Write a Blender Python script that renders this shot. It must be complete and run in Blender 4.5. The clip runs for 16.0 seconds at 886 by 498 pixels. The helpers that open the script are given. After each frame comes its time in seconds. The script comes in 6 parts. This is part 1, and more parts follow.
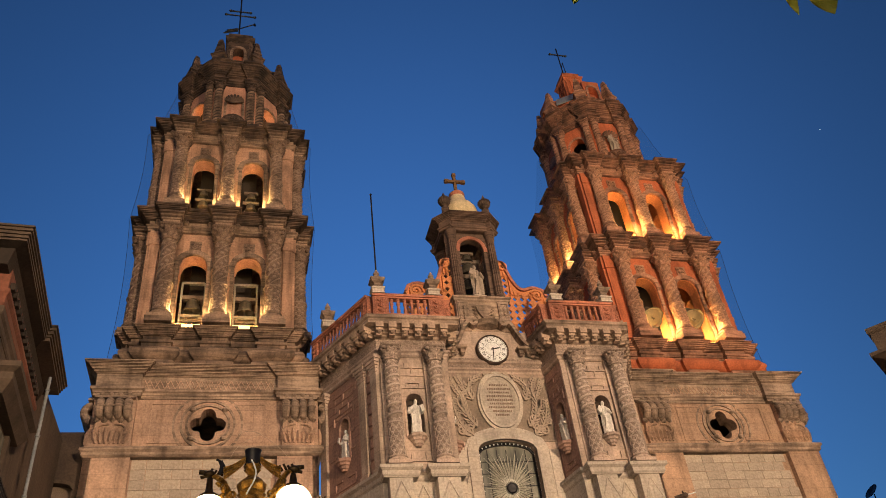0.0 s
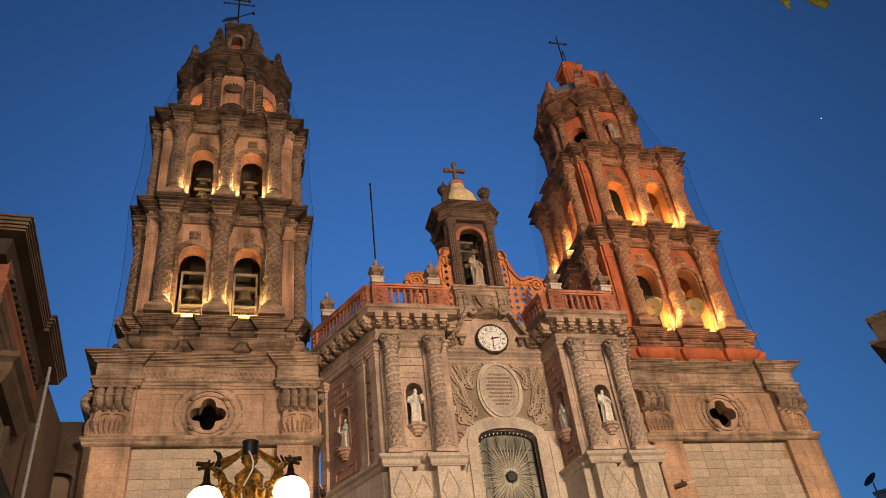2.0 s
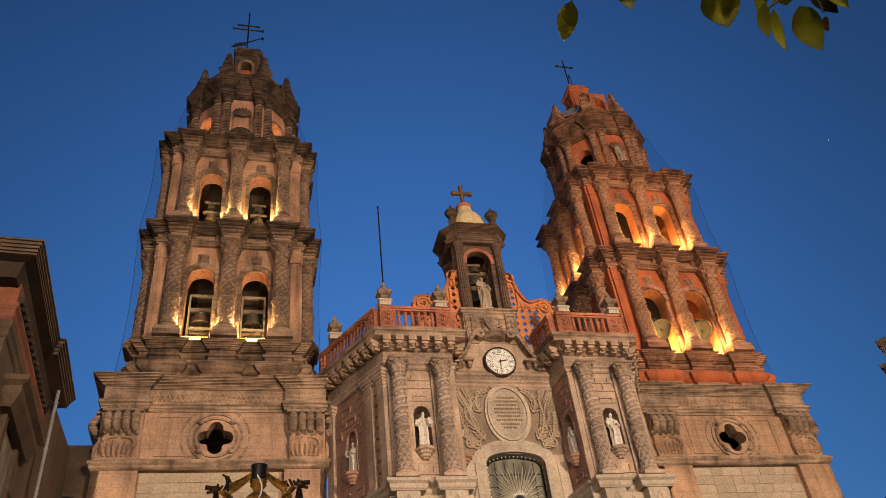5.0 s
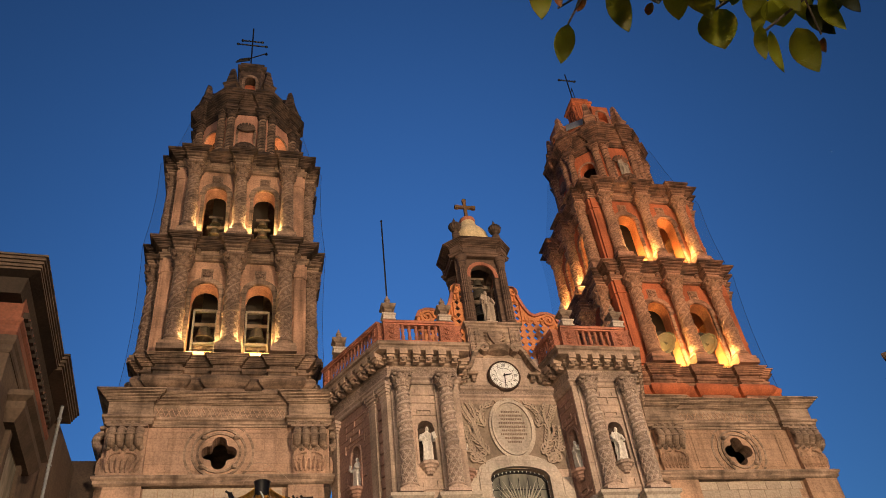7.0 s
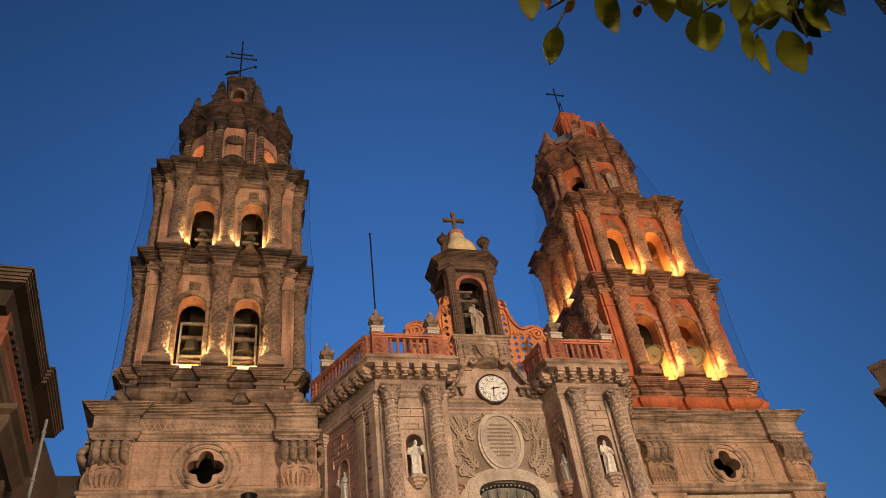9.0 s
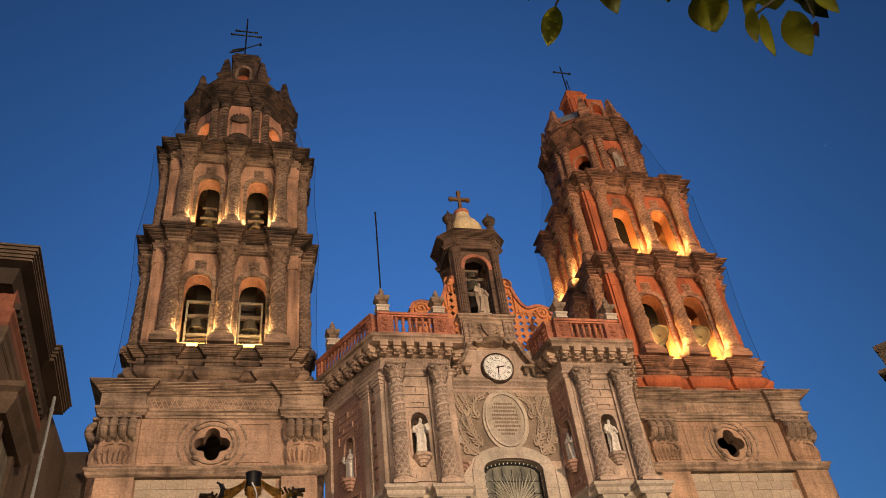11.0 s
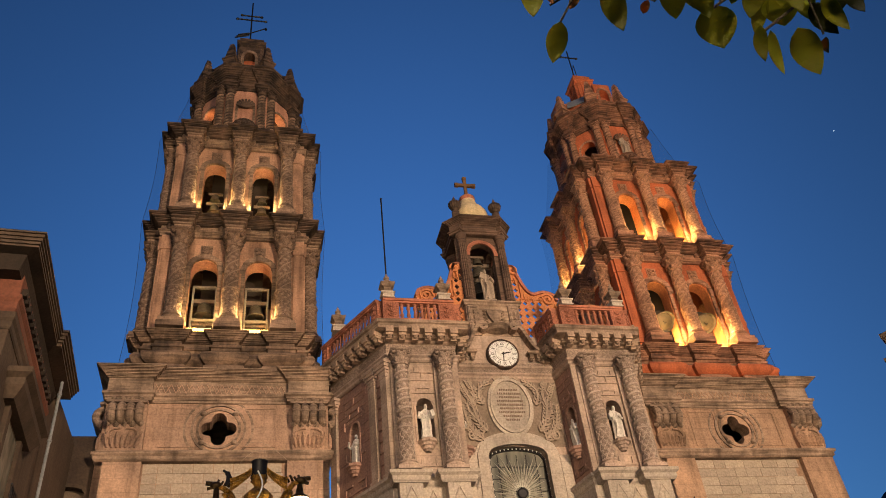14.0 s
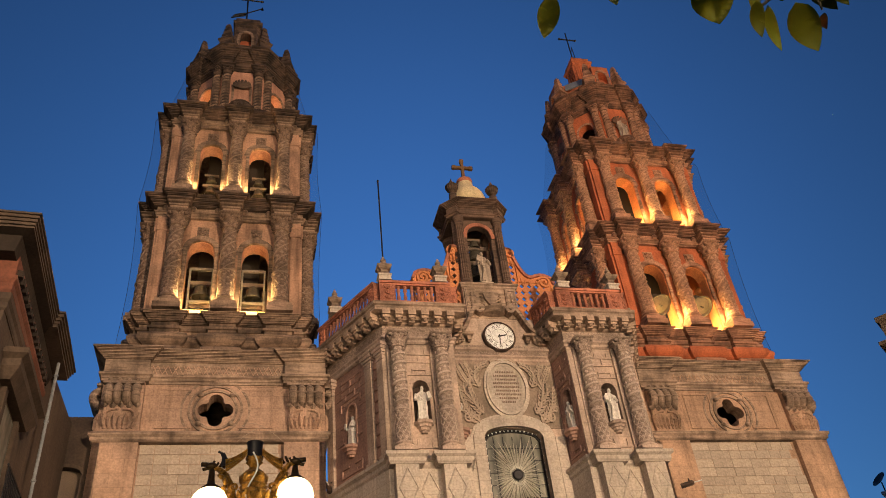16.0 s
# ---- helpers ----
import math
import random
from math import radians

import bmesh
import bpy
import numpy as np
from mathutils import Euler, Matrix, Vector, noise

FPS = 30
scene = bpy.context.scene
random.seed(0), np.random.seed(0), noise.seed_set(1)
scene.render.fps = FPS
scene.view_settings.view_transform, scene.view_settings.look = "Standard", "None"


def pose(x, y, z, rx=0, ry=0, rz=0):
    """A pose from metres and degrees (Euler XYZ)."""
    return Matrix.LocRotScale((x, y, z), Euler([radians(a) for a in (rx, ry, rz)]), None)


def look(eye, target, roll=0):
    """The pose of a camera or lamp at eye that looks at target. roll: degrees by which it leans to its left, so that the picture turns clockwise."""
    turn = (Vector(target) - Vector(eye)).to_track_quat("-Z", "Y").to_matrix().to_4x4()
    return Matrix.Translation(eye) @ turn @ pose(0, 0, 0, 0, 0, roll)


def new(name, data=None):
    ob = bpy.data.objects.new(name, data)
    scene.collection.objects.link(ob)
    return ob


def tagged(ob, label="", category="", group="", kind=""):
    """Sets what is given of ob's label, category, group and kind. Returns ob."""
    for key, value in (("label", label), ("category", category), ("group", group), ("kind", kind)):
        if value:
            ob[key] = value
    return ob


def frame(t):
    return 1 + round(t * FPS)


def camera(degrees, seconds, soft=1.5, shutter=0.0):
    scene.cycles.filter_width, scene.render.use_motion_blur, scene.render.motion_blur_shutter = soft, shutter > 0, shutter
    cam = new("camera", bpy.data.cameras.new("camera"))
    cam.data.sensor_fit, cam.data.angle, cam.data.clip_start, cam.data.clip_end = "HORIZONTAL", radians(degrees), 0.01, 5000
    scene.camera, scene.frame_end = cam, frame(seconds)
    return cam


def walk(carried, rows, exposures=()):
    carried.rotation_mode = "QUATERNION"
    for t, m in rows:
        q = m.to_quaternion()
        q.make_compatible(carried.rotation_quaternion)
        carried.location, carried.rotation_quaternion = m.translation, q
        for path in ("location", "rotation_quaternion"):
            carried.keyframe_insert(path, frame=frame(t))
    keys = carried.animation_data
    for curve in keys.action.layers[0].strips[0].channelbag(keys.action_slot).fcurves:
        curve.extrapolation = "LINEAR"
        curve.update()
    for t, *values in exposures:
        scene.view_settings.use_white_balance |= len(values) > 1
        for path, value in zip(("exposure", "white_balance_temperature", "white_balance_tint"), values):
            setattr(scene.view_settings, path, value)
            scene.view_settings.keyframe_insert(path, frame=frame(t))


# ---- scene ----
cam = camera(58.25, 16.0, soft=0.5)
PATH = [  # seconds, x, y, z, pitch + 90, roll, yaw
    (0, 1.172, -29.482, 1.574, 127.82, 6.14, -12.74),
    (0.5, 1.193, -29.495, 1.581, 127.49, 6.26, -12.64),
    (1, 1.199, -29.482, 1.594, 127.05, 6.31, -12.60),
    (1.5, 1.227, -29.465, 1.626, 126.91, 6.25, -12.62),
    (2, 1.219, -29.473, 1.619, 127.02, 6.16, -12.68),
    (2.5, 1.226, -29.479, 1.615, 127.29, 6.01, -12.53),
    (3, 1.196, -29.503, 1.585, 127.67, 5.85, -12.41),
    (3.5, 1.182, -29.524, 1.579, 127.96, 5.80, -12.36),
    (4, 1.195, -29.518, 1.591, 128.20, 5.85, -12.29),
    (6.5, 1.192, -29.540, 1.598, 129.44, 5.97, -12.02),
    (7, 1.204, -29.536, 1.609, 129.69, 5.92, -11.85),
    (7.5, 1.199, -29.541, 1.616, 129.92, 5.96, -11.89),
    (8, 1.190, -29.545, 1.605, 130.33, 6.20, -12.16),
    (8.5, 1.191, -29.533, 1.600, 130.71, 6.35, -12.48),
    (9, 1.205, -29.519, 1.593, 130.58, 6.38, -12.53),
    (9.5, 1.210, -29.519, 1.596, 130.08, 6.39, -12.52),
    (10, 1.227, -29.509, 1.602, 129.49, 6.27, -12.39),
    (12.5, 1.235, -29.512, 1.655, 128.87, 5.90, -12.25),
    (13, 1.245, -29.507, 1.664, 128.66, 5.87, -12.29),
    (13.5, 1.237, -29.524, 1.668, 128.40, 5.75, -12.17),
    (14, 1.235, -29.540, 1.674, 128.02, 5.66, -12.05),
    (14.5, 1.242, -29.549, 1.681, 127.55, 5.74, -12.08),
    (15, 1.249, -29.524, 1.688, 127.15, 5.82, -12.20),
    (15.5, 1.253, -29.530, 1.679, 127.02, 5.60, -12.17),
    (16, 1.258, -29.518, 1.687, 126.74, 5.61, -12.34),
]
walk(cam, [(t, pose(x, y, z, rx, ry, rz)) for t, x, y, z, rx, ry, rz in PATH])

# ---- dusk sky and lamp light ----
world = bpy.data.worlds.new("dusk_sky")
scene.world = world
world.use_nodes = True
wn, wl = world.node_tree.nodes, world.node_tree.links
sky = wn.new("ShaderNodeTexSky")
sky.sky_type, sky.sun_disc = "NISHITA", False
sky.sun_elevation, sky.sun_rotation = radians(-2.0), radians(-8)
sky.altitude, sky.air_density, sky.dust_density, sky.ozone_density = 1800, 1.0, 0.8, 3.0
tint = wn.new("ShaderNodeMix")
tint.data_type, tint.blend_type = "RGBA", "MULTIPLY"
tint.inputs[0].default_value, tint.inputs[7].default_value = 1.0, (0.53, 0.96, 0.91, 1)
wl.new(sky.outputs[0], tint.inputs[6])
# lens falloff painted into the sky: brightest towards the middle of the view, and deepens evenly away from it
sky_dir, toward, spread, falloff_gain, falloff_mix = wn.new("ShaderNodeTexCoord"), wn.new("ShaderNodeVectorMath"), wn.new("ShaderNodeMath"), wn.new("ShaderNodeMath"), wn.new("ShaderNodeMix")
toward.operation, toward.inputs[1].default_value = "DOT_PRODUCT", (0.24, 0.74, 0.63)
spread.operation, spread.use_clamp, spread.inputs[1].default_value = "POWER", True, 8.0
falloff_gain.operation, falloff_gain.inputs[1].default_value, falloff_gain.inputs[2].default_value = "MULTIPLY_ADD", 0.78, 0.54
falloff_mix.data_type, falloff_mix.blend_type, falloff_mix.inputs[0].default_value = "RGBA", "MULTIPLY", 1.0
wl.new(sky_dir.outputs["Generated"], toward.inputs[0])
wl.new(toward.outputs["Value"], spread.inputs[0])
wl.new(spread.outputs[0], falloff_gain.inputs[0])
wl.new(tint.outputs[2], falloff_mix.inputs[6])
wl.new(falloff_gain.outputs[0], falloff_mix.inputs[7])
wl.new(falloff_mix.outputs[2], wn["Background"].inputs[0])
wn["Background"].inputs[1].default_value = 1.9


def lamp(name, kind, m, watts, colour, size=0.3, size_y=None, blend=None, cone=None):
    d = bpy.data.lights.new(name, kind)
    d.energy, d.color = watts, colour
    if kind == "AREA":
        d.shape, d.size, d.size_y = "RECTANGLE", size, size_y or size
    else:
        d.shadow_soft_size = size
    if kind == "SPOT":
        d.spot_size, d.spot_blend = radians(cone or 80), blend or 0.6
    ob = new(name, d)
    ob.matrix_world = m
    return ob


WARM = (1.0, 0.705, 0.45)
# floodlights on the houses across the square, behind and beside the camera, turned to the church front
for x, y, z, watts, cone in ((23, -54, 15, 114000, 66), (-5, -57, 13, 37000, 62)):
    lamp("square_light", "SPOT", look((x, y, z), (12, 3, 29)), watts, WARM, 0.5, blend=0.5, cone=cone)
# unseen fill lamp added behind the camera to brighten the leaves
lamp("square_lamp", "POINT", pose(-0.5, -36, 5.2), 2300, (1.0, 0.8, 0.5), 0.25)


# ---- materials ----
def material(name, colour, rough=0.85, metal=0.0, grain=12.0, blotch=0.8, vary=0.25, bump=0.3, second=None, carve=0.0, carve_scale=6.0, streak=0.0, lots=0.0, courses=0.0, bands=0.0):
    """Stone, plaster, wood or metal: two scales of noise in colour, fine relief, streaks of damp, and a carved relief
    where asked, its hollows shaded in the colour.
    """
    m = bpy.data.materials.new(name)
    m.use_nodes = True
    n, l = m.node_tree.nodes, m.node_tree.links
    b = n["Principled BSDF"]
    b.inputs["Roughness"].default_value, b.inputs["Metallic"].default_value = rough, metal
    tc = n.new("ShaderNodeTexCoord")
    def noise_tex(scale, detail=6.0, stretch=None):
        t = n.new("ShaderNodeTexNoise")
        t.inputs["Scale"].default_value, t.inputs["Detail"].default_value = scale, detail
        if stretch:
            mp = n.new("ShaderNodeMapping")
            mp.inputs["Scale"].default_value = stretch
            l.new(tc.outputs["Object"], mp.inputs[0])
            l.new(mp.outputs[0], t.inputs["Vector"])
        else:
            l.new(tc.outputs["Object"], t.inputs["Vector"])
        return t
    def mix(kind, fac, a, c):
        x = n.new("ShaderNodeMix")
        x.data_type, x.blend_type = "RGBA", kind
        for sock, val in ((x.inputs[0], fac), (x.inputs[6], a), (x.inputs[7], c)):
            if isinstance(val, bpy.types.NodeSocket):
                l.new(val, sock)
            else:
                sock.default_value = val if isinstance(val, (int, float)) else (*val[:3], 1)
        return x.outputs[2]
    def ramp(sock, lo, hi, a=0.0, c=1.0):
        r = n.new("ShaderNodeMapRange")
        r.inputs[1].default_value, r.inputs[2].default_value, r.inputs[3].default_value, r.inputs[4].default_value = lo, hi, a, c
        l.new(sock, r.inputs[0])
        return r.outputs[0]
    big, fine = noise_tex(blotch, 5), noise_tex(grain, 4)
    dark = tuple(c * (1 - vary) for c in colour)
    lite = second or tuple(min(1, c * (1 + vary)) for c in colour)
    col = mix("MIX", ramp(big.outputs[0], 0.32, 0.68), dark, lite)
    col = mix("MULTIPLY", 0.7, col, mix("MIX", ramp(fine.outputs[0], 0.3, 0.7), (0.66, 0.65, 0.64), (1.22, 1.21, 1.2)))
    if lots:
        oi = n.new("ShaderNodeObjectInfo")
        col = mix("MULTIPLY", 1.0, col, mix("MIX", oi.outputs["Random"], (1 - lots,) * 3, (1 + lots * 0.7,) * 3))
    if courses:
        sp, ad, cb, bt = n.new("ShaderNodeSeparateXYZ"), n.new("ShaderNodeMath"), n.new("ShaderNodeCombineXYZ"), n.new("ShaderNodeTexBrick")
        l.new(tc.outputs["Object"], sp.inputs[0])
        l.new(sp.outputs[0], ad.inputs[0])
        l.new(sp.outputs[1], ad.inputs[1])
        l.new(ad.outputs[0], cb.inputs[0])
        l.new(sp.outputs[2], cb.inputs[1])
        l.new(cb.outputs[0], bt.inputs["Vector"])
        bt.inputs["Scale"].default_value, bt.inputs["Brick Width"].default_value, bt.inputs["Row Height"].default_value, bt.inputs["Mortar Size"].default_value = 1.0, courses * 1.7, courses, 0.012
        bt.inputs["Color1"].default_value, bt.inputs["Color2"].default_value, bt.inputs["Mortar"].default_value = (1.12, 1.06, 1.0, 1), (0.84, 0.84, 0.86, 1), (0.55, 0.52, 0.5, 1)
        col = mix("MULTIPLY", 0.45, col, bt.outputs[0])
    if streak:
        s = noise_tex(1.0, 6, (2.6, 2.6, 0.22))
        col = mix("MULTIPLY", ramp(s.outputs[0], 0.5, 0.72, 0, streak), col, (0.3, 0.28, 0.26))
    if bands:       # soot lying along the mouldings
        sb = noise_tex(1.0, 5, (0.9, 0.9, 8.0))
        col = mix("MULTIPLY", ramp(sb.outputs[0], 0.47, 0.6, 0, bands), col, (0.26, 0.24, 0.23))
    if carve:
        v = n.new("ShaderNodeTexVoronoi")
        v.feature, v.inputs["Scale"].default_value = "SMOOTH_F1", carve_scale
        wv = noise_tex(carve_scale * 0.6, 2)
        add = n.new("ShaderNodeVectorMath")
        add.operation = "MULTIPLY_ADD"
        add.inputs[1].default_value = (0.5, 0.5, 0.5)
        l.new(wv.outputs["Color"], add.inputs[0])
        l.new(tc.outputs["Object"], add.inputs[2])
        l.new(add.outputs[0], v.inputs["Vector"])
        # hollows of the carving painted darker, as shade in the relief
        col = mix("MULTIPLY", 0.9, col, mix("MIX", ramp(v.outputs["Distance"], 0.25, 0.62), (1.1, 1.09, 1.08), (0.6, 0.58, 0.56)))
    l.new(col, b.inputs["Base Color"])
    h = fine.outputs[0]
    bp = n.new("ShaderNodeBump")
    bp.inputs["Strength"].default_value, bp.inputs["Distance"].default_value = min(1.0, bump * 1.7), 0.022
    l.new(h, bp.inputs["Height"])
    if carve:
        bc = n.new("ShaderNodeBump")
        bc.inputs["Strength"].default_value, bc.inputs["Distance"].default_value = carve * 0.4, 0.08
        bc.invert = True
        l.new(v.outputs["Distance"], bc.inputs["Height"])
        l.new(bp.outputs[0], bc.inputs["Normal"])
        l.new(bc.outputs[0], b.inputs["Normal"])
    else:
        l.new(bp.outputs[0], b.inputs["Normal"])
    return m


def glow(name, colour, strength):
    m = bpy.data.materials.new(name)
    m.use_nodes = True
    b = m.node_tree.nodes["Principled BSDF"]
    b.inputs["Base Color"].default_value = (*colour, 1)
    b.inputs["Emission Color"].default_value = (*colour, 1)
    b.inputs["Emission Strength"].default_value = strength
    return m


STONE = material("grey_pink_stone", (0.38, 0.226, 0.15), streak=0.85, vary=0.38, courses=0.6)
STONE_PLAIN = material("plain_grey_stone", (0.23, 0.158, 0.112), streak=0.9, vary=0.6, courses=0.3, bands=0.60)
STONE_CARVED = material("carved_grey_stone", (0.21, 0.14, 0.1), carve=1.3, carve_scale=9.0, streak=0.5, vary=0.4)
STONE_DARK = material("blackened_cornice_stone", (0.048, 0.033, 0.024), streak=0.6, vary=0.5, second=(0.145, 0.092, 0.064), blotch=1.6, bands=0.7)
RELIEF_GREY = material("worn_grey_relief", (0.26, 0.185, 0.138), vary=0.35, grain=25)
RELIEF_RED = material("worn_reddish_relief", (0.47, 0.255, 0.155), vary=0.3, grain=25)
RELIEF_PALE = material("worn_pale_relief", (0.430, 0.347, 0.292), vary=0.3, grain=25)
PINK_PLASTER = material("pink_plaster", (0.42, 0.22, 0.15), streak=0.5, vary=0.25)
PINK = material("pink_quarry_stone", (0.407, 0.316, 0.259), streak=0.5, vary=0.28, courses=0.55)
PINK_BLOCK = material("pink_stone_block", (0.446, 0.357, 0.297), vary=0.16, lots=0.16)
CREAM_BLOCK = material("cream_stone_block", (0.456, 0.404, 0.346), vary=0.16, lots=0.12, streak=0.3, courses=0.5)
# splayed and return walls: a darker, redder stone that carries their shade
RED_SHADE_BLOCK = material("red_stone_block", (0.35, 0.215, 0.165), vary=0.2, lots=0.1)
RED_SHADE_WALL = material("red_brown_stone_wall", (0.35, 0.215, 0.165), vary=0.25, streak=0.4)
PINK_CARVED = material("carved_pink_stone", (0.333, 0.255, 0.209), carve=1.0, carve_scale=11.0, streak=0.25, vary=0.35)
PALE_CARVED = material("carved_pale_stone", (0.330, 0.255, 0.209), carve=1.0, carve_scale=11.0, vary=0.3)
RED_STONE = material("red_sandstone", (0.38, 0.145, 0.088), streak=0.5, vary=0.35)
RED_CARVED = material("carved_red_sandstone", (0.37, 0.14, 0.085), carve=1.0, carve_scale=11.0, vary=0.35)
RED_PLASTER = material("red_orange_plaster", (0.46, 0.125, 0.05), streak=0.55, vary=0.25, bump=0.15)
ORANGE = material("orange_plaster", (0.56, 0.22, 0.085), streak=0.25, vary=0.2, bump=0.15)
RTOWER_STONE = material("reddish_tower_stone", (0.37, 0.185, 0.112), streak=0.7, vary=0.45, bands=0.65)
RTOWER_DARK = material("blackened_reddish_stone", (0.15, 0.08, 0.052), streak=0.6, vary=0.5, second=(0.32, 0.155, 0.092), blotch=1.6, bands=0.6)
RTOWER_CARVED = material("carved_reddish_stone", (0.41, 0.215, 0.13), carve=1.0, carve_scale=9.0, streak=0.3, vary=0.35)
BRONZE = material("old_bell_bronze", (0.075, 0.065, 0.048), rough=0.65, metal=0.35, vary=0.3, bump=0.1)
IRON = material("black_iron", (0.02, 0.02, 0.022), rough=0.5, metal=0.5, bump=0.1)
WOOD = material("grey_timber", (0.16, 0.12, 0.09), grain=25)
STATUE = material("white_marble", (0.70, 0.67, 0.62), rough=0.7, streak=0.6, vary=0.15)
WHITE = material("white_enamel", (0.74, 0.76, 0.76), rough=0.4, vary=0.05, bump=0.03)
GREY_METAL = material("grey_sheet", (0.22, 0.24, 0.26), rough=0.5, vary=0.15)


# ---- mesh helpers ----
def part(name, bm, mat, parent=None, label="", smooth=False):
    """Links a bmesh as one mesh object, under a thing or a part."""
    me = bpy.data.meshes.new(name)
    if smooth:
        for fc in bm.faces:
            fc.smooth = True
    elif len(bm.verts) < 4000:
        bmesh.ops.remove_doubles(bm, verts=bm.verts, dist=0.0005)
    bm.to_mesh(me)
    bm.free()
    me.materials.append(mat)
    ob = new(name, me)
    if parent is not None:
        ob.parent = parent
    if label:
        ob["label"] = label
    return ob


def piece(name, like, m, parent):
    """Another object on the mesh of like, at the pose m within parent."""
    ob = new(name, like.data if isinstance(like, bpy.types.Object) else like)
    ob.parent = parent
    ob.matrix_basis = m
    return ob


def thing(name, label, category, m=None, group="", kind=""):
    ob = new(name)
    if m is not None:
        ob.matrix_basis = m
    return tagged(ob, label, category, group, kind)


def box(bm, x0, y0, z0, x1, y1, z1, m=None):
    vs = [bm.verts.new((x, y, z)) for z in (z0, z1) for x, y in ((x0, y0), (x1, y0), (x1, y1), (x0, y1))]
    for f in ((3, 2, 1, 0), (4, 5, 6, 7), (0, 1, 5, 4), (1, 2, 6, 5), (2, 3, 7, 6), (3, 0, 4, 7)):
        bm.faces.new([vs[i] for i in f])
    if m is not None:
        for v in vs:
            v.co = m @ v.co
    return vs


def offset(poly, d, closed=True):
    """The plan outline moved outwards by d, with mitred corners (counter-clockwise outline)."""
    out, k = [], len(poly)
    for i in range(k):
        p = Vector(poly[i])
        a = Vector(poly[i - 1]) if closed or i else None
        c = Vector(poly[(i + 1) % k]) if closed or i < k - 1 else None
        e1 = (p - a).normalized() if a is not None else (c - p).normalized()
        e2 = (c - p).normalized() if c is not None else e1
        n1, n2 = Vector((e1.y, -e1.x)), Vector((e2.y, -e2.x))
        s = 1 + n1.dot(n2)
        out.append(p + (n1 + n2) * (d / max(s, 0.3)))
    return out


def mould(bm, poly, prof, closed=True, cap=True):
    """A moulding: the profile (out, z) from bottom to top, carried round the plan outline."""
    rings = [[bm.verts.new((p.x, p.y, z)) for p in offset(poly, d, closed)] for d, z in prof]
    k = len(poly)
    for a, b in zip(rings, rings[1:]):
        for i in range(k if closed else k - 1):
            j = (i + 1) % k
            bm.faces.new((a[i], a[j], b[j], b[i]))
    if closed and cap:
        bm.faces.new(rings[-1])
        bm.faces.new(rings[0][::-1])


def lathe(bm, prof, n=16, c=(0, 0, 0), shape=None):
    """A turned form from (radius, z); shape(angle, z, r) may bend the radius."""
    rings = []
    for r, z in prof:
        ring = []
        for i in range(n):
            a = 2 * math.pi * i / n
            q = shape(a, z, r) if shape else r
            ring.append(bm.verts.new((c[0] + q * math.cos(a), c[1] + q * math.sin(a), c[2] + z)))
        rings.append(ring)
    for a, b in zip(rings, rings[1:]):
        for i in range(n):
            j = (i + 1) % n
            bm.faces.new((a[i], a[j], b[j], b[i]))
    bm.faces.new(rings[-1])
    bm.faces.new(rings[0][::-1])


def rod(bm, a, b, r, n=6):
    a, b = Vector(a), Vector(b)
    m = Matrix.Translation(a) @ (b - a).to_track_quat("Z", "Y").to_matrix().to_4x4()
    first = len(bm.verts)
    lathe(bm, [(r, 0), (r, (b - a).length)], n)
    bm.verts.ensure_lookup_table()
    for v in bm.verts[first:]:
        v.co = m @ v.co


def arch_z(u, u0, u1, zs, rise):
    s = (u - (u0 + u1) / 2) / ((u1 - u0) / 2)
    return zs + rise * math.sqrt(max(0, 1 - s * s))


def arched_wall(bm, u0, u1, z0, z1, holes, w0, w1, m, seg=10):
    """A wall from w0 (outer) to w1 (inner), with arched openings (a, b, sill, spring, rise) right through it."""
    at = u0
    for a, b, sill, spring, rise in holes:
        if a > at + 1e-4:
            box(bm, at, w0, z0, a, w1, z1, m)
        if sill > z0 + 1e-4:
            box(bm, a, w0, z0, b, w1, sill, m)
        for i in range(seg):
            p, q = a + (b - a) * i / seg, a + (b - a) * (i + 1) / seg
            hp, hq = arch_z(p, a, b, spring, rise), arch_z(q, a, b, spring, rise)
            v = box(bm, p, w0, spring, q, w1, z1, m)
            for k, h in ((0, hp), (1, hq), (2, hq), (3, hp)):
                loc = m.inverted() @ v[k].co
                loc.z = h
                v[k].co = m @ loc
        at = b
    if u1 > at + 1e-4:
        box(bm, at, w0, z0, u1, w1, z1, m)


def arch_band(bm, a, b, z0, spring, rise, wide, w0, w1, m, seg=12):
    """A raised band round an arched opening: two jambs and the arch."""
    inner = [(a, z0)] + [(a + (b - a) * i / seg, arch_z(a + (b - a) * i / seg, a, b, spring, rise)) for i in range(seg + 1)] + [(b, z0)]
    a2, b2 = a - wide, b + wide
    outer = [(a2, z0)] + [(a2 + (b2 - a2) * i / seg, arch_z(a2 + (b2 - a2) * i / seg, a2, b2, spring, rise + wide)) for i in range(seg + 1)] + [(b2, z0)]
    rings = [[bm.verts.new(m @ Vector((u, w, z))) for u, z in line] for line, w in ((inner, w1), (inner, w0), (outer, w0), (outer, w1))]
    for r, s in zip(rings, rings[1:]):
        for i in range(len(inner) - 1):
            bm.faces.new((r[i], r[i + 1], s[i + 1], s[i]))


def square_plan(h, bumps, half, d):
    """A square of half-width h, with blocks of half-width half stepping out by d at the places given on each side."""
    side = [(-h, -h)]
    for b in bumps:
        side += [(b - half, -h), (b - half, -h - d), (b + half, -h - d), (b + half, -h)]
    out = []
    for k in range(4):
        c, s = (1, 0, -1, 0)[k], (0, 1, 0, -1)[k]
        out += [(x * c - y * s, x * s + y * c) for x, y in side]
    return out


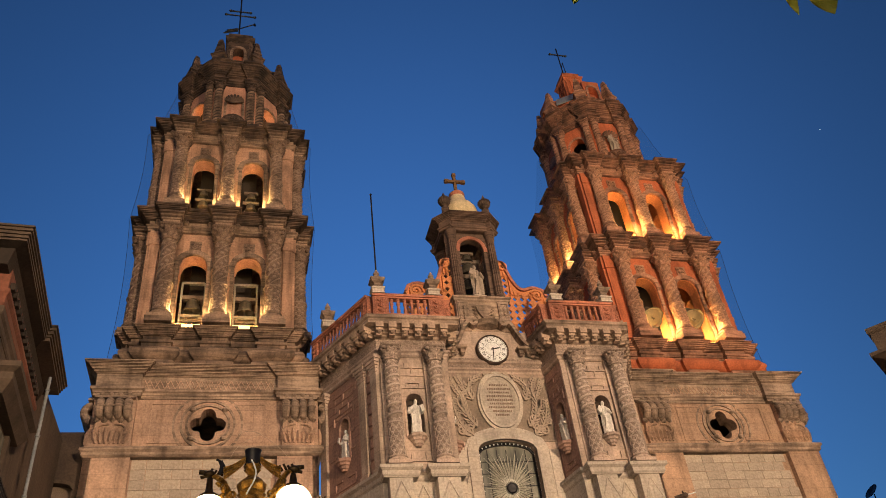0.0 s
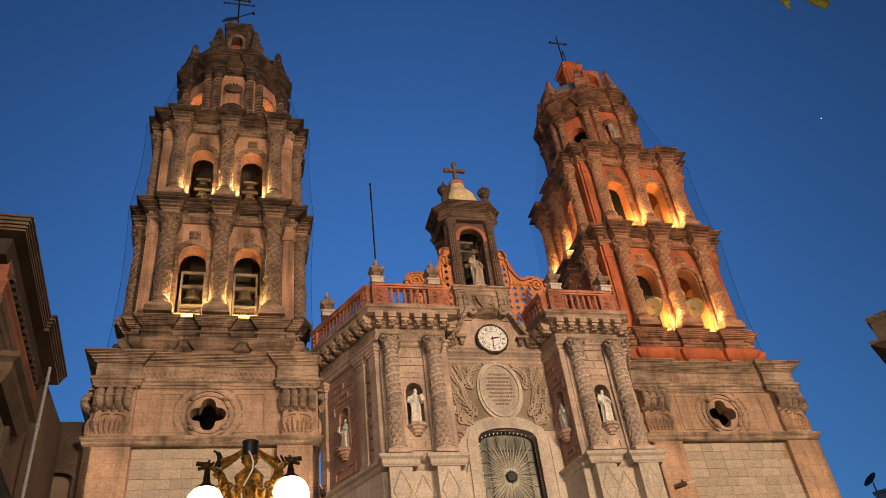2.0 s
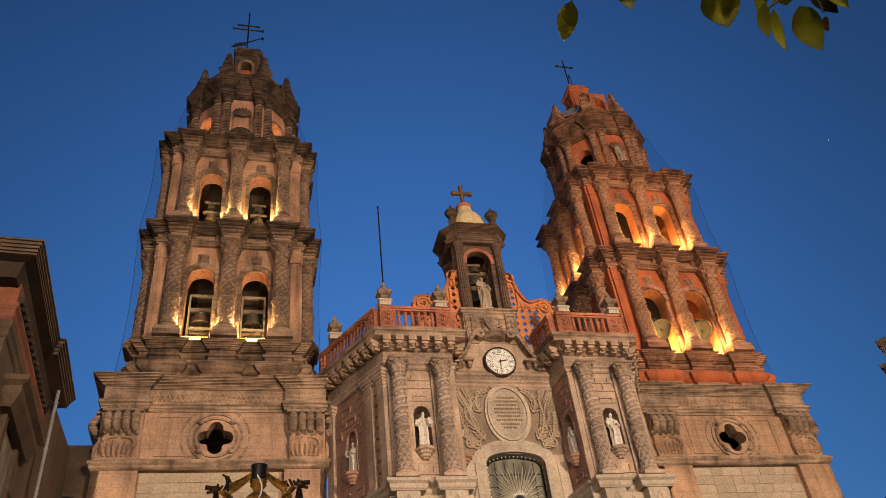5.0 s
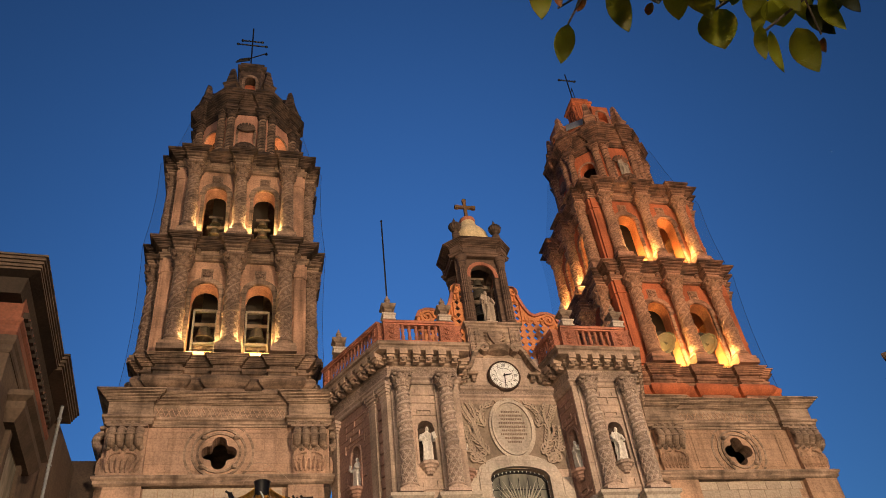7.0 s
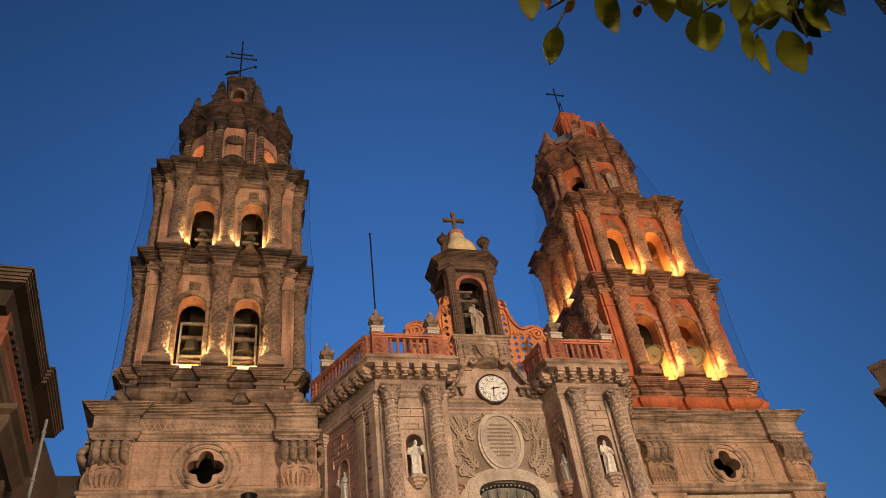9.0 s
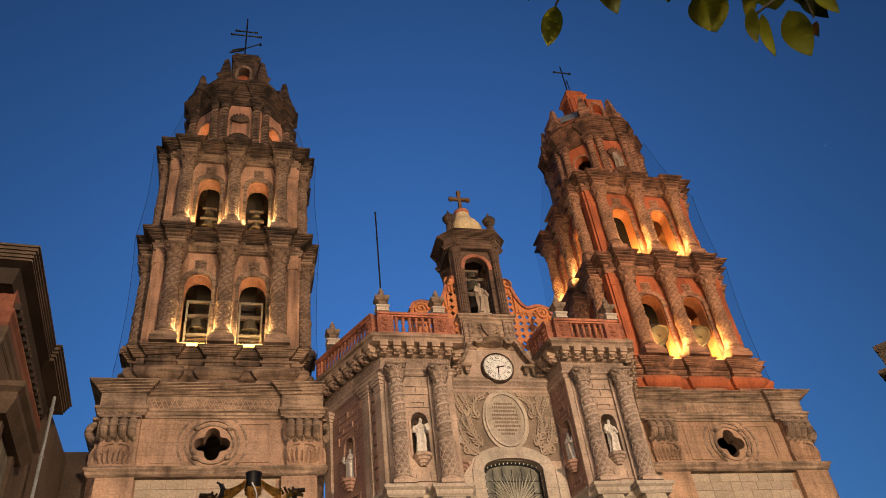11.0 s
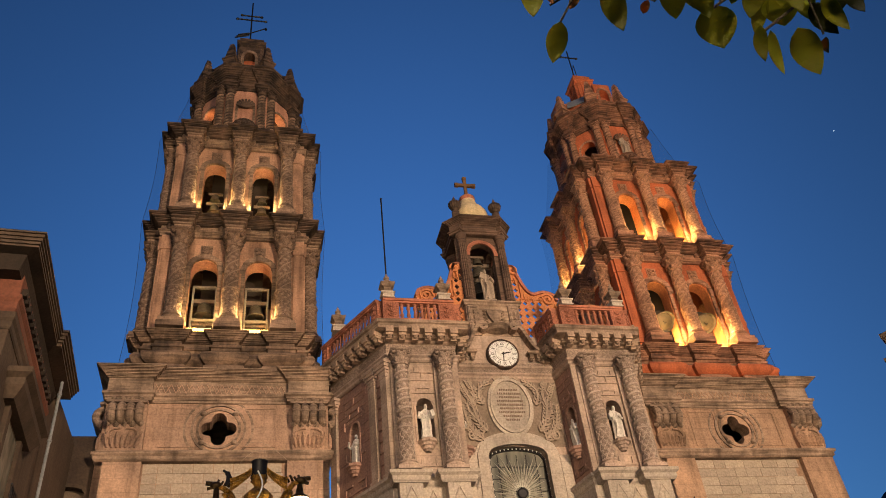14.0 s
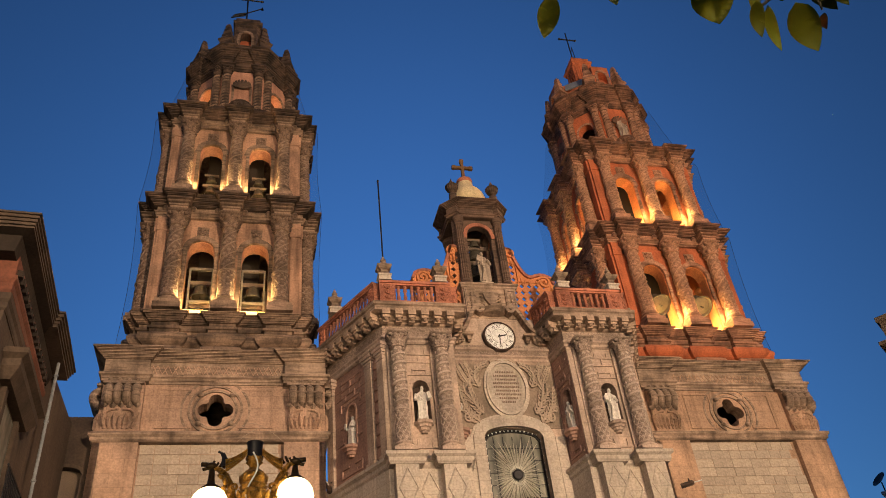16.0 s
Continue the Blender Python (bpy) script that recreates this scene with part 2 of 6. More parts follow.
def ngon_plan(n, apothem, turn=0.5):
    r = apothem / math.cos(math.pi / n)
    return [(r * math.cos(2 * math.pi * (i + turn) / n), r * math.sin(2 * math.pi * (i + turn) / n)) for i in range(n)]


def twisted_shaft(r, h, turns, threads, depth, n=32, rows=90, lower=0.0):
    """A column shaft wound with a crisp spiral relief and small leaves; the lower drum is carved all over."""
    bm = bmesh.new()
    def shape(a, z, q):
        k = z / h
        ph = threads * a - 2 * math.pi * turns * k
        if lower and k < lower:
            c = math.sin(6 * a + 2 * math.sin(k * 40)) * math.sin(k * 75 + 2 * math.cos(3 * a))
            return q * (1 + 0.045 * math.tanh(3 * c))
        leaf_cut = math.sin(5 * ph) * math.sin(2 * math.pi * turns * 5 * k + 2 * a)
        return q * (0.97 + depth * max(0, math.sin(ph)) ** 3 + 0.015 * math.tanh(2.5 * leaf_cut))
    prof = []
    for i in range(rows + 1):
        k = i / rows
        ring = 1.14 if lower and abs(k - lower) < 0.016 else 1.0
        prof.append((r * (1.0 - 0.14 * k) * ring, h * k))
    lathe(bm, prof, n, shape=shape)
    return bm


def helix(bm, r, z0, z1, turns, start, tube, taper=0.0):
    """A moulded cord wound round an upright shaft."""
    k = max(8, int(abs(turns) * 20))
    rings = []
    for i in range(k + 1):
        f = i / k
        a = start + 2 * math.pi * turns * f
        q = r * (1 - taper * f)
        out = Vector((math.cos(a), math.sin(a), 0))
        c = out * q + Vector((0, 0, z0 + (z1 - z0) * f))
        rings.append([bm.verts.new(c + out * (tube * x) + Vector((0, 0, tube * 1.2 * y))) for x, y in ((-0.6, -1), (0.7, -0.5), (0.7, 0.5), (-0.6, 1))])
    for a, b in zip(rings, rings[1:]):
        for j in range(4):
            bm.faces.new((a[j], a[(j + 1) % 4], b[(j + 1) % 4], b[j]))


def carved_relief(r, h, lower, turns, threads, tube=0.05):
    """Raised cords and leaves of a column: a lattice on the lower drum, a spiral above it."""
    bm = bmesh.new()
    if lower:
        for i in range(7):
            for s in (-1, 1):
                helix(bm, r * 0.98, 0.05, h * lower, s * 0.5, 2 * math.pi * (i + 0.2 * s) / 7, tube * 0.5, 0.05)
        rows = max(4, int(h * lower / 0.17))
        for j in range(rows):
            for i in range(7):
                a = 2 * math.pi * (i + 0.5 * (j % 2)) / 7
                m = Matrix.Translation((r * 0.97 * math.cos(a), r * 0.97 * math.sin(a), h * lower * (j + 0.5) / rows)) @ Matrix.Rotation(a, 4, "Z") @ Matrix.Diagonal((0.035, r * 0.2, 0.06, 1))
                bmesh.ops.create_icosphere(bm, subdivisions=1, radius=1, matrix=m)
        lathe(bm, [(r, h * lower - 0.04), (r * 1.13, h * lower - 0.02), (r * 1.13, h * lower + 0.03), (r * 0.97, h * lower + 0.05)], 20)
    for i in range(threads):
        helix(bm, r * (1 - 0.14 * lower), h * (lower + 0.02), h * 0.99, turns, 2 * math.pi * i / threads, tube, 0.1)
    k = int(h * (1 - lower) / (0.2 if threads > 1 else 0.055))
    for j in range(k):          # leaves between the cords
        f = (j + 0.5) / k
        z = h * (lower + (1 - lower) * f)
        for i in range(threads):
            a = 2 * math.pi * (turns * f + (i + 0.5) / threads)
            q = r * (1 - 0.14 * (lower + (1 - lower) * f))
            m = Matrix.Translation((q * math.cos(a), q * math.sin(a), z)) @ Matrix.Rotation(a, 4, "Z") @ Matrix.Diagonal((0.035, r * 0.28, 0.075, 1))
            bmesh.ops.create_icosphere(bm, subdivisions=1, radius=1, matrix=m)
    return bm


def stepped(z0, z1, out0, out1, steps):
    """The profile of a cornice of thin fascias, each proud of the one below."""
    prof = []
    for i in range(steps):
        o = out0 + (out1 - out0) * (i / (steps - 1)) ** 1.1
        a = z0 + (z1 - z0) * i / steps
        b = z0 + (z1 - z0) * (i + 1) / steps
        g = min(0.035, (b - a) * 0.35)      # a sunk line under each fascia
        prof += [(o - 0.05, a + 0.001), (o - 0.05, a + g), (o, a + g + 0.002), (o, b - 0.001)]
    return prof


def capital(r, h, n=24):
    bm = bmesh.new()
    def shape(a, z, q):
        tier = math.sin(math.pi * min(1, (z / h) * 2 % 1.0))
        return q * (1 + 0.26 * tier * math.tanh(2 * math.cos(8 * a + (0 if z < h / 2 else math.pi))))
    prof = [(r * 0.95, -0.02), (r * 1.2, h * 0.0), (r * 1.2, h * 0.05), (r * 0.92, h * 0.08)]
    for i in range(1, 14):
        k = i / 14
        prof.append((r * (1.0 + 0.42 * k ** 1.6 + 0.13 * abs(math.sin(2 * math.pi * k))), h * (0.08 + 0.74 * k)))
    prof.append((r * 1.2, h * 0.85))
    lathe(bm, prof, n, shape=shape)
    for sx in (-1, 1):
        for sy in (-1, 1):
            lathe(bm, [(0.02, h * 0.66), (r * 0.3, h * 0.7), (r * 0.36, h * 0.78), (r * 0.3, h * 0.86)], 8, (sx * r * 1.08, sy * r * 1.08, 0))
    q = r * 1.5
    mould(bm, [(-q, -q), (q, -q), (q, q), (-q, q)], [(-0.12 * r, h * 0.85), (0, h * 0.9), (0.04, h)])
    return bm


def column_base(r, h, n=20):
    bm = bmesh.new()
    q = r * 1.42
    box(bm, -q, -q, 0, q, q, h * 0.35)
    lathe(bm, [(r * 1.36, h * 0.35), (r * 1.44, h * 0.48), (r * 1.36, h * 0.62), (r * 1.12, h * 0.68), (r * 1.12, h * 0.76), (r * 1.24, h * 0.86), (r * 1.1, h)], n)
    return bm


# ---- bell towers ----
TOWER_Y = 5.0
LEFT_X, RIGHT_X = 0.0, 23.24
MID_X = (LEFT_X + RIGHT_X) / 2
SIDE = [Matrix.Rotation(radians(90 * k), 4, "Z") for k in range(4)]
BELL_PROF = [(0.50, 0), (0.49, 0.03), (0.42, 0.12), (0.36, 0.28), (0.315, 0.5), (0.29, 0.66), (0.25, 0.74), (0.12, 0.79), (0.03, 0.8)]


def bell(where, size, group):
    b = thing("bell", "old bronze bell hanging from a timber headstock", "bell", Matrix.Translation(where), group)
    bm = bmesh.new()
    lathe(bm, [((r - 0.045) * size, z * size + 0.004) for r, z in BELL_PROF[6::-1]] + [(r * size, z * size) for r, z in BELL_PROF], 20)
    for z in (0.1, 0.6):
        lathe(bm, [(r * size, h * size) for r, h in ((0.3 if z > 0.5 else 0.44, z), (0.325 if z > 0.5 else 0.455, z + 0.02), (0.3 if z > 0.5 else 0.42, z + 0.04))], 20)
    part("bell_body", bm, BRONZE, b, smooth=True)
    bm = bmesh.new()
    box(bm, -0.6 * size, -0.09 * size, 0.8 * size, 0.6 * size, 0.09 * size, 1.02 * size)
    part("headstock", bm, WOOD, b, "grey timber headstock")
    bm = bmesh.new()
    rod(bm, (0, 0, 0.5 * size), (0, 0, -0.03 * size), 0.025 * size)
    lathe(bm, [(0.02, -0.12 * size), (0.06 * size, -0.08 * size), (0.03 * size, -0.02 * size)], 8)
    part("clapper", bm, IRON, b, "iron clapper")
    return b


def quatrefoil_wall(bm, x0, x1, z0, z1, cx, cz, r, y0, y1):
    """A wall pierced by a four-lobed opening."""
    lobes = [(cx + r * 0.62 * math.cos(a), cz + r * 0.62 * math.sin(a)) for a in (0, math.pi / 2, math.pi, 1.5 * math.pi)]
    rim = []
    for k, (lx, lz) in enumerate(lobes):
        for i in range(9):
            a = math.pi / 2 * k - radians(100) + radians(200) * i / 8
            rim.append((lx + r * 0.44 * math.cos(a), lz + r * 0.44 * math.sin(a)))
    out = []
    for x, z in rim:
        dx, dz = x - cx, z - cz
        s = min((x1 - cx if dx > 0 else cx - x0) / max(abs(dx), 1e-6), (z1 - cz if dz > 0 else cz - z0) / max(abs(dz), 1e-6))
        out.append((cx + dx * s, cz + dz * s))
    k = len(rim)
    fr = [[bm.verts.new((x, y, z)) for x, z in line] for line, y in ((out, y0), (rim, y0), (rim, y1))]
    for a, b in zip(fr, fr[1:]):
        for i in range(k):
            bm.faces.new((a[i], a[(i + 1) % k], b[(i + 1) % k], b[i]))
    for sx, sz in ((x0, z0), (x1, z0), (x1, z1), (x0, z1)):   # fill the four corners of the face
        near = sorted(range(k), key=lambda i: (out[i][0] - sx) ** 2 + (out[i][1] - sz) ** 2)[0]
        for j in ((near - 1) % k, near):
            p, q = fr[0][j], fr[0][(j + 1) % k]
            on = lambda v: (abs(v.co.x - sx) < 1e-4, abs(v.co.z - sz) < 1e-4)
            if on(p) != on(q) and not (any(on(p)) and all(on(p))):
                v = bm.verts.new((sx, y0, sz))
                bm.faces.new((p, q, v))
                break
    return rim


def ring_band(bm, cx, cz, y0, y1, r0, r1, n=40, sx=1.0, sz=1.0):
    """A flat ring standing out of a wall that faces -y."""
    rings = [[bm.verts.new((cx + r * sx * math.cos(2 * math.pi * i / n), y, cz + r * sz * math.sin(2 * math.pi * i / n))) for i in range(n)] for r, y in ((r0, y1), (r0, y0), (r1, y0), (r1, y1))]
    for a, b in zip(rings, rings[1:]):
        for i in range(n):
            bm.faces.new((a[i], a[(i + 1) % n], b[(i + 1) % n], b[i]))


def frame_band(bm, x0, z0, x1, z1, y0, y1, wide):
    """A raised rectangular frame on a wall that faces -y."""
    box(bm, x0, y0, z0, x1, y1, z0 + wide)
    box(bm, x0, y0, z1 - wide, x1, y1, z1)
    box(bm, x0, y0, z0 + wide, x0 + wide, y1, z1 - wide)
    box(bm, x1 - wide, y0, z0 + wide, x1, y1, z1 - wide)


def leaf_lump(bm, x, y, z, lng, wide, ang, thick=0.07):
    """A small pointed leaf in relief on a wall facing -y."""
    d, n = Vector((math.cos(ang), 0, math.sin(ang))), Vector((-math.sin(ang), 0, math.cos(ang)))
    c = Vector((x, y, z))
    rim = [c, c + d * lng * 0.35 + n * wide, c + d * lng * 0.75 + n * wide * 0.7, c + d * lng, c + d * lng * 0.75 - n * wide * 0.7, c + d * lng * 0.35 - n * wide]
    v = [bm.verts.new(p) for p in rim]
    top = [bm.verts.new(c + d * lng * f + Vector((0, -thick, 0))) for f in (0.2, 0.7)]
    for q in ((0, 1, top[0]), (1, 2, top[1], top[0]), (2, 3, top[1]), (3, 4, top[1]), (4, 5, top[0], top[1]), (5, 0, top[0])):
        bm.faces.new([v[k] if isinstance(k, int) else k for k in q])


def ribbon(bm, pts, half, y0, y1):
    """A band of width 2*half along points (x, z), standing from y1 out to y0."""
    k = len(pts)
    sides = []
    for i, p in enumerate(pts):
        a, b = Vector(pts[max(0, i - 1)]), Vector(pts[min(k - 1, i + 1)])
        d = (b - a).normalized()
        n = Vector((-d.y, d.x)) * (half if not callable(half) else half(i / (k - 1)))
        sides.append((Vector(p) + n, Vector(p) - n))
    rows = [[bm.verts.new((q.x, y, q.y)) for q, y in ((a, y1), (a, y0), (b, y0), (b, y1))] for a, b in sides]
    for r, s in zip(rows, rows[1:]):
        for j in range(3):
            bm.faces.new((r[j], s[j], s[j + 1], r[j + 1]))
    bm.faces.new(rows[0]), bm.faces.new(rows[-1][::-1])


def spiral(cx, cz, r0, r1, a0, turns, n=22):
    return [(cx + (r0 + (r1 - r0) * i / n) * math.cos(a0 + 2 * math.pi * turns * i / n), cz + (r0 + (r1 - r0) * i / n) * math.sin(a0 + 2 * math.pi * turns * i / n)) for i in range(n + 1)]


BASE_STONE = material("pink_moulding_stone", (0.33, 0.24, 0.178), streak=0.7, vary=0.4, bands=0.55)
SHADE_FILL = material("dark_loft_timber", (0.03, 0.022, 0.016), grain=20)


def bell_tower(x, label, wall, stone, carved, cornice, base_wall, base_stone):
    t = thing("bell_tower", label, "bell tower", Matrix.Translation((x, TOWER_Y, 0)), "church towers")
    # base: wall, corner pilasters, ledge, frieze and cornice
    bm = bmesh.new()
    for k in (1, 2, 3):
        box(bm, -4.1, -4.1, 0, 4.1, -3.4, 18.9, SIDE[k])
    box(bm, -3.4, -4.1, 0, 3.4, -3.4, 15.1)
    box(bm, -3.4, -4.1, 17.8, 3.4, -3.4, 18.9)
    box(bm, -3.4, -4.1, 15.1, -1.6, -3.4, 17.8)
    box(bm, 1.6, -4.1, 15.1, 3.4, -3.4, 17.8)
    box(bm, -3.4, -3.4, 12.0, 3.4, 3.4, 12.3)
    quatrefoil_wall(bm, -1.6, 1.6, 15.1, 17.8, 0, 16.42, 0.66, -4.1, -3.4)
    part("base_wall", bm, base_wall, t)
    bm = bmesh.new()
    for r in (0.78, 0.98, 1.28):
        ring_band(bm, 0, 16.42, -4.17 + (0.04 if r > 1 else 0), -4.1, r, r + 0.09)
    for a in (45, 135, 225, 315):
        lathe(bm, [(0.02, -0.1), (0.1, -0.07), (0.13, 0), (0.1, 0.07), (0.02, 0.1)], 10, (0.88 * math.cos(radians(a)), -4.18, 16.42 + 0.88 * math.sin(radians(a))))
    part("window_surround", bm, base_stone, t, "moulded round surround of a four-lobed window")
    for s in (-1, 1):
        bm = bmesh.new()
        frame_band(bm, -2.25 if s < 0 else 0.9, 15.62, -0.9 if s < 0 else 2.25, 17.35, -4.14, -4.1, 0.07)
        frame_band(bm, -2.4 if s < 0 else 0.78, 15.47, -0.78 if s < 0 else 2.4, 17.5, -4.12, -4.1, 0.05)
        part("wall_panel", bm, base_wall, t)
    for k in range(4):
        for s in (-1, 1):
            bm = bmesh.new()
            a, b = (-4.36, -2.72) if s < 0 else (2.72, 4.36)
            box(bm, a, -4.36, 0, b, -4.1, 14.95, SIDE[k])
            box(bm, a + 0.2, -4.36, 15.38, b - 0.05 if s < 0 else b - 0.2, -4.1, 18.0, SIDE[k])
            part("pilaster", bm, base_wall, t)
            if k in (0, 3, 1):
                m = SIDE[k] @ Matrix.Translation(((a + b) / 2, -4.36, 0))
                bm = bmesh.new()
                for i in range(4):     # rolled lobes of the bracket
                    u = -0.51 + 0.34 * i
                    arc = [(-0.02, 16.62), (-0.16, 16.66), (-0.27, 16.78), (-0.31, 16.94), (-0.27, 17.1), (-0.17, 17.2), (-0.04, 17.24)]
                    for p, q in zip(arc, arc[1:]):
                        rod(bm, (u, p[0], p[1]), (u, q[0], q[1]), 0.16, 10)
                    for p in arc[1:-1]:
                        bmesh.ops.create_icosphere(bm, subdivisions=2, radius=0.162, matrix=Matrix.Translation((u, p[0], p[1])))
                    rod(bm, (u - 0.17, -0.34, 16.94), (u + 0.17, -0.34, 16.94), 0.06, 8)
                box(bm, -0.76, -0.2, 17.36, 0.76, 0, 17.46)
                for i in range(4):
                    bmesh.ops.create_icosphere(bm, subdivisions=2, radius=0.1, matrix=Matrix.Translation((-0.51 + 0.34 * i, -0.14, 17.52)))
                for i in range(5):     # scalloped tongues
                    leaf_lump(bm, -0.6 + 0.3 * i, -0.04, 16.66, 0.3 + 0.05 * (i % 2), 0.15, -math.pi / 2, 0.14)
                bm.transform(m)
                part("bracket", bm, base_stone, t, "gadrooned stone bracket")
                bm = bmesh.new()
                for i in range(7):     # carved drapery and leaves below the bracket
                    f = (i - 3) / 3
                    rod(bm, (f * 0.5, -0.04, 15.5), (f * 0.58, -0.07, 16.0), 0.045)
                    leaf_lump(bm, f * 0.5, -0.01, 15.46, 0.75 - 0.1 * (i % 2), 0.1, math.pi / 2 - f * 0.25, 0.13)
                for s2 in (-1, 1):
                    for q0, q1 in zip(*(lambda c: (c, c[1:]))([(0.1 * s2, 16.3), (0.35 * s2, 16.28), (0.52 * s2, 16.15), (0.56 * s2, 15.95), (0.42 * s2, 15.85), (0.32 * s2, 15.98)])):
                        rod(bm, (q0[0], -0.06, q0[1]), (q1[0], -0.06, q1[1]), 0.05)
                bm.transform(m)
                part("leaf_carving", bm, base_wall, t)
    plan = square_plan(4.1, (), 0, 0)
    bm = bmesh.new()
    mould(bm, plan, [(0.28, 14.95), (0.36, 15.02), (0.36, 15.12), (0.44, 15.2), (0.44, 15.3), (0.3, 15.38)])
    part("ledge", bm, base_stone, t)
    ress = [(-4.36, -4.36), (-2.7, -4.36), (-2.7, -4.12), (2.7, -4.12), (2.7, -4.36), (4.36, -4.36), (4.36, -2.7), (4.12, -2.7), (4.12, 2.7), (4.36, 2.7), (4.36, 4.36), (2.7, 4.36), (2.7, 4.12), (-2.7, 4.12), (-2.7, 4.36), (-4.36, 4.36), (-4.36, 2.7), (-4.12, 2.7), (-4.12, -2.7), (-4.36, -2.7)]
    bm = bmesh.new()
    mould(bm, ress, [(0, 17.5), (0.06, 17.52), (0.06, 17.62), (0.1, 17.64), (0.1, 17.74), (0.18, 17.78), (0.18, 17.88), (0.02, 17.92), (0.02, 18.4)] + [(0.02, 18.5)] + stepped(18.52, 18.92, 0.14, 0.5, 5) + [(0.3, 18.98)])
    part("base_cornice", bm, base_stone, t)
    bm = bmesh.new()
    for k in (0, 3):      # lattice relief of the frieze
        for i in range(13):
            a = -2.6 + 0.4 * i
            for s in (-1, 1):
                if k == 0:
                    rod(bm, (a + (0.2 if s < 0 else 0), -4.15, 17.96), (a + (0 if s < 0 else 0.2), -4.15, 18.36), 0.022, 4)
                    rod(bm, (a + 0.2 + (0.2 if s < 0 else 0), -4.15, 18.36 if s > 0 else 17.96), (a + 0.2 + (0 if s < 0 else 0.2), -4.15, 17.96 if s > 0 else 18.36), 0.022, 4)
    part("frieze_lattice", bm, base_wall, t)

    # attic with swelling cushion course, stepped out under the columns
    bump = (-2.4, 0, 2.4)
    bm = bmesh.new()
    mould(bm, square_plan(3.62, bump, 0.62, 0.24), [(0.22, 18.95), (0.22, 19.3), (0.14, 19.42), (0.02, 19.5)])
    part("attic_block", bm, stone, t)
    bm = bmesh.new()
    mould(bm, square_plan(3.5, bump, 0.66, 0.24), [(0.0, 19.48)] + [(0.36 * math.sin(math.pi * i / 10) ** 0.7, 19.5 + 0.7 * i / 10) for i in range(1, 10)] + [(0.0, 20.22)])
    part("cushion_course", bm, wall if wall is not STONE else stone, t)
    bm = bmesh.new()
    mould(bm, square_plan(3.5, bump, 0.6, 0.26), [(0, 20.2), (0, 20.36), (0.08, 20.38), (0.08, 20.5), (-0.04, 20.52), (-0.04, 20.72)] + stepped(20.72, 21.12, 0.1, 0.36, 5) + [(0.1, 21.2)])
    part("attic_cornice", bm, stone, t)

    # two bell stages
    stages = ((21.15, 21.25, 21.85, 25.95, 26.75, 27.95, 3.68, 3.30, 21.35, 24.85, 0.62, 1.24, 0.37, 0.63),
              (27.95, 28.0, 28.75, 32.3, 33.05, 34.2, 3.52, 3.16, 28.2, 31.4, 0.5, 1.23, 0.33, 0.56))
    for zf, zp, zb, zc, ze, zt, axis, h, sill, spring, rise, ox, r, ow in stages:
        first = zf < 25
        for k in range(4):
            bm = bmesh.new()
            holes = [(-ox - ow, -ox + ow, sill, spring, rise), (ox - ow, ox + ow, sill, spring, rise)]
            arched_wall(bm, -h if k % 2 == 0 else -h + 0.75, h if k % 2 == 0 else h - 0.75, zf, ze + 0.1, holes, -h, -h + 0.75, SIDE[k])
            part("stage_wall", bm, wall, t)
            for s in (-1, 1):
                bm = bmesh.new()
                arch_band(bm, s * ox - ow, s * ox + ow, sill, spring, rise, 0.17, -h - 0.09, -h, SIDE[k])
                arch_band(bm, s * ox - ow - 0.002, s * ox + ow + 0.002, spring - 0.16, spring, rise, 0.26, -h - 0.13, -h, SIDE[k])
                part("arch_surround", bm, stone, t)
                bm = bmesh.new()
                arch_band(bm, s * ox - ow + 0.03, s * ox + ow - 0.03, spring - 0.5 if wall is STONE else sill, spring, rise - 0.03, 0.028, -h + 0.03, -h + 0.74, SIDE[k])
                part("arch_lining", bm, PINK_PLASTER if wall is STONE else ORANGE, t, "red plastered arch lining" if wall is STONE else "orange plastered arch lining")
                bm = bmesh.new()
                zz = spring + rise + 0.32
                box(bm, s * ox - 0.27, -h - 0.06, zz - 0.02, s * ox + 0.27, -h, zz + 0.52, SIDE[k])
                box(bm, s * ox - 0.2, -h - 0.09, zz + 0.04, s * ox + 0.2, -h - 0.06, zz + 0.46, SIDE[k])
                for sc in (-1, 1):
                    for cz, rr, a0 in ((zz + 0.13, 0.1, 200), (zz + 0.36, 0.085, 20)):
                        tmp = bmesh.new()
                        ribbon(tmp, [(s * ox + sc * 0.12 + (x - 0) * sc, z) for x, z in spiral(0, cz, rr, 0.02, radians(a0), -1.3, 14)], 0.022, -h - 0.14, -h - 0.06)
                        tmp.transform(SIDE[k])
                        me0 = bpy.data.meshes.new("scroll")
                        tmp.to_mesh(me0)
                        bm.from_mesh(me0)
                        bpy.data.meshes.remove(me0)
                        tmp.free()
                part("keystone_carving", bm, carved, t)
            for s in (-1, 1):     # flat corner pilasters
                bm = bmesh.new()
                box(bm, s * (h - 0.22) - 0.22, -h - 0.12, zp + 0.3, s * (h - 0.22) + 0.22, -h + 0.05, zc, SIDE[k])
                box(bm, s * (h - 0.22) - 0.26, -h - 0.17, zc, s * (h - 0.22) + 0.26, -h + 0.05, ze, SIDE[k])
                part("corner_pilaster", bm, wall, t)
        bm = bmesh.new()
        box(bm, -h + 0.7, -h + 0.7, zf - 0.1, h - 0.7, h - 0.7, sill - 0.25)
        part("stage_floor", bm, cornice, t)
        # added dark block stands in for the shade inside the bell openings
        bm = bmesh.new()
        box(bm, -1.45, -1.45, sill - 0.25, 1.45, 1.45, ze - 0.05)
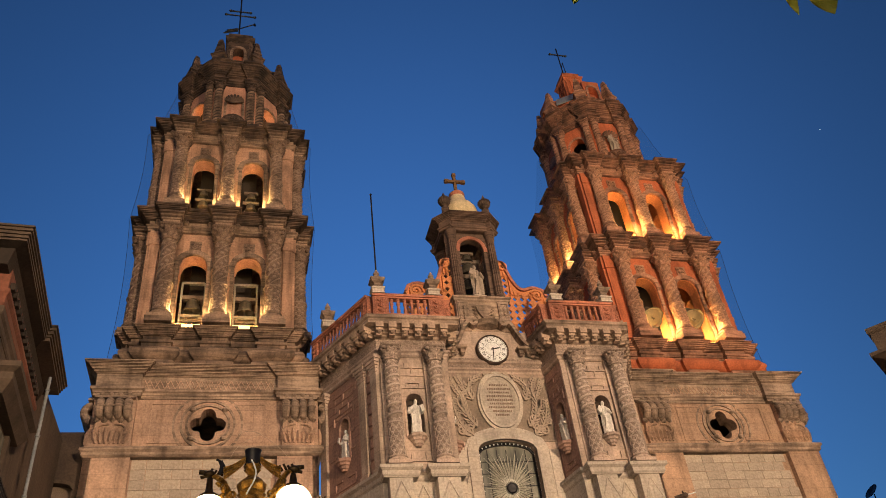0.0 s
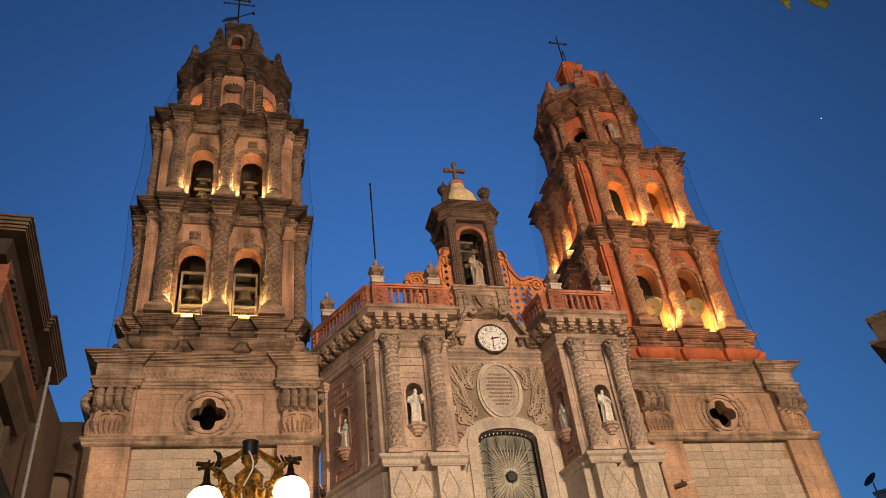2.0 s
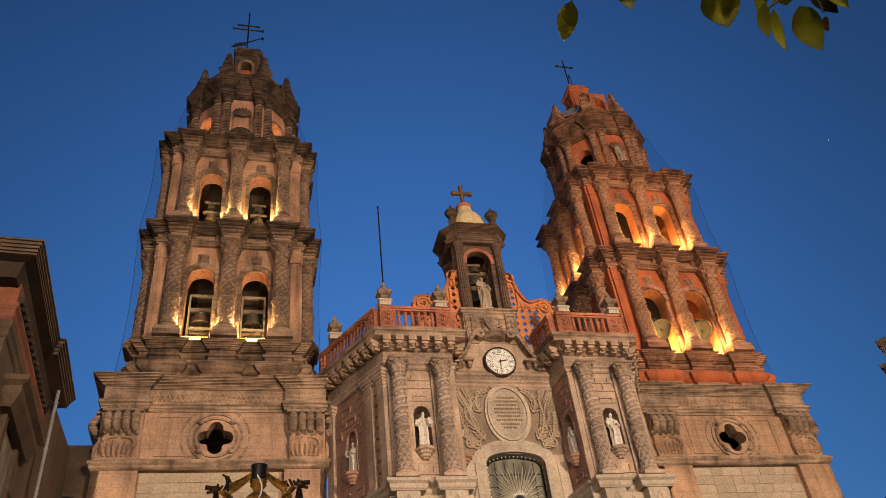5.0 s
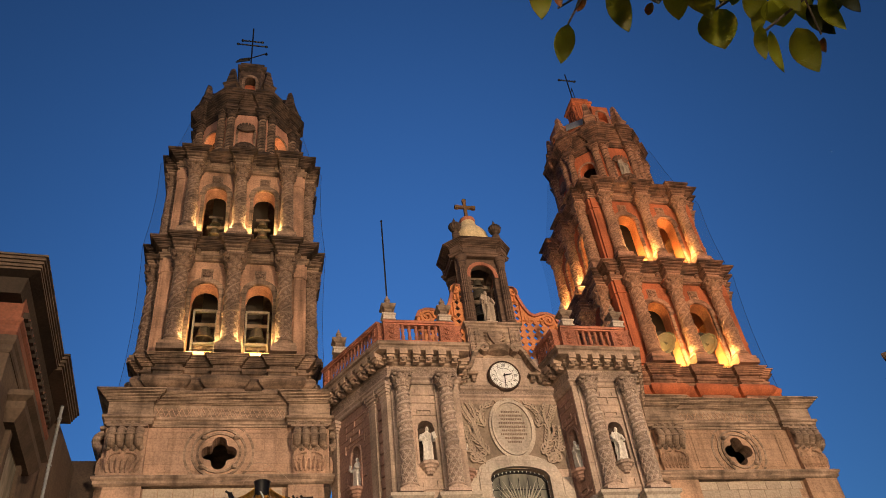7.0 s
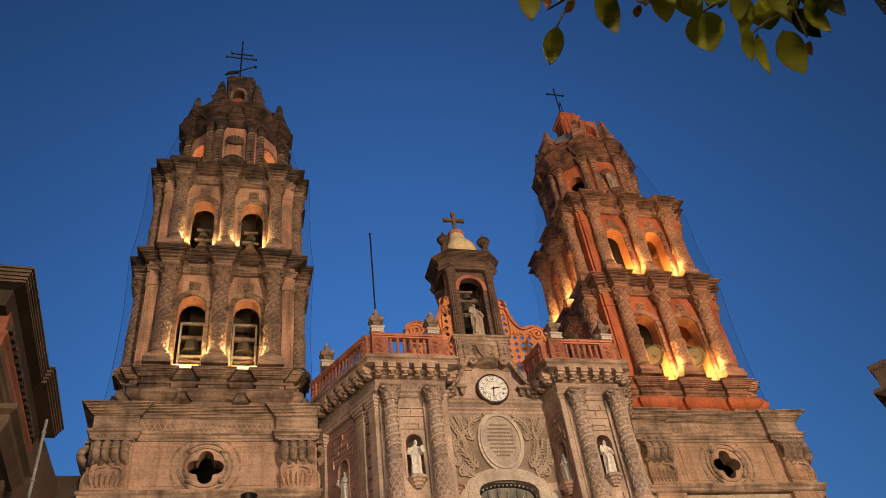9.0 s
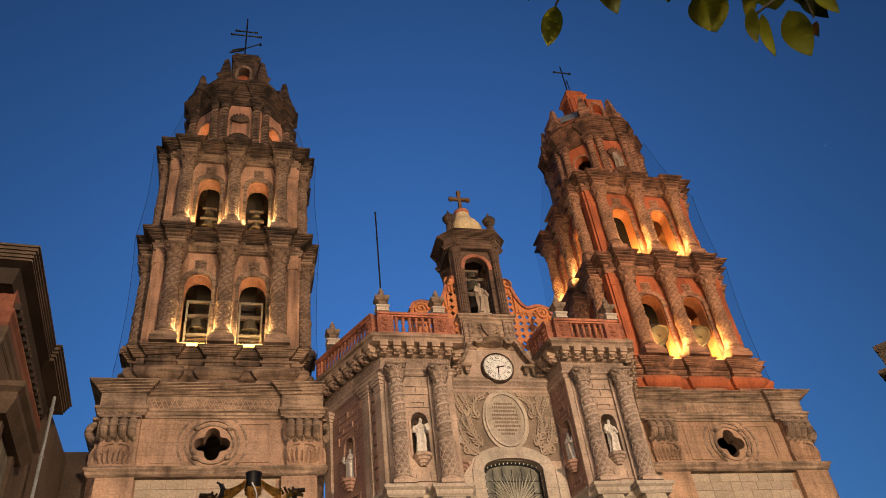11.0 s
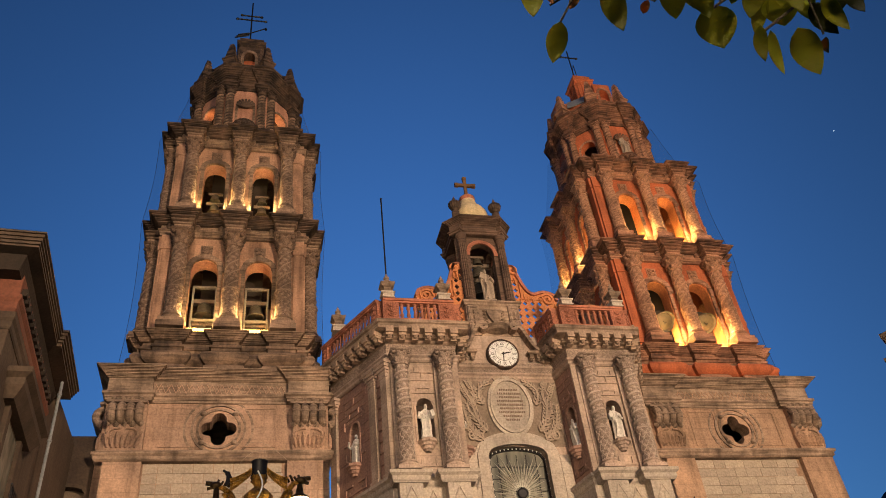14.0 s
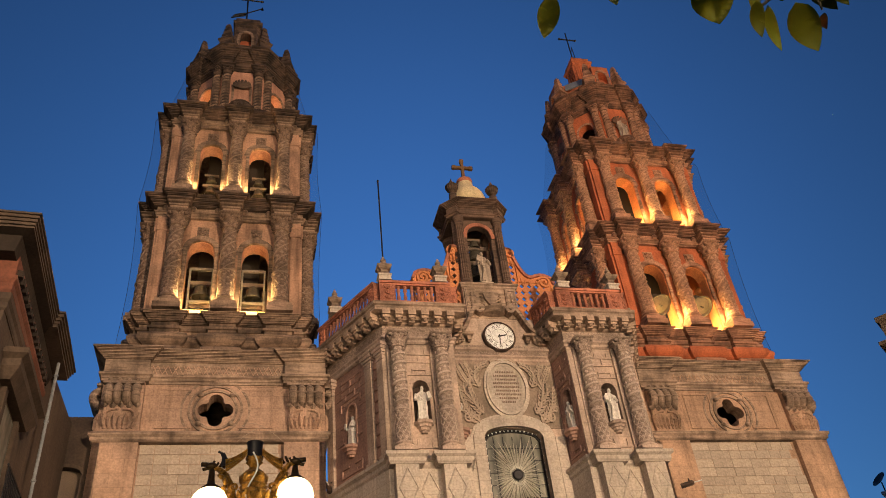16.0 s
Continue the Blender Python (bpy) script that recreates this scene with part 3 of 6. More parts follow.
        part("loft_core", bm, SHADE_FILL, t, "added dark block that shades the bell openings")
        for sx in (-1, 1):
            for sy in (-1, 1):
                bm = bmesh.new()
                box(bm, -0.3, -0.3, -0.25, 0.3, 0.3, 0.3)
                mould(bm, [(-0.3, -0.3), (0.3, -0.3), (0.3, 0.3), (-0.3, 0.3)], [(0, 0.28), (0.08, 0.32), (0.08, 0.4), (-0.06, 0.42), (-0.28, 0.95)])
                bm.transform(Matrix.Translation((sx * 3.05, sy * 3.05, zt)))
                if not first:
                    part("corner_pinnacle", bm, stone, t)
                else:
                    bm.free()
        # columns
        shaft = twisted_shaft(r, zc - zb - 0.18, 1.6 if first else 2.2, 2 if first else 3, 0.0, lower=0.36)
        first_col = None
        for k in range(4):
            for b in bump:
                m = SIDE[k] @ Matrix.Translation((b, -axis, 0))
                if first_col is None:
                    col = part("column", shaft, carved, t, "twisted column carved with leaves", smooth=True)
                    base = part("column_base", column_base(r, zb + 0.18 - zp - 0.2), stone, col)
                    rel = part("carved_relief", carved_relief(r, zc - zb - 0.18, 0.36, 1.3 if first else 1.6, 3, 0.034), RELIEF_GREY if wall is STONE else RELIEF_RED, col, "raised spiral cords and leaves")
                    cap = part("capital", capital(r * 0.9, ze - zc), carved, col, "leafy capital", smooth=True)
                    base.matrix_basis = Matrix.Translation((0, 0, zp + 0.2 - zb - 0.18))
                    cap.matrix_basis = Matrix.Translation((0, 0, zc - zb - 0.18))
                    first_col = (col, base, rel, cap)
                else:
                    col = piece("column", first_col[0], m, t)
                    for src in first_col[1:]:
                        piece(src.name.split(".")[0], src, src.matrix_basis, col)
                col.matrix_basis = m @ Matrix.Translation((0, 0, zb + 0.18))
                bm = bmesh.new()
                box(bm, b - r * 1.55, -axis - r * 1.55, zp - 0.05, b + r * 1.55, -h, zp + 0.22, SIDE[k])
                part("pedestal", bm, stone, t)
        # entablature: blocks over the columns, frieze, cornice
        bm = bmesh.new()
        mould(bm, square_plan(h + 0.14, (*bump,), r * 0.8, axis + r * 0.5 - h - 0.14), [(0.02, ze), (0.02, ze + 0.1), (0.06, ze + 0.11), (0.06, ze + 0.22), (0.12, ze + 0.25), (0.12, ze + 0.32), (0.0, ze + 0.35), (0.0, ze + 0.62)])
        part("architrave", bm, stone, t)
        bm = bmesh.new()
        q = r * 0.92
        mould(bm, [(-q, -q), (q, -q), (q, q), (-q, q)], [(0.0, 0.02), (0.0, 0.13), (0.05, 0.14), (0.05, 0.24), (0.11, 0.25), (0.11, 0.34), (0.02, 0.36), (0.02, 0.4), (0.15, 0.43), (0.2, 0.48), (0.15, 0.53), (0.04, 0.55), (0.24, 0.6), (0.24, 0.64)])
        boss = part("frieze_boss", bm, stone, t)
        bm = bmesh.new()
        lathe(bm, [(0.02, 0.3), (0.11, 0.34), (0.15, 0.45), (0.11, 0.56), (0.02, 0.6)], 8)
        knob = part("frieze_knob", bm, stone, t, smooth=True)
        for k in range(4):
            for b in bump:
                for src, p in ((boss, (b, -axis, ze)), (knob, (b - r * 1.75, -h - 0.26, ze)), (knob, (b + r * 1.75, -h - 0.26, ze))):
                    if k or b > -2 or (src is knob and p[0] > b):
                        piece(src.name.split(".")[0], src, Matrix.Translation(SIDE[k] @ Vector(p)), t)
                    else:
                        src.matrix_basis = Matrix.Translation(p)
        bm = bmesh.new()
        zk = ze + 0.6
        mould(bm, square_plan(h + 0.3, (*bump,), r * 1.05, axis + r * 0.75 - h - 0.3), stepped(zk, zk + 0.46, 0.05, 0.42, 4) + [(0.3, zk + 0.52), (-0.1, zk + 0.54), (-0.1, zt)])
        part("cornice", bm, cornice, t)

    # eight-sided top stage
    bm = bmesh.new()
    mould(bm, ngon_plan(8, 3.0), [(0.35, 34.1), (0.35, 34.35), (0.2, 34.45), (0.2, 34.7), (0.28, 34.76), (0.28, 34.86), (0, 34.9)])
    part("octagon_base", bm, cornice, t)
    ap, half = 2.75, 2.75 * math.tan(math.pi / 8)
    twist = twisted_shaft(0.22, 2.75, 9, 1, 0.0, 14, 20)
    shaft_me = None
    for k in range(8):
        m = Matrix.Rotation(radians(45 * k), 4, "Z")
        bm = bmesh.new()
        if k % 2:
            arched_wall(bm, -half, half, 34.85, 38.6, [(-0.5, 0.5, 35.15, 36.9, 0.5)], -ap, -ap + 0.5, m)
        else:
            arched_wall(bm, -half, half, 34.85, 38.6, [(-0.42, 0.42, 35.4, 36.95, 0.42)], -ap, -ap + 0.09, m)
            box(bm, -half * 0.9, -ap + 0.09, 34.85, half * 0.9, -ap + 0.5, 38.6, m)
        part("octagon_wall", bm, wall if wall is not STONE else PINK_PLASTER, t)
        bm = bmesh.new()
        w = 0.5 if k % 2 else 0.42
        arch_band(bm, -w, w, 35.15 if k % 2 else 35.4, 36.9, w, 0.13, -ap - 0.07, -ap, m)
        part("arch_surround", bm, stone, t)
        if not k % 2:
            bm = bmesh.new()          # shell hood, and the console below the niche
            for i in range(9):
                a = math.pi * i / 8
                rod(bm, (0, -ap - 0.05, 36.98), (0.52 * math.cos(a), -ap - 0.16, 37.05 + 0.46 * math.sin(a)), 0.075, 6)
            bm.transform(m)
            part("niche_shell", bm, cornice, t, "shell niche hood")
            bm = bmesh.new()
            lathe(bm, [(0.05, 34.85), (0.34, 34.98), (0.58, 35.2), (0.66, 35.38), (0.52, 35.46)], 16, (0, -ap - 0.02, 0))
            for i in range(7):
                a = math.pi + math.pi * i / 6
                lathe(bm, [(0.02, 35.0), (0.11, 35.06), (0.14, 35.2), (0.06, 35.32)], 6, (0.56 * math.cos(a), -ap + 0.56 * math.sin(a), 0))
            bm.transform(m)
            part("niche_console", bm, cornice, t, "gadrooned niche console")
        for s in (-1, 1):
            mm = m @ Matrix.Translation((s * (half - 0.26), -ap - 0.14, 0))
            if shaft_me is None:
                col = part("twisted_column", twist, cornice if wall is STONE else carved, t, "small twisted column", smooth=True)
                cap = part("capital", capital(0.2, 0.5, 16), cornice if wall is STONE else stone, col, smooth=True)
                bas = part("column_base", column_base(0.2, 0.25, 12), stone, col)
                bm = bmesh.new()
                for i in range(2):
                    helix(bm, 0.21, 0.03, 2.72, 5.5, math.pi * i, 0.06, 0.12)
                rop = part("rope_twist", bm, stone, col, "rope-like twisted moulding", smooth=True)
                cap.matrix_basis, bas.matrix_basis = Matrix.Translation((0, 0, 2.75)), Matrix.Translation((0, 0, -0.25))
                shaft_me = (col, cap, bas, rop)
            else:
                col = piece("twisted_column", shaft_me[0], mm, t)
                for src in shaft_me[1:]:
                    piece(src.name.split(".")[0], src, src.matrix_basis, col)
            col.matrix_basis = mm @ Matrix.Translation((0, 0, 35.1))
    oct_plan = []
    for k in range(8):
        c, s = math.cos(radians(45 * k)), math.sin(radians(45 * k))
        for u, w in ((-half - 0.06, -ap - 0.2), (-half + 0.52, -ap - 0.2), (-half + 0.52, -ap), (half - 0.52, -ap), (half - 0.52, -ap - 0.2)):
            oct_plan.append((u * c - w * s, u * s + w * c))
    bm = bmesh.new()
    mould(bm, oct_plan, [(0.02, 38.35)] + stepped(38.36, 38.72, 0.05, 0.2, 3) + [(0.0, 38.75), (0.0, 39.1)])
    part("octagon_frieze", bm, cornice, t)
    bm = bmesh.new()
    mould(bm, oct_plan, stepped(39.1, 39.8, 0.08, 0.42, 6) + [(0.3, 39.82), (0.14, 39.84), (0.14, 40.2), (0.24, 40.24), (0.24, 40.36), (0, 40.4)])
    part("octagon_cornice", bm, cornice, t)
    bm = bmesh.new()
    mould(bm, ngon_plan(8, 2.75), [(0.1, 40.36), (0.1, 40.5), (0.16, 40.52), (0.16, 40.6), (-0.3, 40.64)])
    part("parapet", bm, cornice, t)
    bm = bmesh.new()
    lathe(bm, [(2.6 * math.cos(radians(a)), 40.2 + 3.0 * math.sin(radians(a))) for a in range(0, 90, 9)], 32)
    part("dome", bm, wall if wall is not STONE else RED_PLASTER, t, "small red plastered dome", smooth=True)
    for k in range(8):
        a = radians(22.5 + 45 * k)
        bm = bmesh.new()
        box(bm, -0.42, -0.42, 0, 0.42, 0.42, 0.7)
        mould(bm, [(-0.42, -0.42), (0.42, -0.42), (0.42, 0.42), (-0.42, 0.42)], [(0, 0.68), (0.1, 0.72), (0.1, 0.84), (-0.08, 0.9)])
        for i in range(5):
            w = 0.37 - 0.045 * i
            mould(bm, [(-w, -w), (w, -w), (w, w), (-w, w)], [(-0.05, 0.88 + 0.3 * i), (0, 0.93 + 0.3 * i), (0, 1.08 + 0.3 * i), (-0.06, 1.18 + 0.3 * i)])
        mould(bm, [(-0.16, -0.16), (0.16, -0.16), (0.16, 0.16), (-0.16, 0.16)], [(0, 2.36), (-0.03, 2.5)])
        bm.transform(Matrix.Translation((2.72 * math.cos(a), 2.72 * math.sin(a), 40.4)) @ Matrix.Rotation(a, 4, "Z") @ Matrix.Diagonal((0.82, 0.82, 0.95, 1)))
        part("pinnacle", bm, cornice if wall is STONE else stone, t, "stepped stone pinnacle")
    for k in range(4):      # arched dormers in front of the dome
        bm = bmesh.new()
        arched_wall(bm, -0.6, 0.6, 40.2, 42.7, [(-0.32, 0.32, 40.9, 41.75, 0.4)], -2.55, -1.5, SIDE[k])
        part("dormer", bm, wall if wall is not STONE else cornice, t)
        bm = bmesh.new()
        arch_band(bm, -0.32, 0.32, 40.7, 41.75, 0.4, 0.17, -2.63, -2.55, SIDE[k])
        part("arch_surround", bm, stone, t)
    top = wall if wall is not STONE else cornice
    slim = Matrix.Diagonal((1, 1, 1, 1)) if wall is STONE else Matrix.Diagonal((0.84, 0.84, 1, 1))
    for k in range(4):
        bm = bmesh.new()
        arched_wall(bm, -0.72 if k % 2 == 0 else -0.5, 0.72 if k % 2 == 0 else 0.5, 42.6, 45.1, [(-0.28, 0.28, 43.3, 44.2, 0.28)], -0.72, -0.5, slim @ SIDE[k])
        part("lantern_wall", bm, top, t)
        for i in range(4):
            bm = bmesh.new()
            rod(bm, slim @ SIDE[k] @ Vector((-0.6 + 0.4 * i, -0.76, 43.1)), slim @ SIDE[k] @ Vector((-0.6 + 0.4 * i, -0.76, 45.1)), 0.07)
            part("lantern_shaft", bm, top, t)
    bm = bmesh.new()
    mould(bm, ngon_plan(4, 0.72 if wall is STONE else 0.6), [(0, 45.05), (0.12, 45.15), (0.12, 45.3), (0.2, 45.36), (0.2, 45.5), (0, 45.55), (0.05, 45.9), (-0.4, 46.0)])
    part("lantern_cap", bm, top, t)
    return t


bell_tower(LEFT_X, "weathered grey-pink stone church tower with carved twisted columns", STONE, STONE_PLAIN, STONE_CARVED, STONE_DARK, material("pink_brown_stone", (0.42, 0.282, 0.205), streak=0.6, vary=0.3, courses=0.55), BASE_STONE)
bell_tower(RIGHT_X, "red-plastered church tower with carved stone columns, lit orange", RED_PLASTER, RTOWER_STONE, RTOWER_CARVED, RTOWER_DARK, material("orange_brown_stone", (0.40, 0.262, 0.178), streak=0.6, vary=0.3, courses=0.55), BASE_STONE)

# uplights behind the sills of the bell openings
UP = (1.0, 0.66, 0.26)
for tx, gain, tint in ((LEFT_X, 2.0, UP), (RIGHT_X, 1.5, (1.0, 0.68, 0.24))):
    for z, y, watts in ((22.0, 3.8, 60), (28.85, 3.64, 60)):
        for s in (-0.62, -1.79, 0.62, 1.79):
            lamp("uplight", "POINT", pose(tx + s, TOWER_Y - y, z), watts * gain, tint, 0.2)
for z, h in ((22.0, 3.8), (28.85, 3.64)):
    for s in (-1.79, -0.62, 0.62, 1.79):
        lamp("uplight", "POINT", pose(RIGHT_X - h, TOWER_Y + s, z), 150, (1.0, 0.68, 0.24), 0.2)
for tx, gain, tint in ((LEFT_X, 1.0, (1.0, 0.5, 0.15)), (RIGHT_X, 3.4, (1.0, 0.64, 0.2))):
    for z, y in ((21.75, 2.85), (28.5, 2.72)):
        for o in (-1.24, 1.24):
            lamp("sill_light", "POINT", pose(tx + o, TOWER_Y - y, z), 75 * gain, tint, 0.08)
TROUGH = glow("lit_trough", (1.0, 0.6, 0.16), 4.0)
for tx, z, y, ow in ((LEFT_X, 21.2, 3.56, 0.56), (LEFT_X, 28.02, 3.36, 0.4), (RIGHT_X, 21.2, 3.5, 0.4)):
    for o in (-1.24, 1.24):
        tr = thing("light_trough", "lit yellow light trough on the sill of a bell opening", "light trough", Matrix.Translation((tx + o, TOWER_Y - y, z)), "sill light troughs")
        bm = bmesh.new()
        box(bm, -ow, -0.06, -0.08, ow, 0.06, 0.1)
        part("tray", bm, IRON, tr)
        bm = bmesh.new()
        box(bm, -ow + 0.02, -0.05, 0.1, ow - 0.02, 0.05, 0.27 if tx == LEFT_X and z < 25 else 0.13)
        part("diffuser", bm, TROUGH, tr, "glowing yellow diffuser")
# glow inside the top room
lamp("bell_room_light", "POINT", pose(LEFT_X, TOWER_Y, 36.4), 620, (1.0, 0.5, 0.16), 0.2)
# lamps in the ringing rooms behind the four-lobed windows
for tx, watts in ((LEFT_X, 520), (RIGHT_X, 130)):
    lamp("ringing_room_light", "POINT", pose(tx - 1.0, TOWER_Y - 0.4, 14.0), watts, (1.0, 0.5, 0.22), 0.15)

PAINTED = material("grey_painted_steel", (0.24, 0.22, 0.18), rough=0.5, metal=0.2)
for o in (-1.2, 1.2):
    fr = thing("bell_gantry", "grey painted steel gantry carrying the bells", "gantry", Matrix.Translation((LEFT_X + o, 2.68, 21.1)), "bell gantries")
    for x in (-0.52, 0.52):
        bm = bmesh.new()
        box(bm, x - 0.045, -0.07, 0, x + 0.045, 0.07, 3.5)
        part("post", bm, PAINTED, fr)
    for z in (1.55, 3.4):
        bm = bmesh.new()
        box(bm, -0.475, -0.06, z, 0.475, 0.06, z + 0.13)
        part("beam", bm, PAINTED, fr)
for z, y, s in ((22.0, 3.02, 0.75), (23.1, 3.02, 0.95), (28.7, 3.0, 0.62), (29.5, 3.0, 0.7), (30.3, 3.0, 0.6)):
    for o in (-1.2, 1.2):
        bell((LEFT_X + o, y, z), s, "tower bells")
for z, y, s in ((22.6, 2.3, 1.25),):
    for o in (-1.2, 1.2):
        b = bell((RIGHT_X + o, y, z), s, "tower bells")
        b.matrix_basis = Matrix.Translation((RIGHT_X + o, y + 0.4, z + 1.1 * s)) @ Matrix.Rotation(radians(-38), 4, "X") @ Matrix.Translation((0, 0, -0.95 * s))
        b["label"] = "old bronze bell swung up so that its mouth shows"


# ---- portal between the towers ----
portal = thing("church_portal", "carved pink stone baroque church portal with balustrades and niches", "church portal", Matrix.Translation((MID_X, 0, 0)))
PLAN = [(-7.03, 1.2), (-5.25, -2.45), (-2.47, -2.45), (-2.25, -1.1), (2.25, -1.1), (2.47, -2.45), (5.25, -2.45), (7.03, 1.2), (6.2, 2.2), (-6.2, 2.2)]
PTS = [Vector(p) for p in PLAN]


def edge(i):
    """The pose of the wall that runs from corner i, and its length."""
    a, b = PTS[i], PTS[(i + 1) % len(PTS)]
    return Matrix.Translation((a.x, a.y, 0)) @ Matrix.Rotation(math.atan2(b.y - a.y, b.x - a.x), 4, "Z"), (b - a).length


bm = bmesh.new()
inner = [(p.x, p.y) for p in offset(PLAN, -0.5)]
mould(bm, [(x, max(y, -0.4) if abs(x) < 2 else y) for x, y in inner[:3]] + [inner[3][:1] + (-0.3,), inner[4][:1] + (-0.3,)] + inner[5:], [(0, 0), (0, 19.3)])
part("core", bm, STONE_DARK, portal)
NICHE = {0: 0.5, 1: 0.5, 4: 0.5, 5: 0.5, 2: 0.5, 6: 0.5}
for i in (0, 1, 2, 4, 5, 6):
    m, ln = edge(i)
    c = ln * 0.5
    if i == 1:
        c = 5.25 - 3.92
    if i == 5:
        c = ln - (5.25 - 3.92)
    if i == 0:
        c = (ln - 0.8) * 0.5
    if i == 6:
        c = (ln + 0.8) * 0.5
    NICHE[i] = c
    bm = bmesh.new()
    arched_wall(bm, 0, ln, 12.9, 17.7, [(c - 0.33, c + 0.33, 14.3, 15.75, 0.33)], 0, 0.5, m)
    part("panel_wall", bm, PINK if i in (1, 5) else RED_SHADE_WALL, portal)
    bm = bmesh.new()
    arch_band(bm, c - 0.33, c + 0.33, 14.3, 15.75, 0.33, 0.09, -0.05, 0, m)
    part("niche_frame", bm, PINK if i in (1, 5) else RED_SHADE_WALL, portal)
    bm = bmesh.new()          # console under the statue
    lathe(bm, [(0.12, 13.86), (0.14, 13.93), (0.2, 13.96), (0.22, 14.05), (0.28, 14.08), (0.3, 14.16), (0.38, 14.2), (0.38, 14.31)], 8, m @ Vector((c, -0.05, 0)))
    part("niche_console", bm, PINK if i in (1, 5) else RED_SHADE_WALL, portal, "moulded stone console")
    if i in (1, 5):           # interlaced strapwork on the panel
        for x0, z0, x1, z1 in ((-0.55, 16.3, 0.55, 16.36), (-0.55, 16.0, -0.49, 16.3), (0.49, 16.0, 0.55, 16.3), (-0.3, 16.52, 0.3, 16.58), (-0.3, 16.36, -0.24, 16.52), (0.24, 16.36, 0.3, 16.52), (-0.55, 16.85, 0.55, 16.9), (-0.55, 17.2, 0.55, 17.25), (-0.3, 17.2, -0.25, 17.45), (0.25, 17.2, 0.3, 17.45), (-0.03, 16.9, 0.03, 17.2), (-0.55, 13.3, 0.55, 13.35), (-0.3, 13.35, -0.25, 13.65), (0.25, 13.35, 0.3, 13.65)):
            bm = bmesh.new()
            box(bm, c + x0, -0.06, z0, c + x1, 0, z1, m)
            part("strap", bm, PINK, portal)
        for s in (-1, 1):
            bm = bmesh.new()
            box(bm, c + s * 0.6 - 0.03, -0.06, 13.2, c + s * 0.6 + 0.03, 0, 17.5, m)
            part("strap", bm, PINK, portal)
    elif i in (0, 6):         # geometric strapwork round the niche of the splayed walls
        for x0, z0, x1, z1 in ((-0.72, 16.35, 0.72, 16.41), (-0.72, 16.0, -0.66, 16.35), (0.66, 16.0, 0.72, 16.35), (-0.36, 16.62, 0.36, 16.68), (-0.36, 16.41, -0.3, 16.62), (0.3, 16.41, 0.36, 16.62), (-0.72, 16.9, 0.72, 16.96), (-0.72, 17.22, 0.72, 17.28), (-0.03, 16.96, 0.03, 17.22), (-0.72, 13.2, 0.72, 13.26), (-0.72, 13.55, -0.2, 13.61), (0.2, 13.55, 0.72, 13.61), (-0.72, 13.26, -0.66, 13.55), (0.66, 13.26, 0.72, 13.55), (-0.72, 14.6, -0.5, 14.66), (0.5, 14.6, 0.72, 14.66), (-0.72, 15.3, -0.5, 15.36), (0.5, 15.3, 0.72, 15.36)):
            bm = bmesh.new()
            box(bm, c + x0, -0.07, z0, c + x1, 0, z1, m)
            part("strap", bm, RED_SHADE_WALL, portal)
        near = ln if i == 0 else 0.0
        turn = -1 if i == 0 else 1
        for u, w, mat in ((near + turn * 0.2, 0.4, PINK), (near + turn * 1.02, 0.42, PINK), (near + turn * (ln - 0.22), 0.44, PINK)):
            bm = bmesh.new()
            box(bm, u - w / 2, -0.13, 12.95, u + w / 2, 0, 17.2, m)
            for k, (e, z0, z1) in enumerate(((0.03, 17.0, 17.08), (0.03, 17.2, 17.3), (0.08, 17.3, 17.42), (0.13, 17.42, 17.56), (0.17, 17.56, 17.7), (0.06, 12.95, 13.12))):
                box(bm, u - w / 2 - e, -0.13 - e, z0, u + w / 2 + e, 0, z1, m)
            part("side_pilaster", bm, mat, portal)
        for k in range(9):    # notched blocks between the pilasters
            bm = bmesh.new()
            box(bm, near + turn * 0.6 - 0.13, -0.08, 13.15 + 0.46 * k, near + turn * 0.6 + 0.13, 0, 13.47 + 0.46 * k, m)
            part("notched_block", bm, RED_SHADE_WALL, portal)
    else:
        for s in (-1, 1):
            a = c + s * 0.62
            if 0 < a < ln - 0.06:
                bm = bmesh.new()
                box(bm, a, -0.05, 13.2, a + 0.06, 0, 17.4, m)
                part("strap", bm, RED_SHADE_WALL, portal)
        for x0, z0, x1, z1 in ((-0.5, 16.35, 0.5, 16.42), (-0.5, 16.05, -0.44, 16.35), (0.44, 16.05, 0.5, 16.35), (-0.26, 16.66, 0.26, 16.73), (-0.26, 16.42, -0.2, 16.66), (0.2, 16.42, 0.26, 16.66), (-0.5, 16.95, 0.5, 17.02), (-0.5, 17.25, 0.5, 17.32), (-0.03, 17.02, 0.03, 17.25), (-0.5, 13.25, 0.5, 13.31), (-0.24, 13.5, 0.24, 13.56), (-0.3, 13.31, -0.24, 13.56), (0.24, 13.31, 0.3, 13.56)):
            bm = bmesh.new()
            box(bm, c + x0, -0.07, z0, c + x1, 0, z1, m)
            part("strap", bm, RED_SHADE_WALL, portal)

# flat pilasters at the corners of the two wings
for s in (-1, 1):
    for u, w in ((-4.79, 0.78), (-3.05, 0.78), (-2.55, 0.24)):
        bm = bmesh.new()
        a, b = sorted((s * u - w / 2, s * u + w / 2))
        box(bm, a, -2.53 - (0.05 if w > 0.7 else 0), 12.9, b, -2.44, 17.72)
        part("flat_pilaster", bm, PINK, portal)

# plinth, ledge, entablature, corbelled cornice
bm = bmesh.new()
mould(bm, PLAN[:4] + [(-2.25, -0.9), (-2.25, 1.0)] + [(-6.2, 2.2)], [(0.2, 0), (0.2, 12.5)])
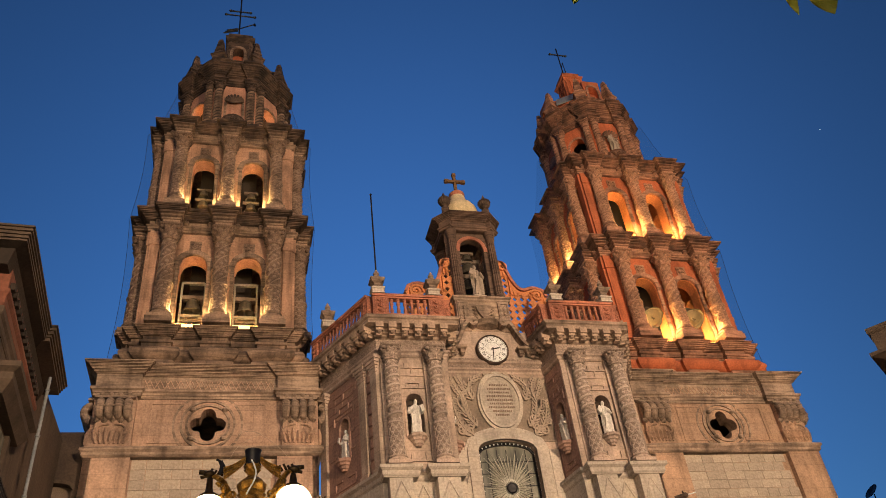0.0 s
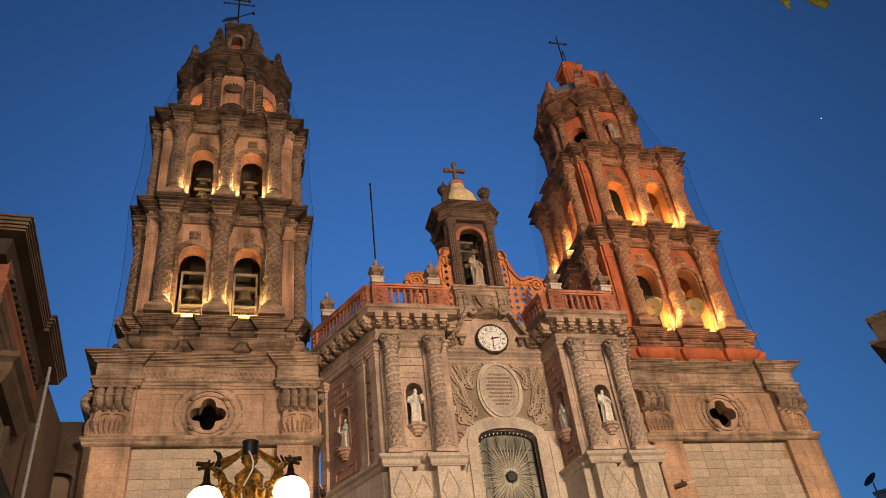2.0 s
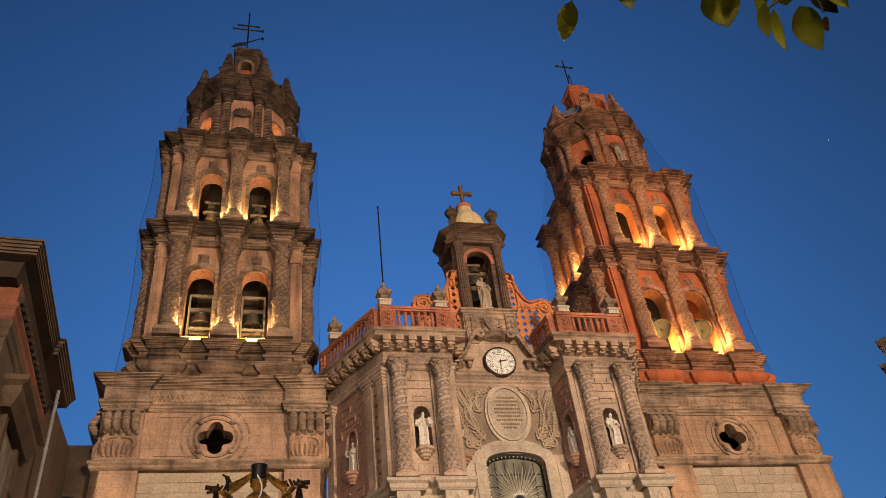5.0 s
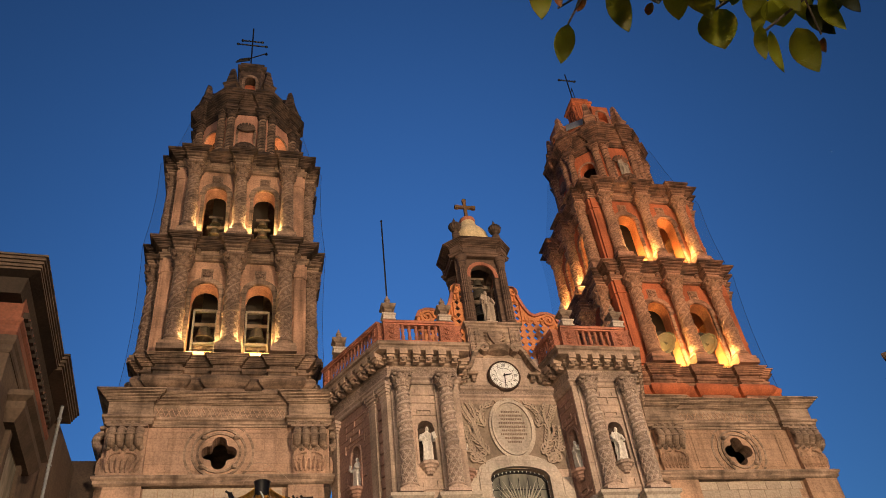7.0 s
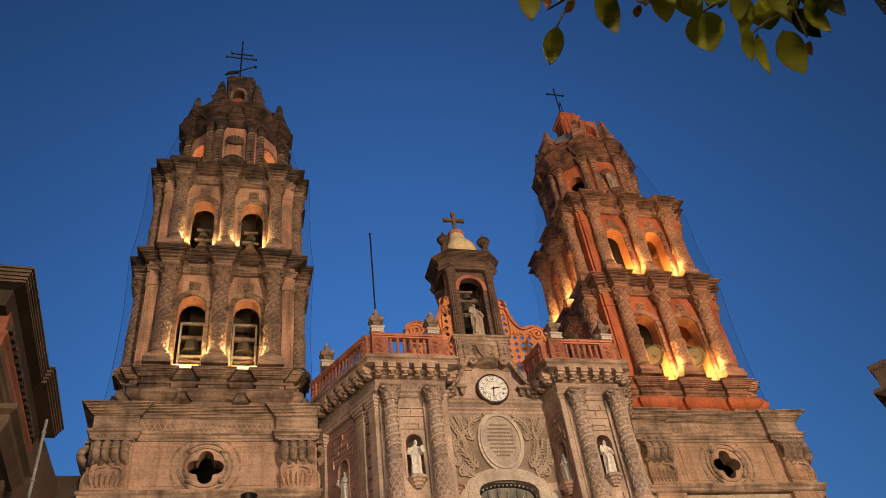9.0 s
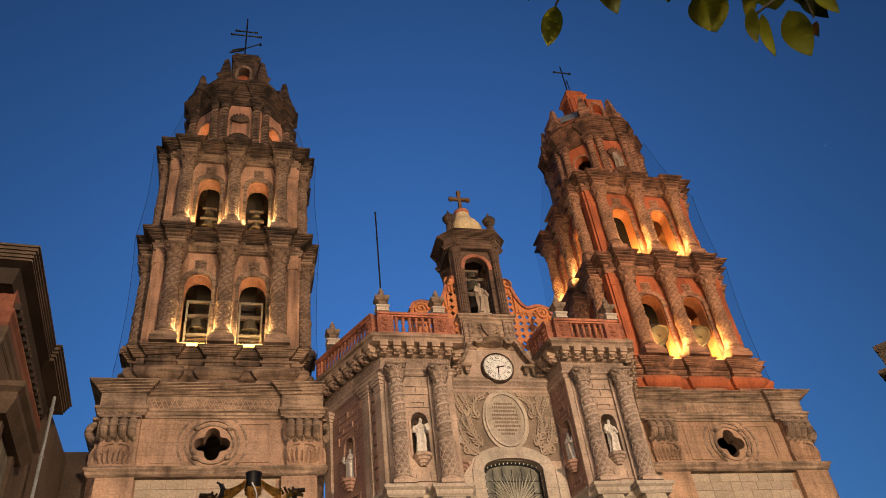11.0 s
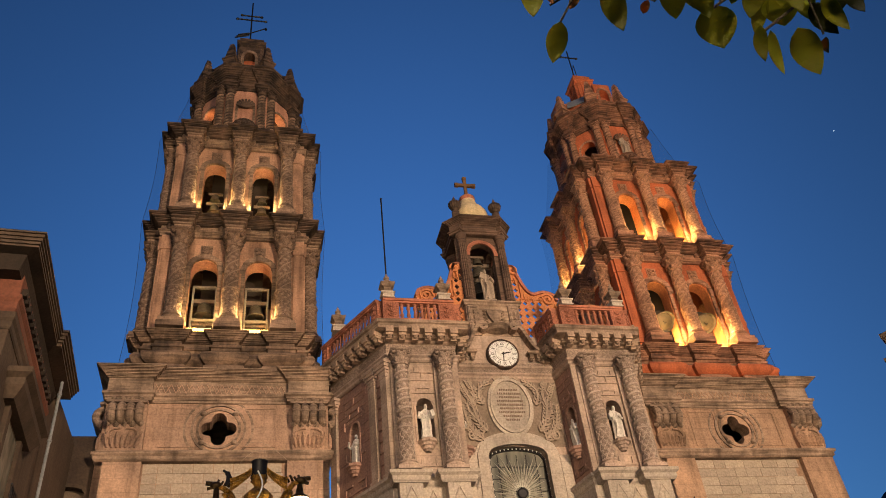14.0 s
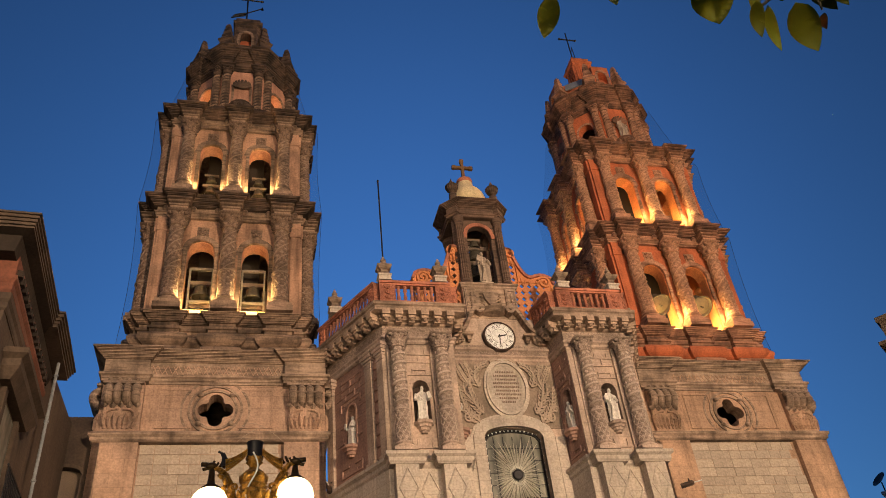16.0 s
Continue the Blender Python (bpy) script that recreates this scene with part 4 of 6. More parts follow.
mould(bm, [(2.25, 1.0), (2.25, -0.9)] + PLAN[4:8] + [(6.2, 2.2)], [(0.2, 0), (0.2, 12.5)])
part("plinth", bm, CREAM_BLOCK, portal)


def wing_plan(bumps, half, d):
    """The portal's outline with blocks stepped out over the columns of both wings."""
    out = [PLAN[0], PLAN[1]]
    for b in bumps:
        out += [(b - half, -2.45), (b - half, -2.45 - d), (b + half, -2.45 - d), (b + half, -2.45)]
    out += PLAN[2:6]
    for b in bumps[::-1]:
        out += [(-b - half, -2.45), (-b - half, -2.45 - d), (-b + half, -2.45 - d), (-b + half, -2.45)]
    return out + PLAN[6:]


COLS = (-4.79, -3.05)
bm = bmesh.new()
LEDGE = [(0.2, 12.45), (0.26, 12.55), (0.26, 12.68), (0.36, 12.76), (0.36, 12.88), (0.1, 12.95)]
both = wing_plan(COLS, 0.42, 0.5)
mould(bm, both[:12] + [(-2.25, 0.6), (-6.2, 2.2)], LEDGE)
part("plinth_ledge", bm, CREAM_BLOCK, portal)
bm = bmesh.new()
mould(bm, [(2.25, 0.6)] + both[12:-2] + [(6.2, 2.2)], LEDGE)
part("plinth_ledge", bm, CREAM_BLOCK, portal)
bm = bmesh.new()
mould(bm, PLAN, [(0.06, 17.68), (0.12, 17.74), (0.12, 17.84), (0.2, 17.9), (0.2, 17.97), (0.05, 18.0), (0.05, 18.02)])
part("architrave", bm, PINK, portal)
bm = bmesh.new()
mould(bm, PLAN, [(0.06, 18.02), (0.06, 18.5)])
part("carved_frieze", bm, PINK_CARVED, portal, "frieze carved with scrolling leaves")
for wing in (PLAN[0:4] + [(-2.25, 0.6), (-6.2, 2.2)], [(2.25, 0.6)] + PLAN[4:8] + [(6.2, 2.2)]):
    bm = bmesh.new()
    mould(bm, wing, [(0.08, 18.48), (0.14, 18.54), (0.16, 18.62), (0.3, 18.66), (0.3, 18.72)], closed=True)
    mould(bm, wing, [(0.3, 18.88), (0.62, 18.93), (0.62, 19.12), (0.7, 19.16), (0.72, 19.28), (0.5, 19.34)])
    mould(bm, wing, [(0.22, 18.72), (0.26, 18.9)])
    part("corbelled_cornice", bm, BASE_STONE, portal)
corbel = None
for i in (0, 1, 2, 4, 5, 6):
    m, ln = edge(i)
    k = max(2, round((ln + 0.3) / 0.55))
    for j in range(k):
        u = -0.2 + (ln + 0.4) * (j + 0.5) / k
        if corbel is None:
            bm = bmesh.new()
            box(bm, -0.16, -0.64, 0.14, 0.16, -0.2, 0.4)
            box(bm, -0.14, -0.56, 0.02, 0.14, -0.2, 0.14)
            box(bm, -0.12, -0.42, -0.12, 0.12, -0.2, 0.02)
            lathe(bm, [(0.02, -0.1), (0.09, -0.06), (0.11, 0.02)], 8, (0, -0.48, 0))
            corbel = part("corbel", bm, BASE_STONE, portal)
            corbel.matrix_basis = m @ Matrix.Translation((u, 0, 18.6))
        else:
            piece("corbel", corbel, m @ Matrix.Translation((u, 0, 18.6)), portal)

# engaged columns on high pedestals with diamond reliefs
first_col = None
shaft = twisted_shaft(0.28, 4.05, 6.0, 1, 0.0, 24, 60, lower=0.34)
for s in (-1, 1):
    for u in COLS:
        m = Matrix.Translation((s * u, -2.8, 13.25))
        if first_col is None:
            col = part("column", shaft, PALE_CARVED, portal, "carved column wound with leaves", smooth=True)
            base = part("column_base", column_base(0.3, 0.38), PINK, col)
            cap = part("capital", capital(0.27, 0.6), PALE_CARVED, col, "leafy capital", smooth=True)
            base.matrix_basis, cap.matrix_basis = Matrix.Translation((0, 0, -0.3)), Matrix.Translation((0, 0, 4.05))
            rel = part("carved_relief", carved_relief(0.28, 4.05, 0.34, 6.5, 1, 0.06), RELIEF_PALE, col, "raised spiral garland")
            first_col = (col, base, rel, cap)
            col.matrix_basis = m
        else:
            col = piece("column", first_col[0], m, portal)
            for src in first_col[1:]:
                piece(src.name.split(".")[0], src, src.matrix_basis, col)
        ped = bmesh.new()
        box(ped, s * u - 0.42, -3.1, 0, s * u + 0.42, -2.6, 12.5)
        ped = part("pedestal", ped, CREAM_BLOCK, portal)
        for z in (11.6, 9.9):
            bm = bmesh.new()
            c = Vector((s * u, -3.1, z))
            q = [c + Vector(v) for v in ((0, 0, 0.72), (0.33, 0, 0), (0, 0, -0.72), (-0.33, 0, 0))]
            for a, b in zip(q, q[1:] + q[:1]):
                rod(bm, a, b, 0.035, 4)
            part("diamond_relief", bm, CREAM_BLOCK, ped)
    bm = bmesh.new()
    c = Vector((s * -3.92, -2.66, 11.6))
    q = [c + Vector(v) for v in ((0, 0, 0.72), (0.33, 0, 0), (0, 0, -0.72), (-0.33, 0, 0))]
    for a, b in zip(q, q[1:] + q[:1]):
        rod(bm, a, b, 0.035, 4)
    part("diamond_relief", bm, CREAM_BLOCK, portal)

# balustrades
bal_bm = bmesh.new()
lathe(bal_bm, [(0.085, 0), (0.085, 0.05), (0.05, 0.09), (0.075, 0.18), (0.085, 0.27), (0.05, 0.37), (0.06, 0.42), (0.045, 0.46), (0.085, 0.54), (0.075, 0.64), (0.05, 0.7), (0.085, 0.74), (0.085, 0.8)], 8)
baluster = None
for i in (0, 1, 2, 4, 5, 6):
    m, ln = edge(i)
    m = m @ Matrix.Translation((0, -0.3, 0))
    ext = 0.12
    run = part("balustrade", bmesh.new(), RED_STONE, portal, "red stone balustrade with turned balusters")
    bm = bmesh.new()
    box(bm, -ext, -0.16, 19.3, ln + ext, 0.16, 19.5, m)
    part("balustrade_base", bm, RED_STONE, run)
    bm = bmesh.new()
    box(bm, -ext, -0.15, 20.26, ln + ext, 0.15, 20.34, m)
    box(bm, -ext, -0.2, 20.34, ln + ext, 0.2, 20.46, m)
    part("rail", bm, RED_STONE, run)
    pier = 0.55 if i in (1, 5) else 0.3
    for a, b in ((-ext, pier), (ln - pier, ln + ext)):
        bm = bmesh.new()
        box(bm, a, -0.14, 19.5, b, 0.14, 20.26, m)
        for k in range(3):
            tmp_leaf = bmesh.new()
            for g in (-0.7, 0.0, 0.7):
                leaf_lump(tmp_leaf, (a + b) / 2, -0.145, 19.55 + 0.23 * k, 0.22, 0.05, math.pi / 2 + g, 0.05)
            tmp_leaf.transform(m)
            me0 = bpy.data.meshes.new("pier_leaf")
            tmp_leaf.to_mesh(me0)
            bm.from_mesh(me0)
            bpy.data.meshes.remove(me0)
            tmp_leaf.free()
        part("pier", bm, RED_CARVED, run)
    k = max(2, round((ln - 2 * pier) / 0.27))
    for j in range(k):
        mm = m @ Matrix.Translation((pier + (ln - 2 * pier) * (j + 0.5) / k, 0, 19.48))
        if baluster is None:
            baluster = part("baluster", bal_bm, RED_STONE, run, smooth=True)
            baluster.matrix_basis = mm
        else:
            piece("baluster", baluster, mm, run)


def finial(x, y, z, s=1.0):
    u = thing("stone_finial", "carved stone finial standing on the balustrade", "finial", Matrix.Translation((MID_X + x, y, z)), "balustrade finials")
    bm = bmesh.new()
    mould(bm, [(-0.24, -0.24), (0.24, -0.24), (0.24, 0.24), (-0.24, 0.24)], [(0.03, 0), (0.03, 0.05), (0, 0.07), (0, 0.2), (0.05, 0.24), (0.05, 0.3), (-0.04, 0.32)])
    part("finial_block", bm, CREAM_BLOCK, u, "pale stone block")
    bm = bmesh.new()
    q = 0.13 * s
    mould(bm, [(-q, -q), (q, -q), (q, q), (-q, q)], [(0.07, 0.31), (0.05, 0.38), (0.01, 0.46), (0.02, 0.56), (0.1 * s, 0.62), (0.17 * s, 0.7), (0.18 * s, 0.77), (0.1, 0.8), (-0.02, 0.86)])
    part("finial_base", bm, BASE_STONE, u)
    bm = bmesh.new()
    lathe(bm, [(r * s, 0.84 + h * s) for r, h in ((0.1, 0), (0.15, 0.05), (0.16, 0.11), (0.07, 0.17), (0.12, 0.23), (0.13, 0.29), (0.05, 0.36), (0.07, 0.41), (0.04, 0.46), (0.01, 0.54))], 14)
    part("urn", bm, BASE_STONE, u, smooth=True)
    return u


for s in (-1, 1):
    for x, y in ((-5.12, -2.75), (-2.75, -2.75), (-6.88, -0.1)):
        finial(s * x, y, 20.45, 1.0)
pole = bmesh.new()
rod(pole, (0, 0, 0), (0, 0, 4.3), 0.035, 8)
lathe(pole, [(0.02, 4.3), (0.06, 4.34), (0.02, 4.4)], 8)
pole = part("flagpole", pole, IRON)
pole.location = (MID_X - 5.12, -2.75, 21.75)
tagged(pole, "thin bare dark metal pole on the balustrade", "flagpole")


# ---- middle bay: window, oval tablet, clock ----
m, ln = edge(3)
bm = bmesh.new()
arched_wall(bm, 0, ln, 5.0, 19.9, [(1.03, 3.47, 5.5, 14.33, 0.42)], 0, 0.5, m, 16)
part("middle_wall", bm, PINK, portal)
bm = bmesh.new()
for wide, out in ((0.14, -0.06), (0.3, -0.12), (0.46, -0.18), (0.56, -0.1)):
    arch_band(bm, 1.03 if wide < 0.2 else 1.03 + 0.0, 3.47, 5.5, 14.33, 0.42, wide, out, 0, m, 20)
part("window_surround", bm, CREAM_BLOCK, portal, "stepped pale stone surround of the arched window")
bm = bmesh.new()
for s in (-1, 1):
    box(bm, s * 1.95 - 0.2, -1.24, 5.0, s * 1.95 + 0.2, -1.1, 14.3)
part("window_jamb", bm, CREAM_BLOCK, portal)

glass = bpy.data.materials.new("dark_window_glass")
glass.use_nodes = True
gb = glass.node_tree.nodes["Principled BSDF"]
gb.inputs["Base Color"].default_value, gb.inputs["Roughness"].default_value = (0.2, 0.2, 0.16, 1), 0.4
gn = glass.node_tree.nodes.new("ShaderNodeTexNoise")
gn.inputs["Scale"].default_value = 5.0
gr = glass.node_tree.nodes.new("ShaderNodeValToRGB")
gr.color_ramp.elements[0].position, gr.color_ramp.elements[0].color = 0.35, (0.06, 0.065, 0.052, 1)
gr.color_ramp.elements[1].position, gr.color_ramp.elements[1].color = 0.7, (0.27, 0.26, 0.21, 1)
glass.node_tree.links.new(gn.outputs[0], gr.inputs[0])
glass.node_tree.links.new(gr.outputs[0], gb.inputs["Base Color"])
RAYS = material("pale_ray_metal", (0.46, 0.45, 0.39), rough=0.45, metal=0.1, vary=0.2)
win = thing("sunburst_window", "arched dark glass window with a pale metal sunburst grille", "window", Matrix.Translation((MID_X + 0.06, -0.78, 12.88)))
bm = bmesh.new()
pts = [(-1.22, -7.4)] + [(-1.22 + 2.44 * i / 16, arch_z(-1.22 + 2.44 * i / 16, -1.22, 1.22, 1.45, 0.42)) for i in range(17)] + [(1.22, -7.4)]
for y in (0.0, 0.04):
    bm.faces.new([bm.verts.new((x, y, z)) for x, z in pts])
part("pane", bm, glass, win, "dark mottled glass")
bm = bmesh.new()
for a, b in zip(pts, pts[1:]):
    rod(bm, (a[0] * 0.96, -0.04, a[1] - 0.04), (b[0] * 0.96, -0.04, b[1] - 0.04), 0.07, 6)
part("window_frame", bm, IRON, win, "black iron frame")
for x in (-0.8, -0.4, 0, 0.4, 0.8):
    bm = bmesh.new()
    box(bm, x - 0.015, -0.03, -7.3, x + 0.015, -0.005, 1.6)
    part("glazing_bar", bm, IRON, win)
for z in (-1.4, -0.9, -0.4, 0.1, 0.6, 1.1):
    bm = bmesh.new()
    box(bm, -1.18, -0.03, z - 0.015, 1.18, -0.005, z + 0.015)
    part("glazing_bar", bm, IRON, win)
rng = random.Random(4)
lift = Vector((0, -0.05, 0))
hub_bm = bmesh.new()
lathe(hub_bm, [(0.21, 0), (0.21, 0.06), (0.16, 0.1), (0.1, 0.08)], 24)
hub_bm.transform(Matrix.Translation((0, -0.04, 0)) @ Matrix.Rotation(radians(90), 4, "X"))
part("hub", hub_bm, IRON, win, "black round hub", smooth=True)
RAYS_DARK = material("smoky_ray_glass", (0.2, 0.2, 0.16), rough=0.4, vary=0.3)
for i in range(112):
    a = 2 * math.pi * (i + rng.uniform(-0.25, 0.25)) / 112
    reach = min(1.08 / max(abs(math.cos(a)), 1e-3), (1.6 if math.sin(a) > 0 else 1.9) / max(abs(math.sin(a)), 1e-3))
    reach *= (1.0, 0.62, 0.86, 0.7)[i % 4] * rng.uniform(0.92, 1.0)
    bm = bmesh.new()
    w = (0.034, 0.02, 0.028, 0.024)[i % 4]
    d, n = Vector((math.cos(a), 0, math.sin(a))), Vector((-math.sin(a), 0, math.cos(a)))
    v = [bm.verts.new(p) for p in (d * 0.27 + n * w * 0.35 + lift, d * 0.27 - n * w * 0.35 + lift, d * reach * 0.62 - n * w + lift, d * reach * 0.98 + lift, d * reach * 0.62 + n * w + lift, d * reach * 0.55 + lift * 1.8)]
    for f in ((0, 1, 5), (1, 2, 5), (2, 3, 5), (3, 4, 5), (4, 0, 5), (0, 4, 3, 2, 1)):
        bm.faces.new([v[k] for k in f])
    part("ray", bm, RAYS_DARK if i % 4 == 3 else RAYS, win)
bulbs = bmesh.new()
lathe(bulbs, [(0.01, -0.035), (0.026, -0.015), (0.028, 0.01), (0.01, 0.035)], 8)
bulb_me = None
for x, z in [(s * 1.17, 1.35 - 0.3 * k) for k in range(7) for s in (-1, 1)] + [(-1.02 + 0.17 * k, arch_z(-1.02 + 0.17 * k, -1.22, 1.22, 1.38, 0.42)) for k in range(13)]:
    if bulb_me is None:
        bulb_me = part("bulb", bulbs, WHITE, win, "small white bulb", smooth=True)
        bulb_me.location = (x, -0.16, z)
    else:
        piece("bulb", bulb_me, Matrix.Translation((x, -0.16, z)), win)

# band under the clock
bm = bmesh.new()
mould(bm, [(-2.23, -1.1), (2.23, -1.1), (2.23, -0.9), (-2.23, -0.9)], [(0.02, 17.62), (0.08, 17.7), (0.08, 17.78), (0.03, 17.8), (0.03, 17.82)])
mould(bm, [(-2.23, -1.1), (2.23, -1.1), (2.23, -0.9), (-2.23, -0.9)], [(0.04, 18.2), (0.14, 18.26), (0.14, 18.36), (0.02, 18.4)])
part("string_course", bm, PINK, portal)
bm = bmesh.new()
box(bm, -2.22, -1.14, 17.82, 2.22, -1.0, 18.2)
part("carved_band", bm, PINK_CARVED, portal)


# scrolled broken pediment and brackets beside the clock
for s in (-1, 1):
    bm = bmesh.new()
    sweep = [(-1.75, 19.02), (-1.5, 19.2), (-1.3, 19.55), (-1.12, 19.98), (-0.92, 20.25)]
    curl = spiral(-0.72, 20.2, 0.21, 0.05, radians(165), -1.4)
    line = [(s * x, z) for x, z in sweep + curl]
    ribbon(bm, line if s < 0 else line[::-1], 0.075, -1.5, -1.0)
    line = [(s * (x - 0.1), z - 0.16) for x, z in sweep]
    ribbon(bm, line if s < 0 else line[::-1], 0.07, -1.42, -1.0)
    part("pediment_scroll", bm, BASE_STONE, portal, "scrolled arm of the broken pediment")
    bm = bmesh.new()
    x0, x1 = sorted((s * 1.2, s * 2.1))
    mould(bm, [(x0, -1.4), (x1, -1.4), (x1, -1.1), (x0, -1.1)], [(0, 18.86), (0.06, 18.9), (0.06, 19.0), (-0.02, 19.03)])
    for q in (x0 + 0.12, (x0 + x1) / 2, x1 - 0.12):
        box(bm, q - 0.09, -1.36, 18.68, q + 0.09, -1.1, 18.88)
        lathe(bm, [(0.02, 18.56), (0.08, 18.6), (0.09, 18.68)], 8, (q, -1.25, 0))
    part("bracket_shelf", bm, BASE_STONE, portal)
bm = bmesh.new()
lathe(bm, [(0.2, 20.02), (0.5, 20.1), (0.62, 20.24), (0.66, 20.3), (0.5, 20.34)], 24, (0, -1.0, 0))
part("clock_corbel", bm, BASE_STONE, portal)

clock = thing("wall_clock", "round white church clock with black roman numerals", "clock", Matrix.Translation((MID_X + 0.06, -1.2, 18.9)) @ Matrix.Scale(0.87, 4))
face = Matrix.Rotation(radians(90), 4, "X")
bm = bmesh.new()
lathe(bm, [(0.84, -0.1), (0.84, 0.1), (0.81, 0.17), (0.77, 0.19), (0.745, 0.16), (0.735, 0.1), (0.6, -0.1)], 48)
bm.transform(face)
part("case", bm, STONE_DARK, clock, "dark brown moulded ring", smooth=True)
bm = bmesh.new()
lathe(bm, [(0.74, 0.0), (0.74, 0.12)], 48)
bm.transform(face)
part("dial", bm, WHITE, clock, "white enamel dial")
bm = bmesh.new()
ring_band(bm, 0, 0, -0.128, -0.12, 0.4, 0.412, 40)
ring_band(bm, 0, 0, -0.128, -0.12, 0.69, 0.7, 40)
part("dial_ring", bm, IRON, clock)
for k, word in enumerate(("XII", "I", "II", "III", "IV", "V", "VI", "VII", "VIII", "IX", "X", "XI")):
    cu = bpy.data.curves.new("numeral", "FONT")
    cu.body, cu.size, cu.align_x, cu.align_y, cu.extrude, cu.offset = word, 0.25, "CENTER", "CENTER", 0.004, 0.0
    tmp = bpy.data.objects.new("numeral", cu)
    scene.collection.objects.link(tmp)
    me = bpy.data.meshes.new_from_object(tmp.evaluated_get(bpy.context.evaluated_depsgraph_get()))
    bpy.data.objects.remove(tmp)
    me.materials.append(IRON)
    ob = new("numeral", me)
    ob.parent = clock
    ob.matrix_basis = face @ Matrix.Rotation(radians(-30 * k), 4, "Z") @ Matrix.Translation((0, 0.55, 0.126)) @ Matrix.Diagonal((0.72, 1, 1, 1))
for deg, lng, w in ((184, 0.56, 0.026), (78, 0.42, 0.036)):
    bm = bmesh.new()
    v = [bm.verts.new(p) for p in ((-w, -0.1, 0.15), (w, -0.1, 0.15), (w * 0.9, lng * 0.7, 0.15), (0, lng, 0.15), (-w * 0.9, lng * 0.7, 0.15))]
    g = bmesh.ops.extrude_face_region(bm, geom=[bm.faces.new(v)])
    for q in g["geom"]:
        if isinstance(q, bmesh.types.BMVert):
            q.co.z -= 0.012
    bm.transform(face @ Matrix.Rotation(radians(-deg), 4, "Z"))
    part("pointer", bm, IRON, clock, "black pointer")

# oval tablet with lines of worn lettering, in leafy relief
tab = thing("oval_tablet", "oval pale stone tablet with worn inscribed lines", "tablet", Matrix.Translation((MID_X + 0.03, -1.13, 16.46)))
bm = bmesh.new()
lathe(bm, [(0.86, 0), (0.86, 0.08), (0.8, 0.1)], 48)
bm.transform(face)
bm.transform(Matrix.Diagonal((0.98, 1, 1.38, 1)))
part("tablet_face", bm, CREAM_BLOCK, tab)
bm = bmesh.new()
for r0, r1, d in ((0.82, 0.9, -0.17), (0.9, 1.0, -0.1)):
    ring_band(bm, 0, 0, d, 0, r0, r1, 48, 0.98, 1.38)
part("tablet_rim", bm, CREAM_BLOCK, tab)
rng = random.Random(7)
INK = material("inscription_shade", (0.17, 0.115, 0.085))
for k, w in enumerate((0.78, 1.0, 0.9, 1.12, 1.12, 0.94, 1.08, 0.76, 0.56)):
    x = -w / 2
    bm = bmesh.new()
    while x < w / 2:
        lw = rng.uniform(0.04, 0.07)
        box(bm, x, -0.112, 0.68 - k * 0.17, x + lw, -0.098, 0.76 - k * 0.17)
        x += lw + 0.025
    part("inscription_line", bm, INK, tab)


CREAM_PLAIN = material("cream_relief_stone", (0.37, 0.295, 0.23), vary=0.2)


# ground darker than the leaves: shade behind them put into its colour
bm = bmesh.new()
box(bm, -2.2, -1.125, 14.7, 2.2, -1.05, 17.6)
part("relief_ground", bm, material("weathered_relief_ground", (0.235, 0.182, 0.14), vary=0.3), portal, "sunk ground of the relief with shade in its colour")
bm = bmesh.new()
FRONDS = (((1.3, 14.95), (1.62, 15.2), (1.86, 15.6), (1.98, 16.05), (2.02, 16.5)), ((1.12, 15.3), (1.42, 15.7), (1.56, 16.2), (1.66, 16.7), (1.86, 17.1), (2.02, 17.45)),
          ((1.14, 16.5), (1.3, 16.85), (1.26, 17.2), (1.0, 17.48), (0.7, 17.6)), ((1.6, 16.5), (1.48, 16.95), (1.56, 17.3), (1.7, 17.56)), ((0.55, 17.66), (0.3, 17.78), (0.06, 17.7)), ((1.5, 15.85), (1.78, 16.2), (1.84, 16.55)))


def along(pts, f):
    """The place and heading at the fraction f of a polyline."""
    k = min(int(f * (len(pts) - 1)), len(pts) - 2)
    g = f * (len(pts) - 1) - k
    a, b = Vector(pts[k]), Vector(pts[k + 1])
    return a + (b - a) * g, math.atan2(b.y - a.y, b.x - a.x)


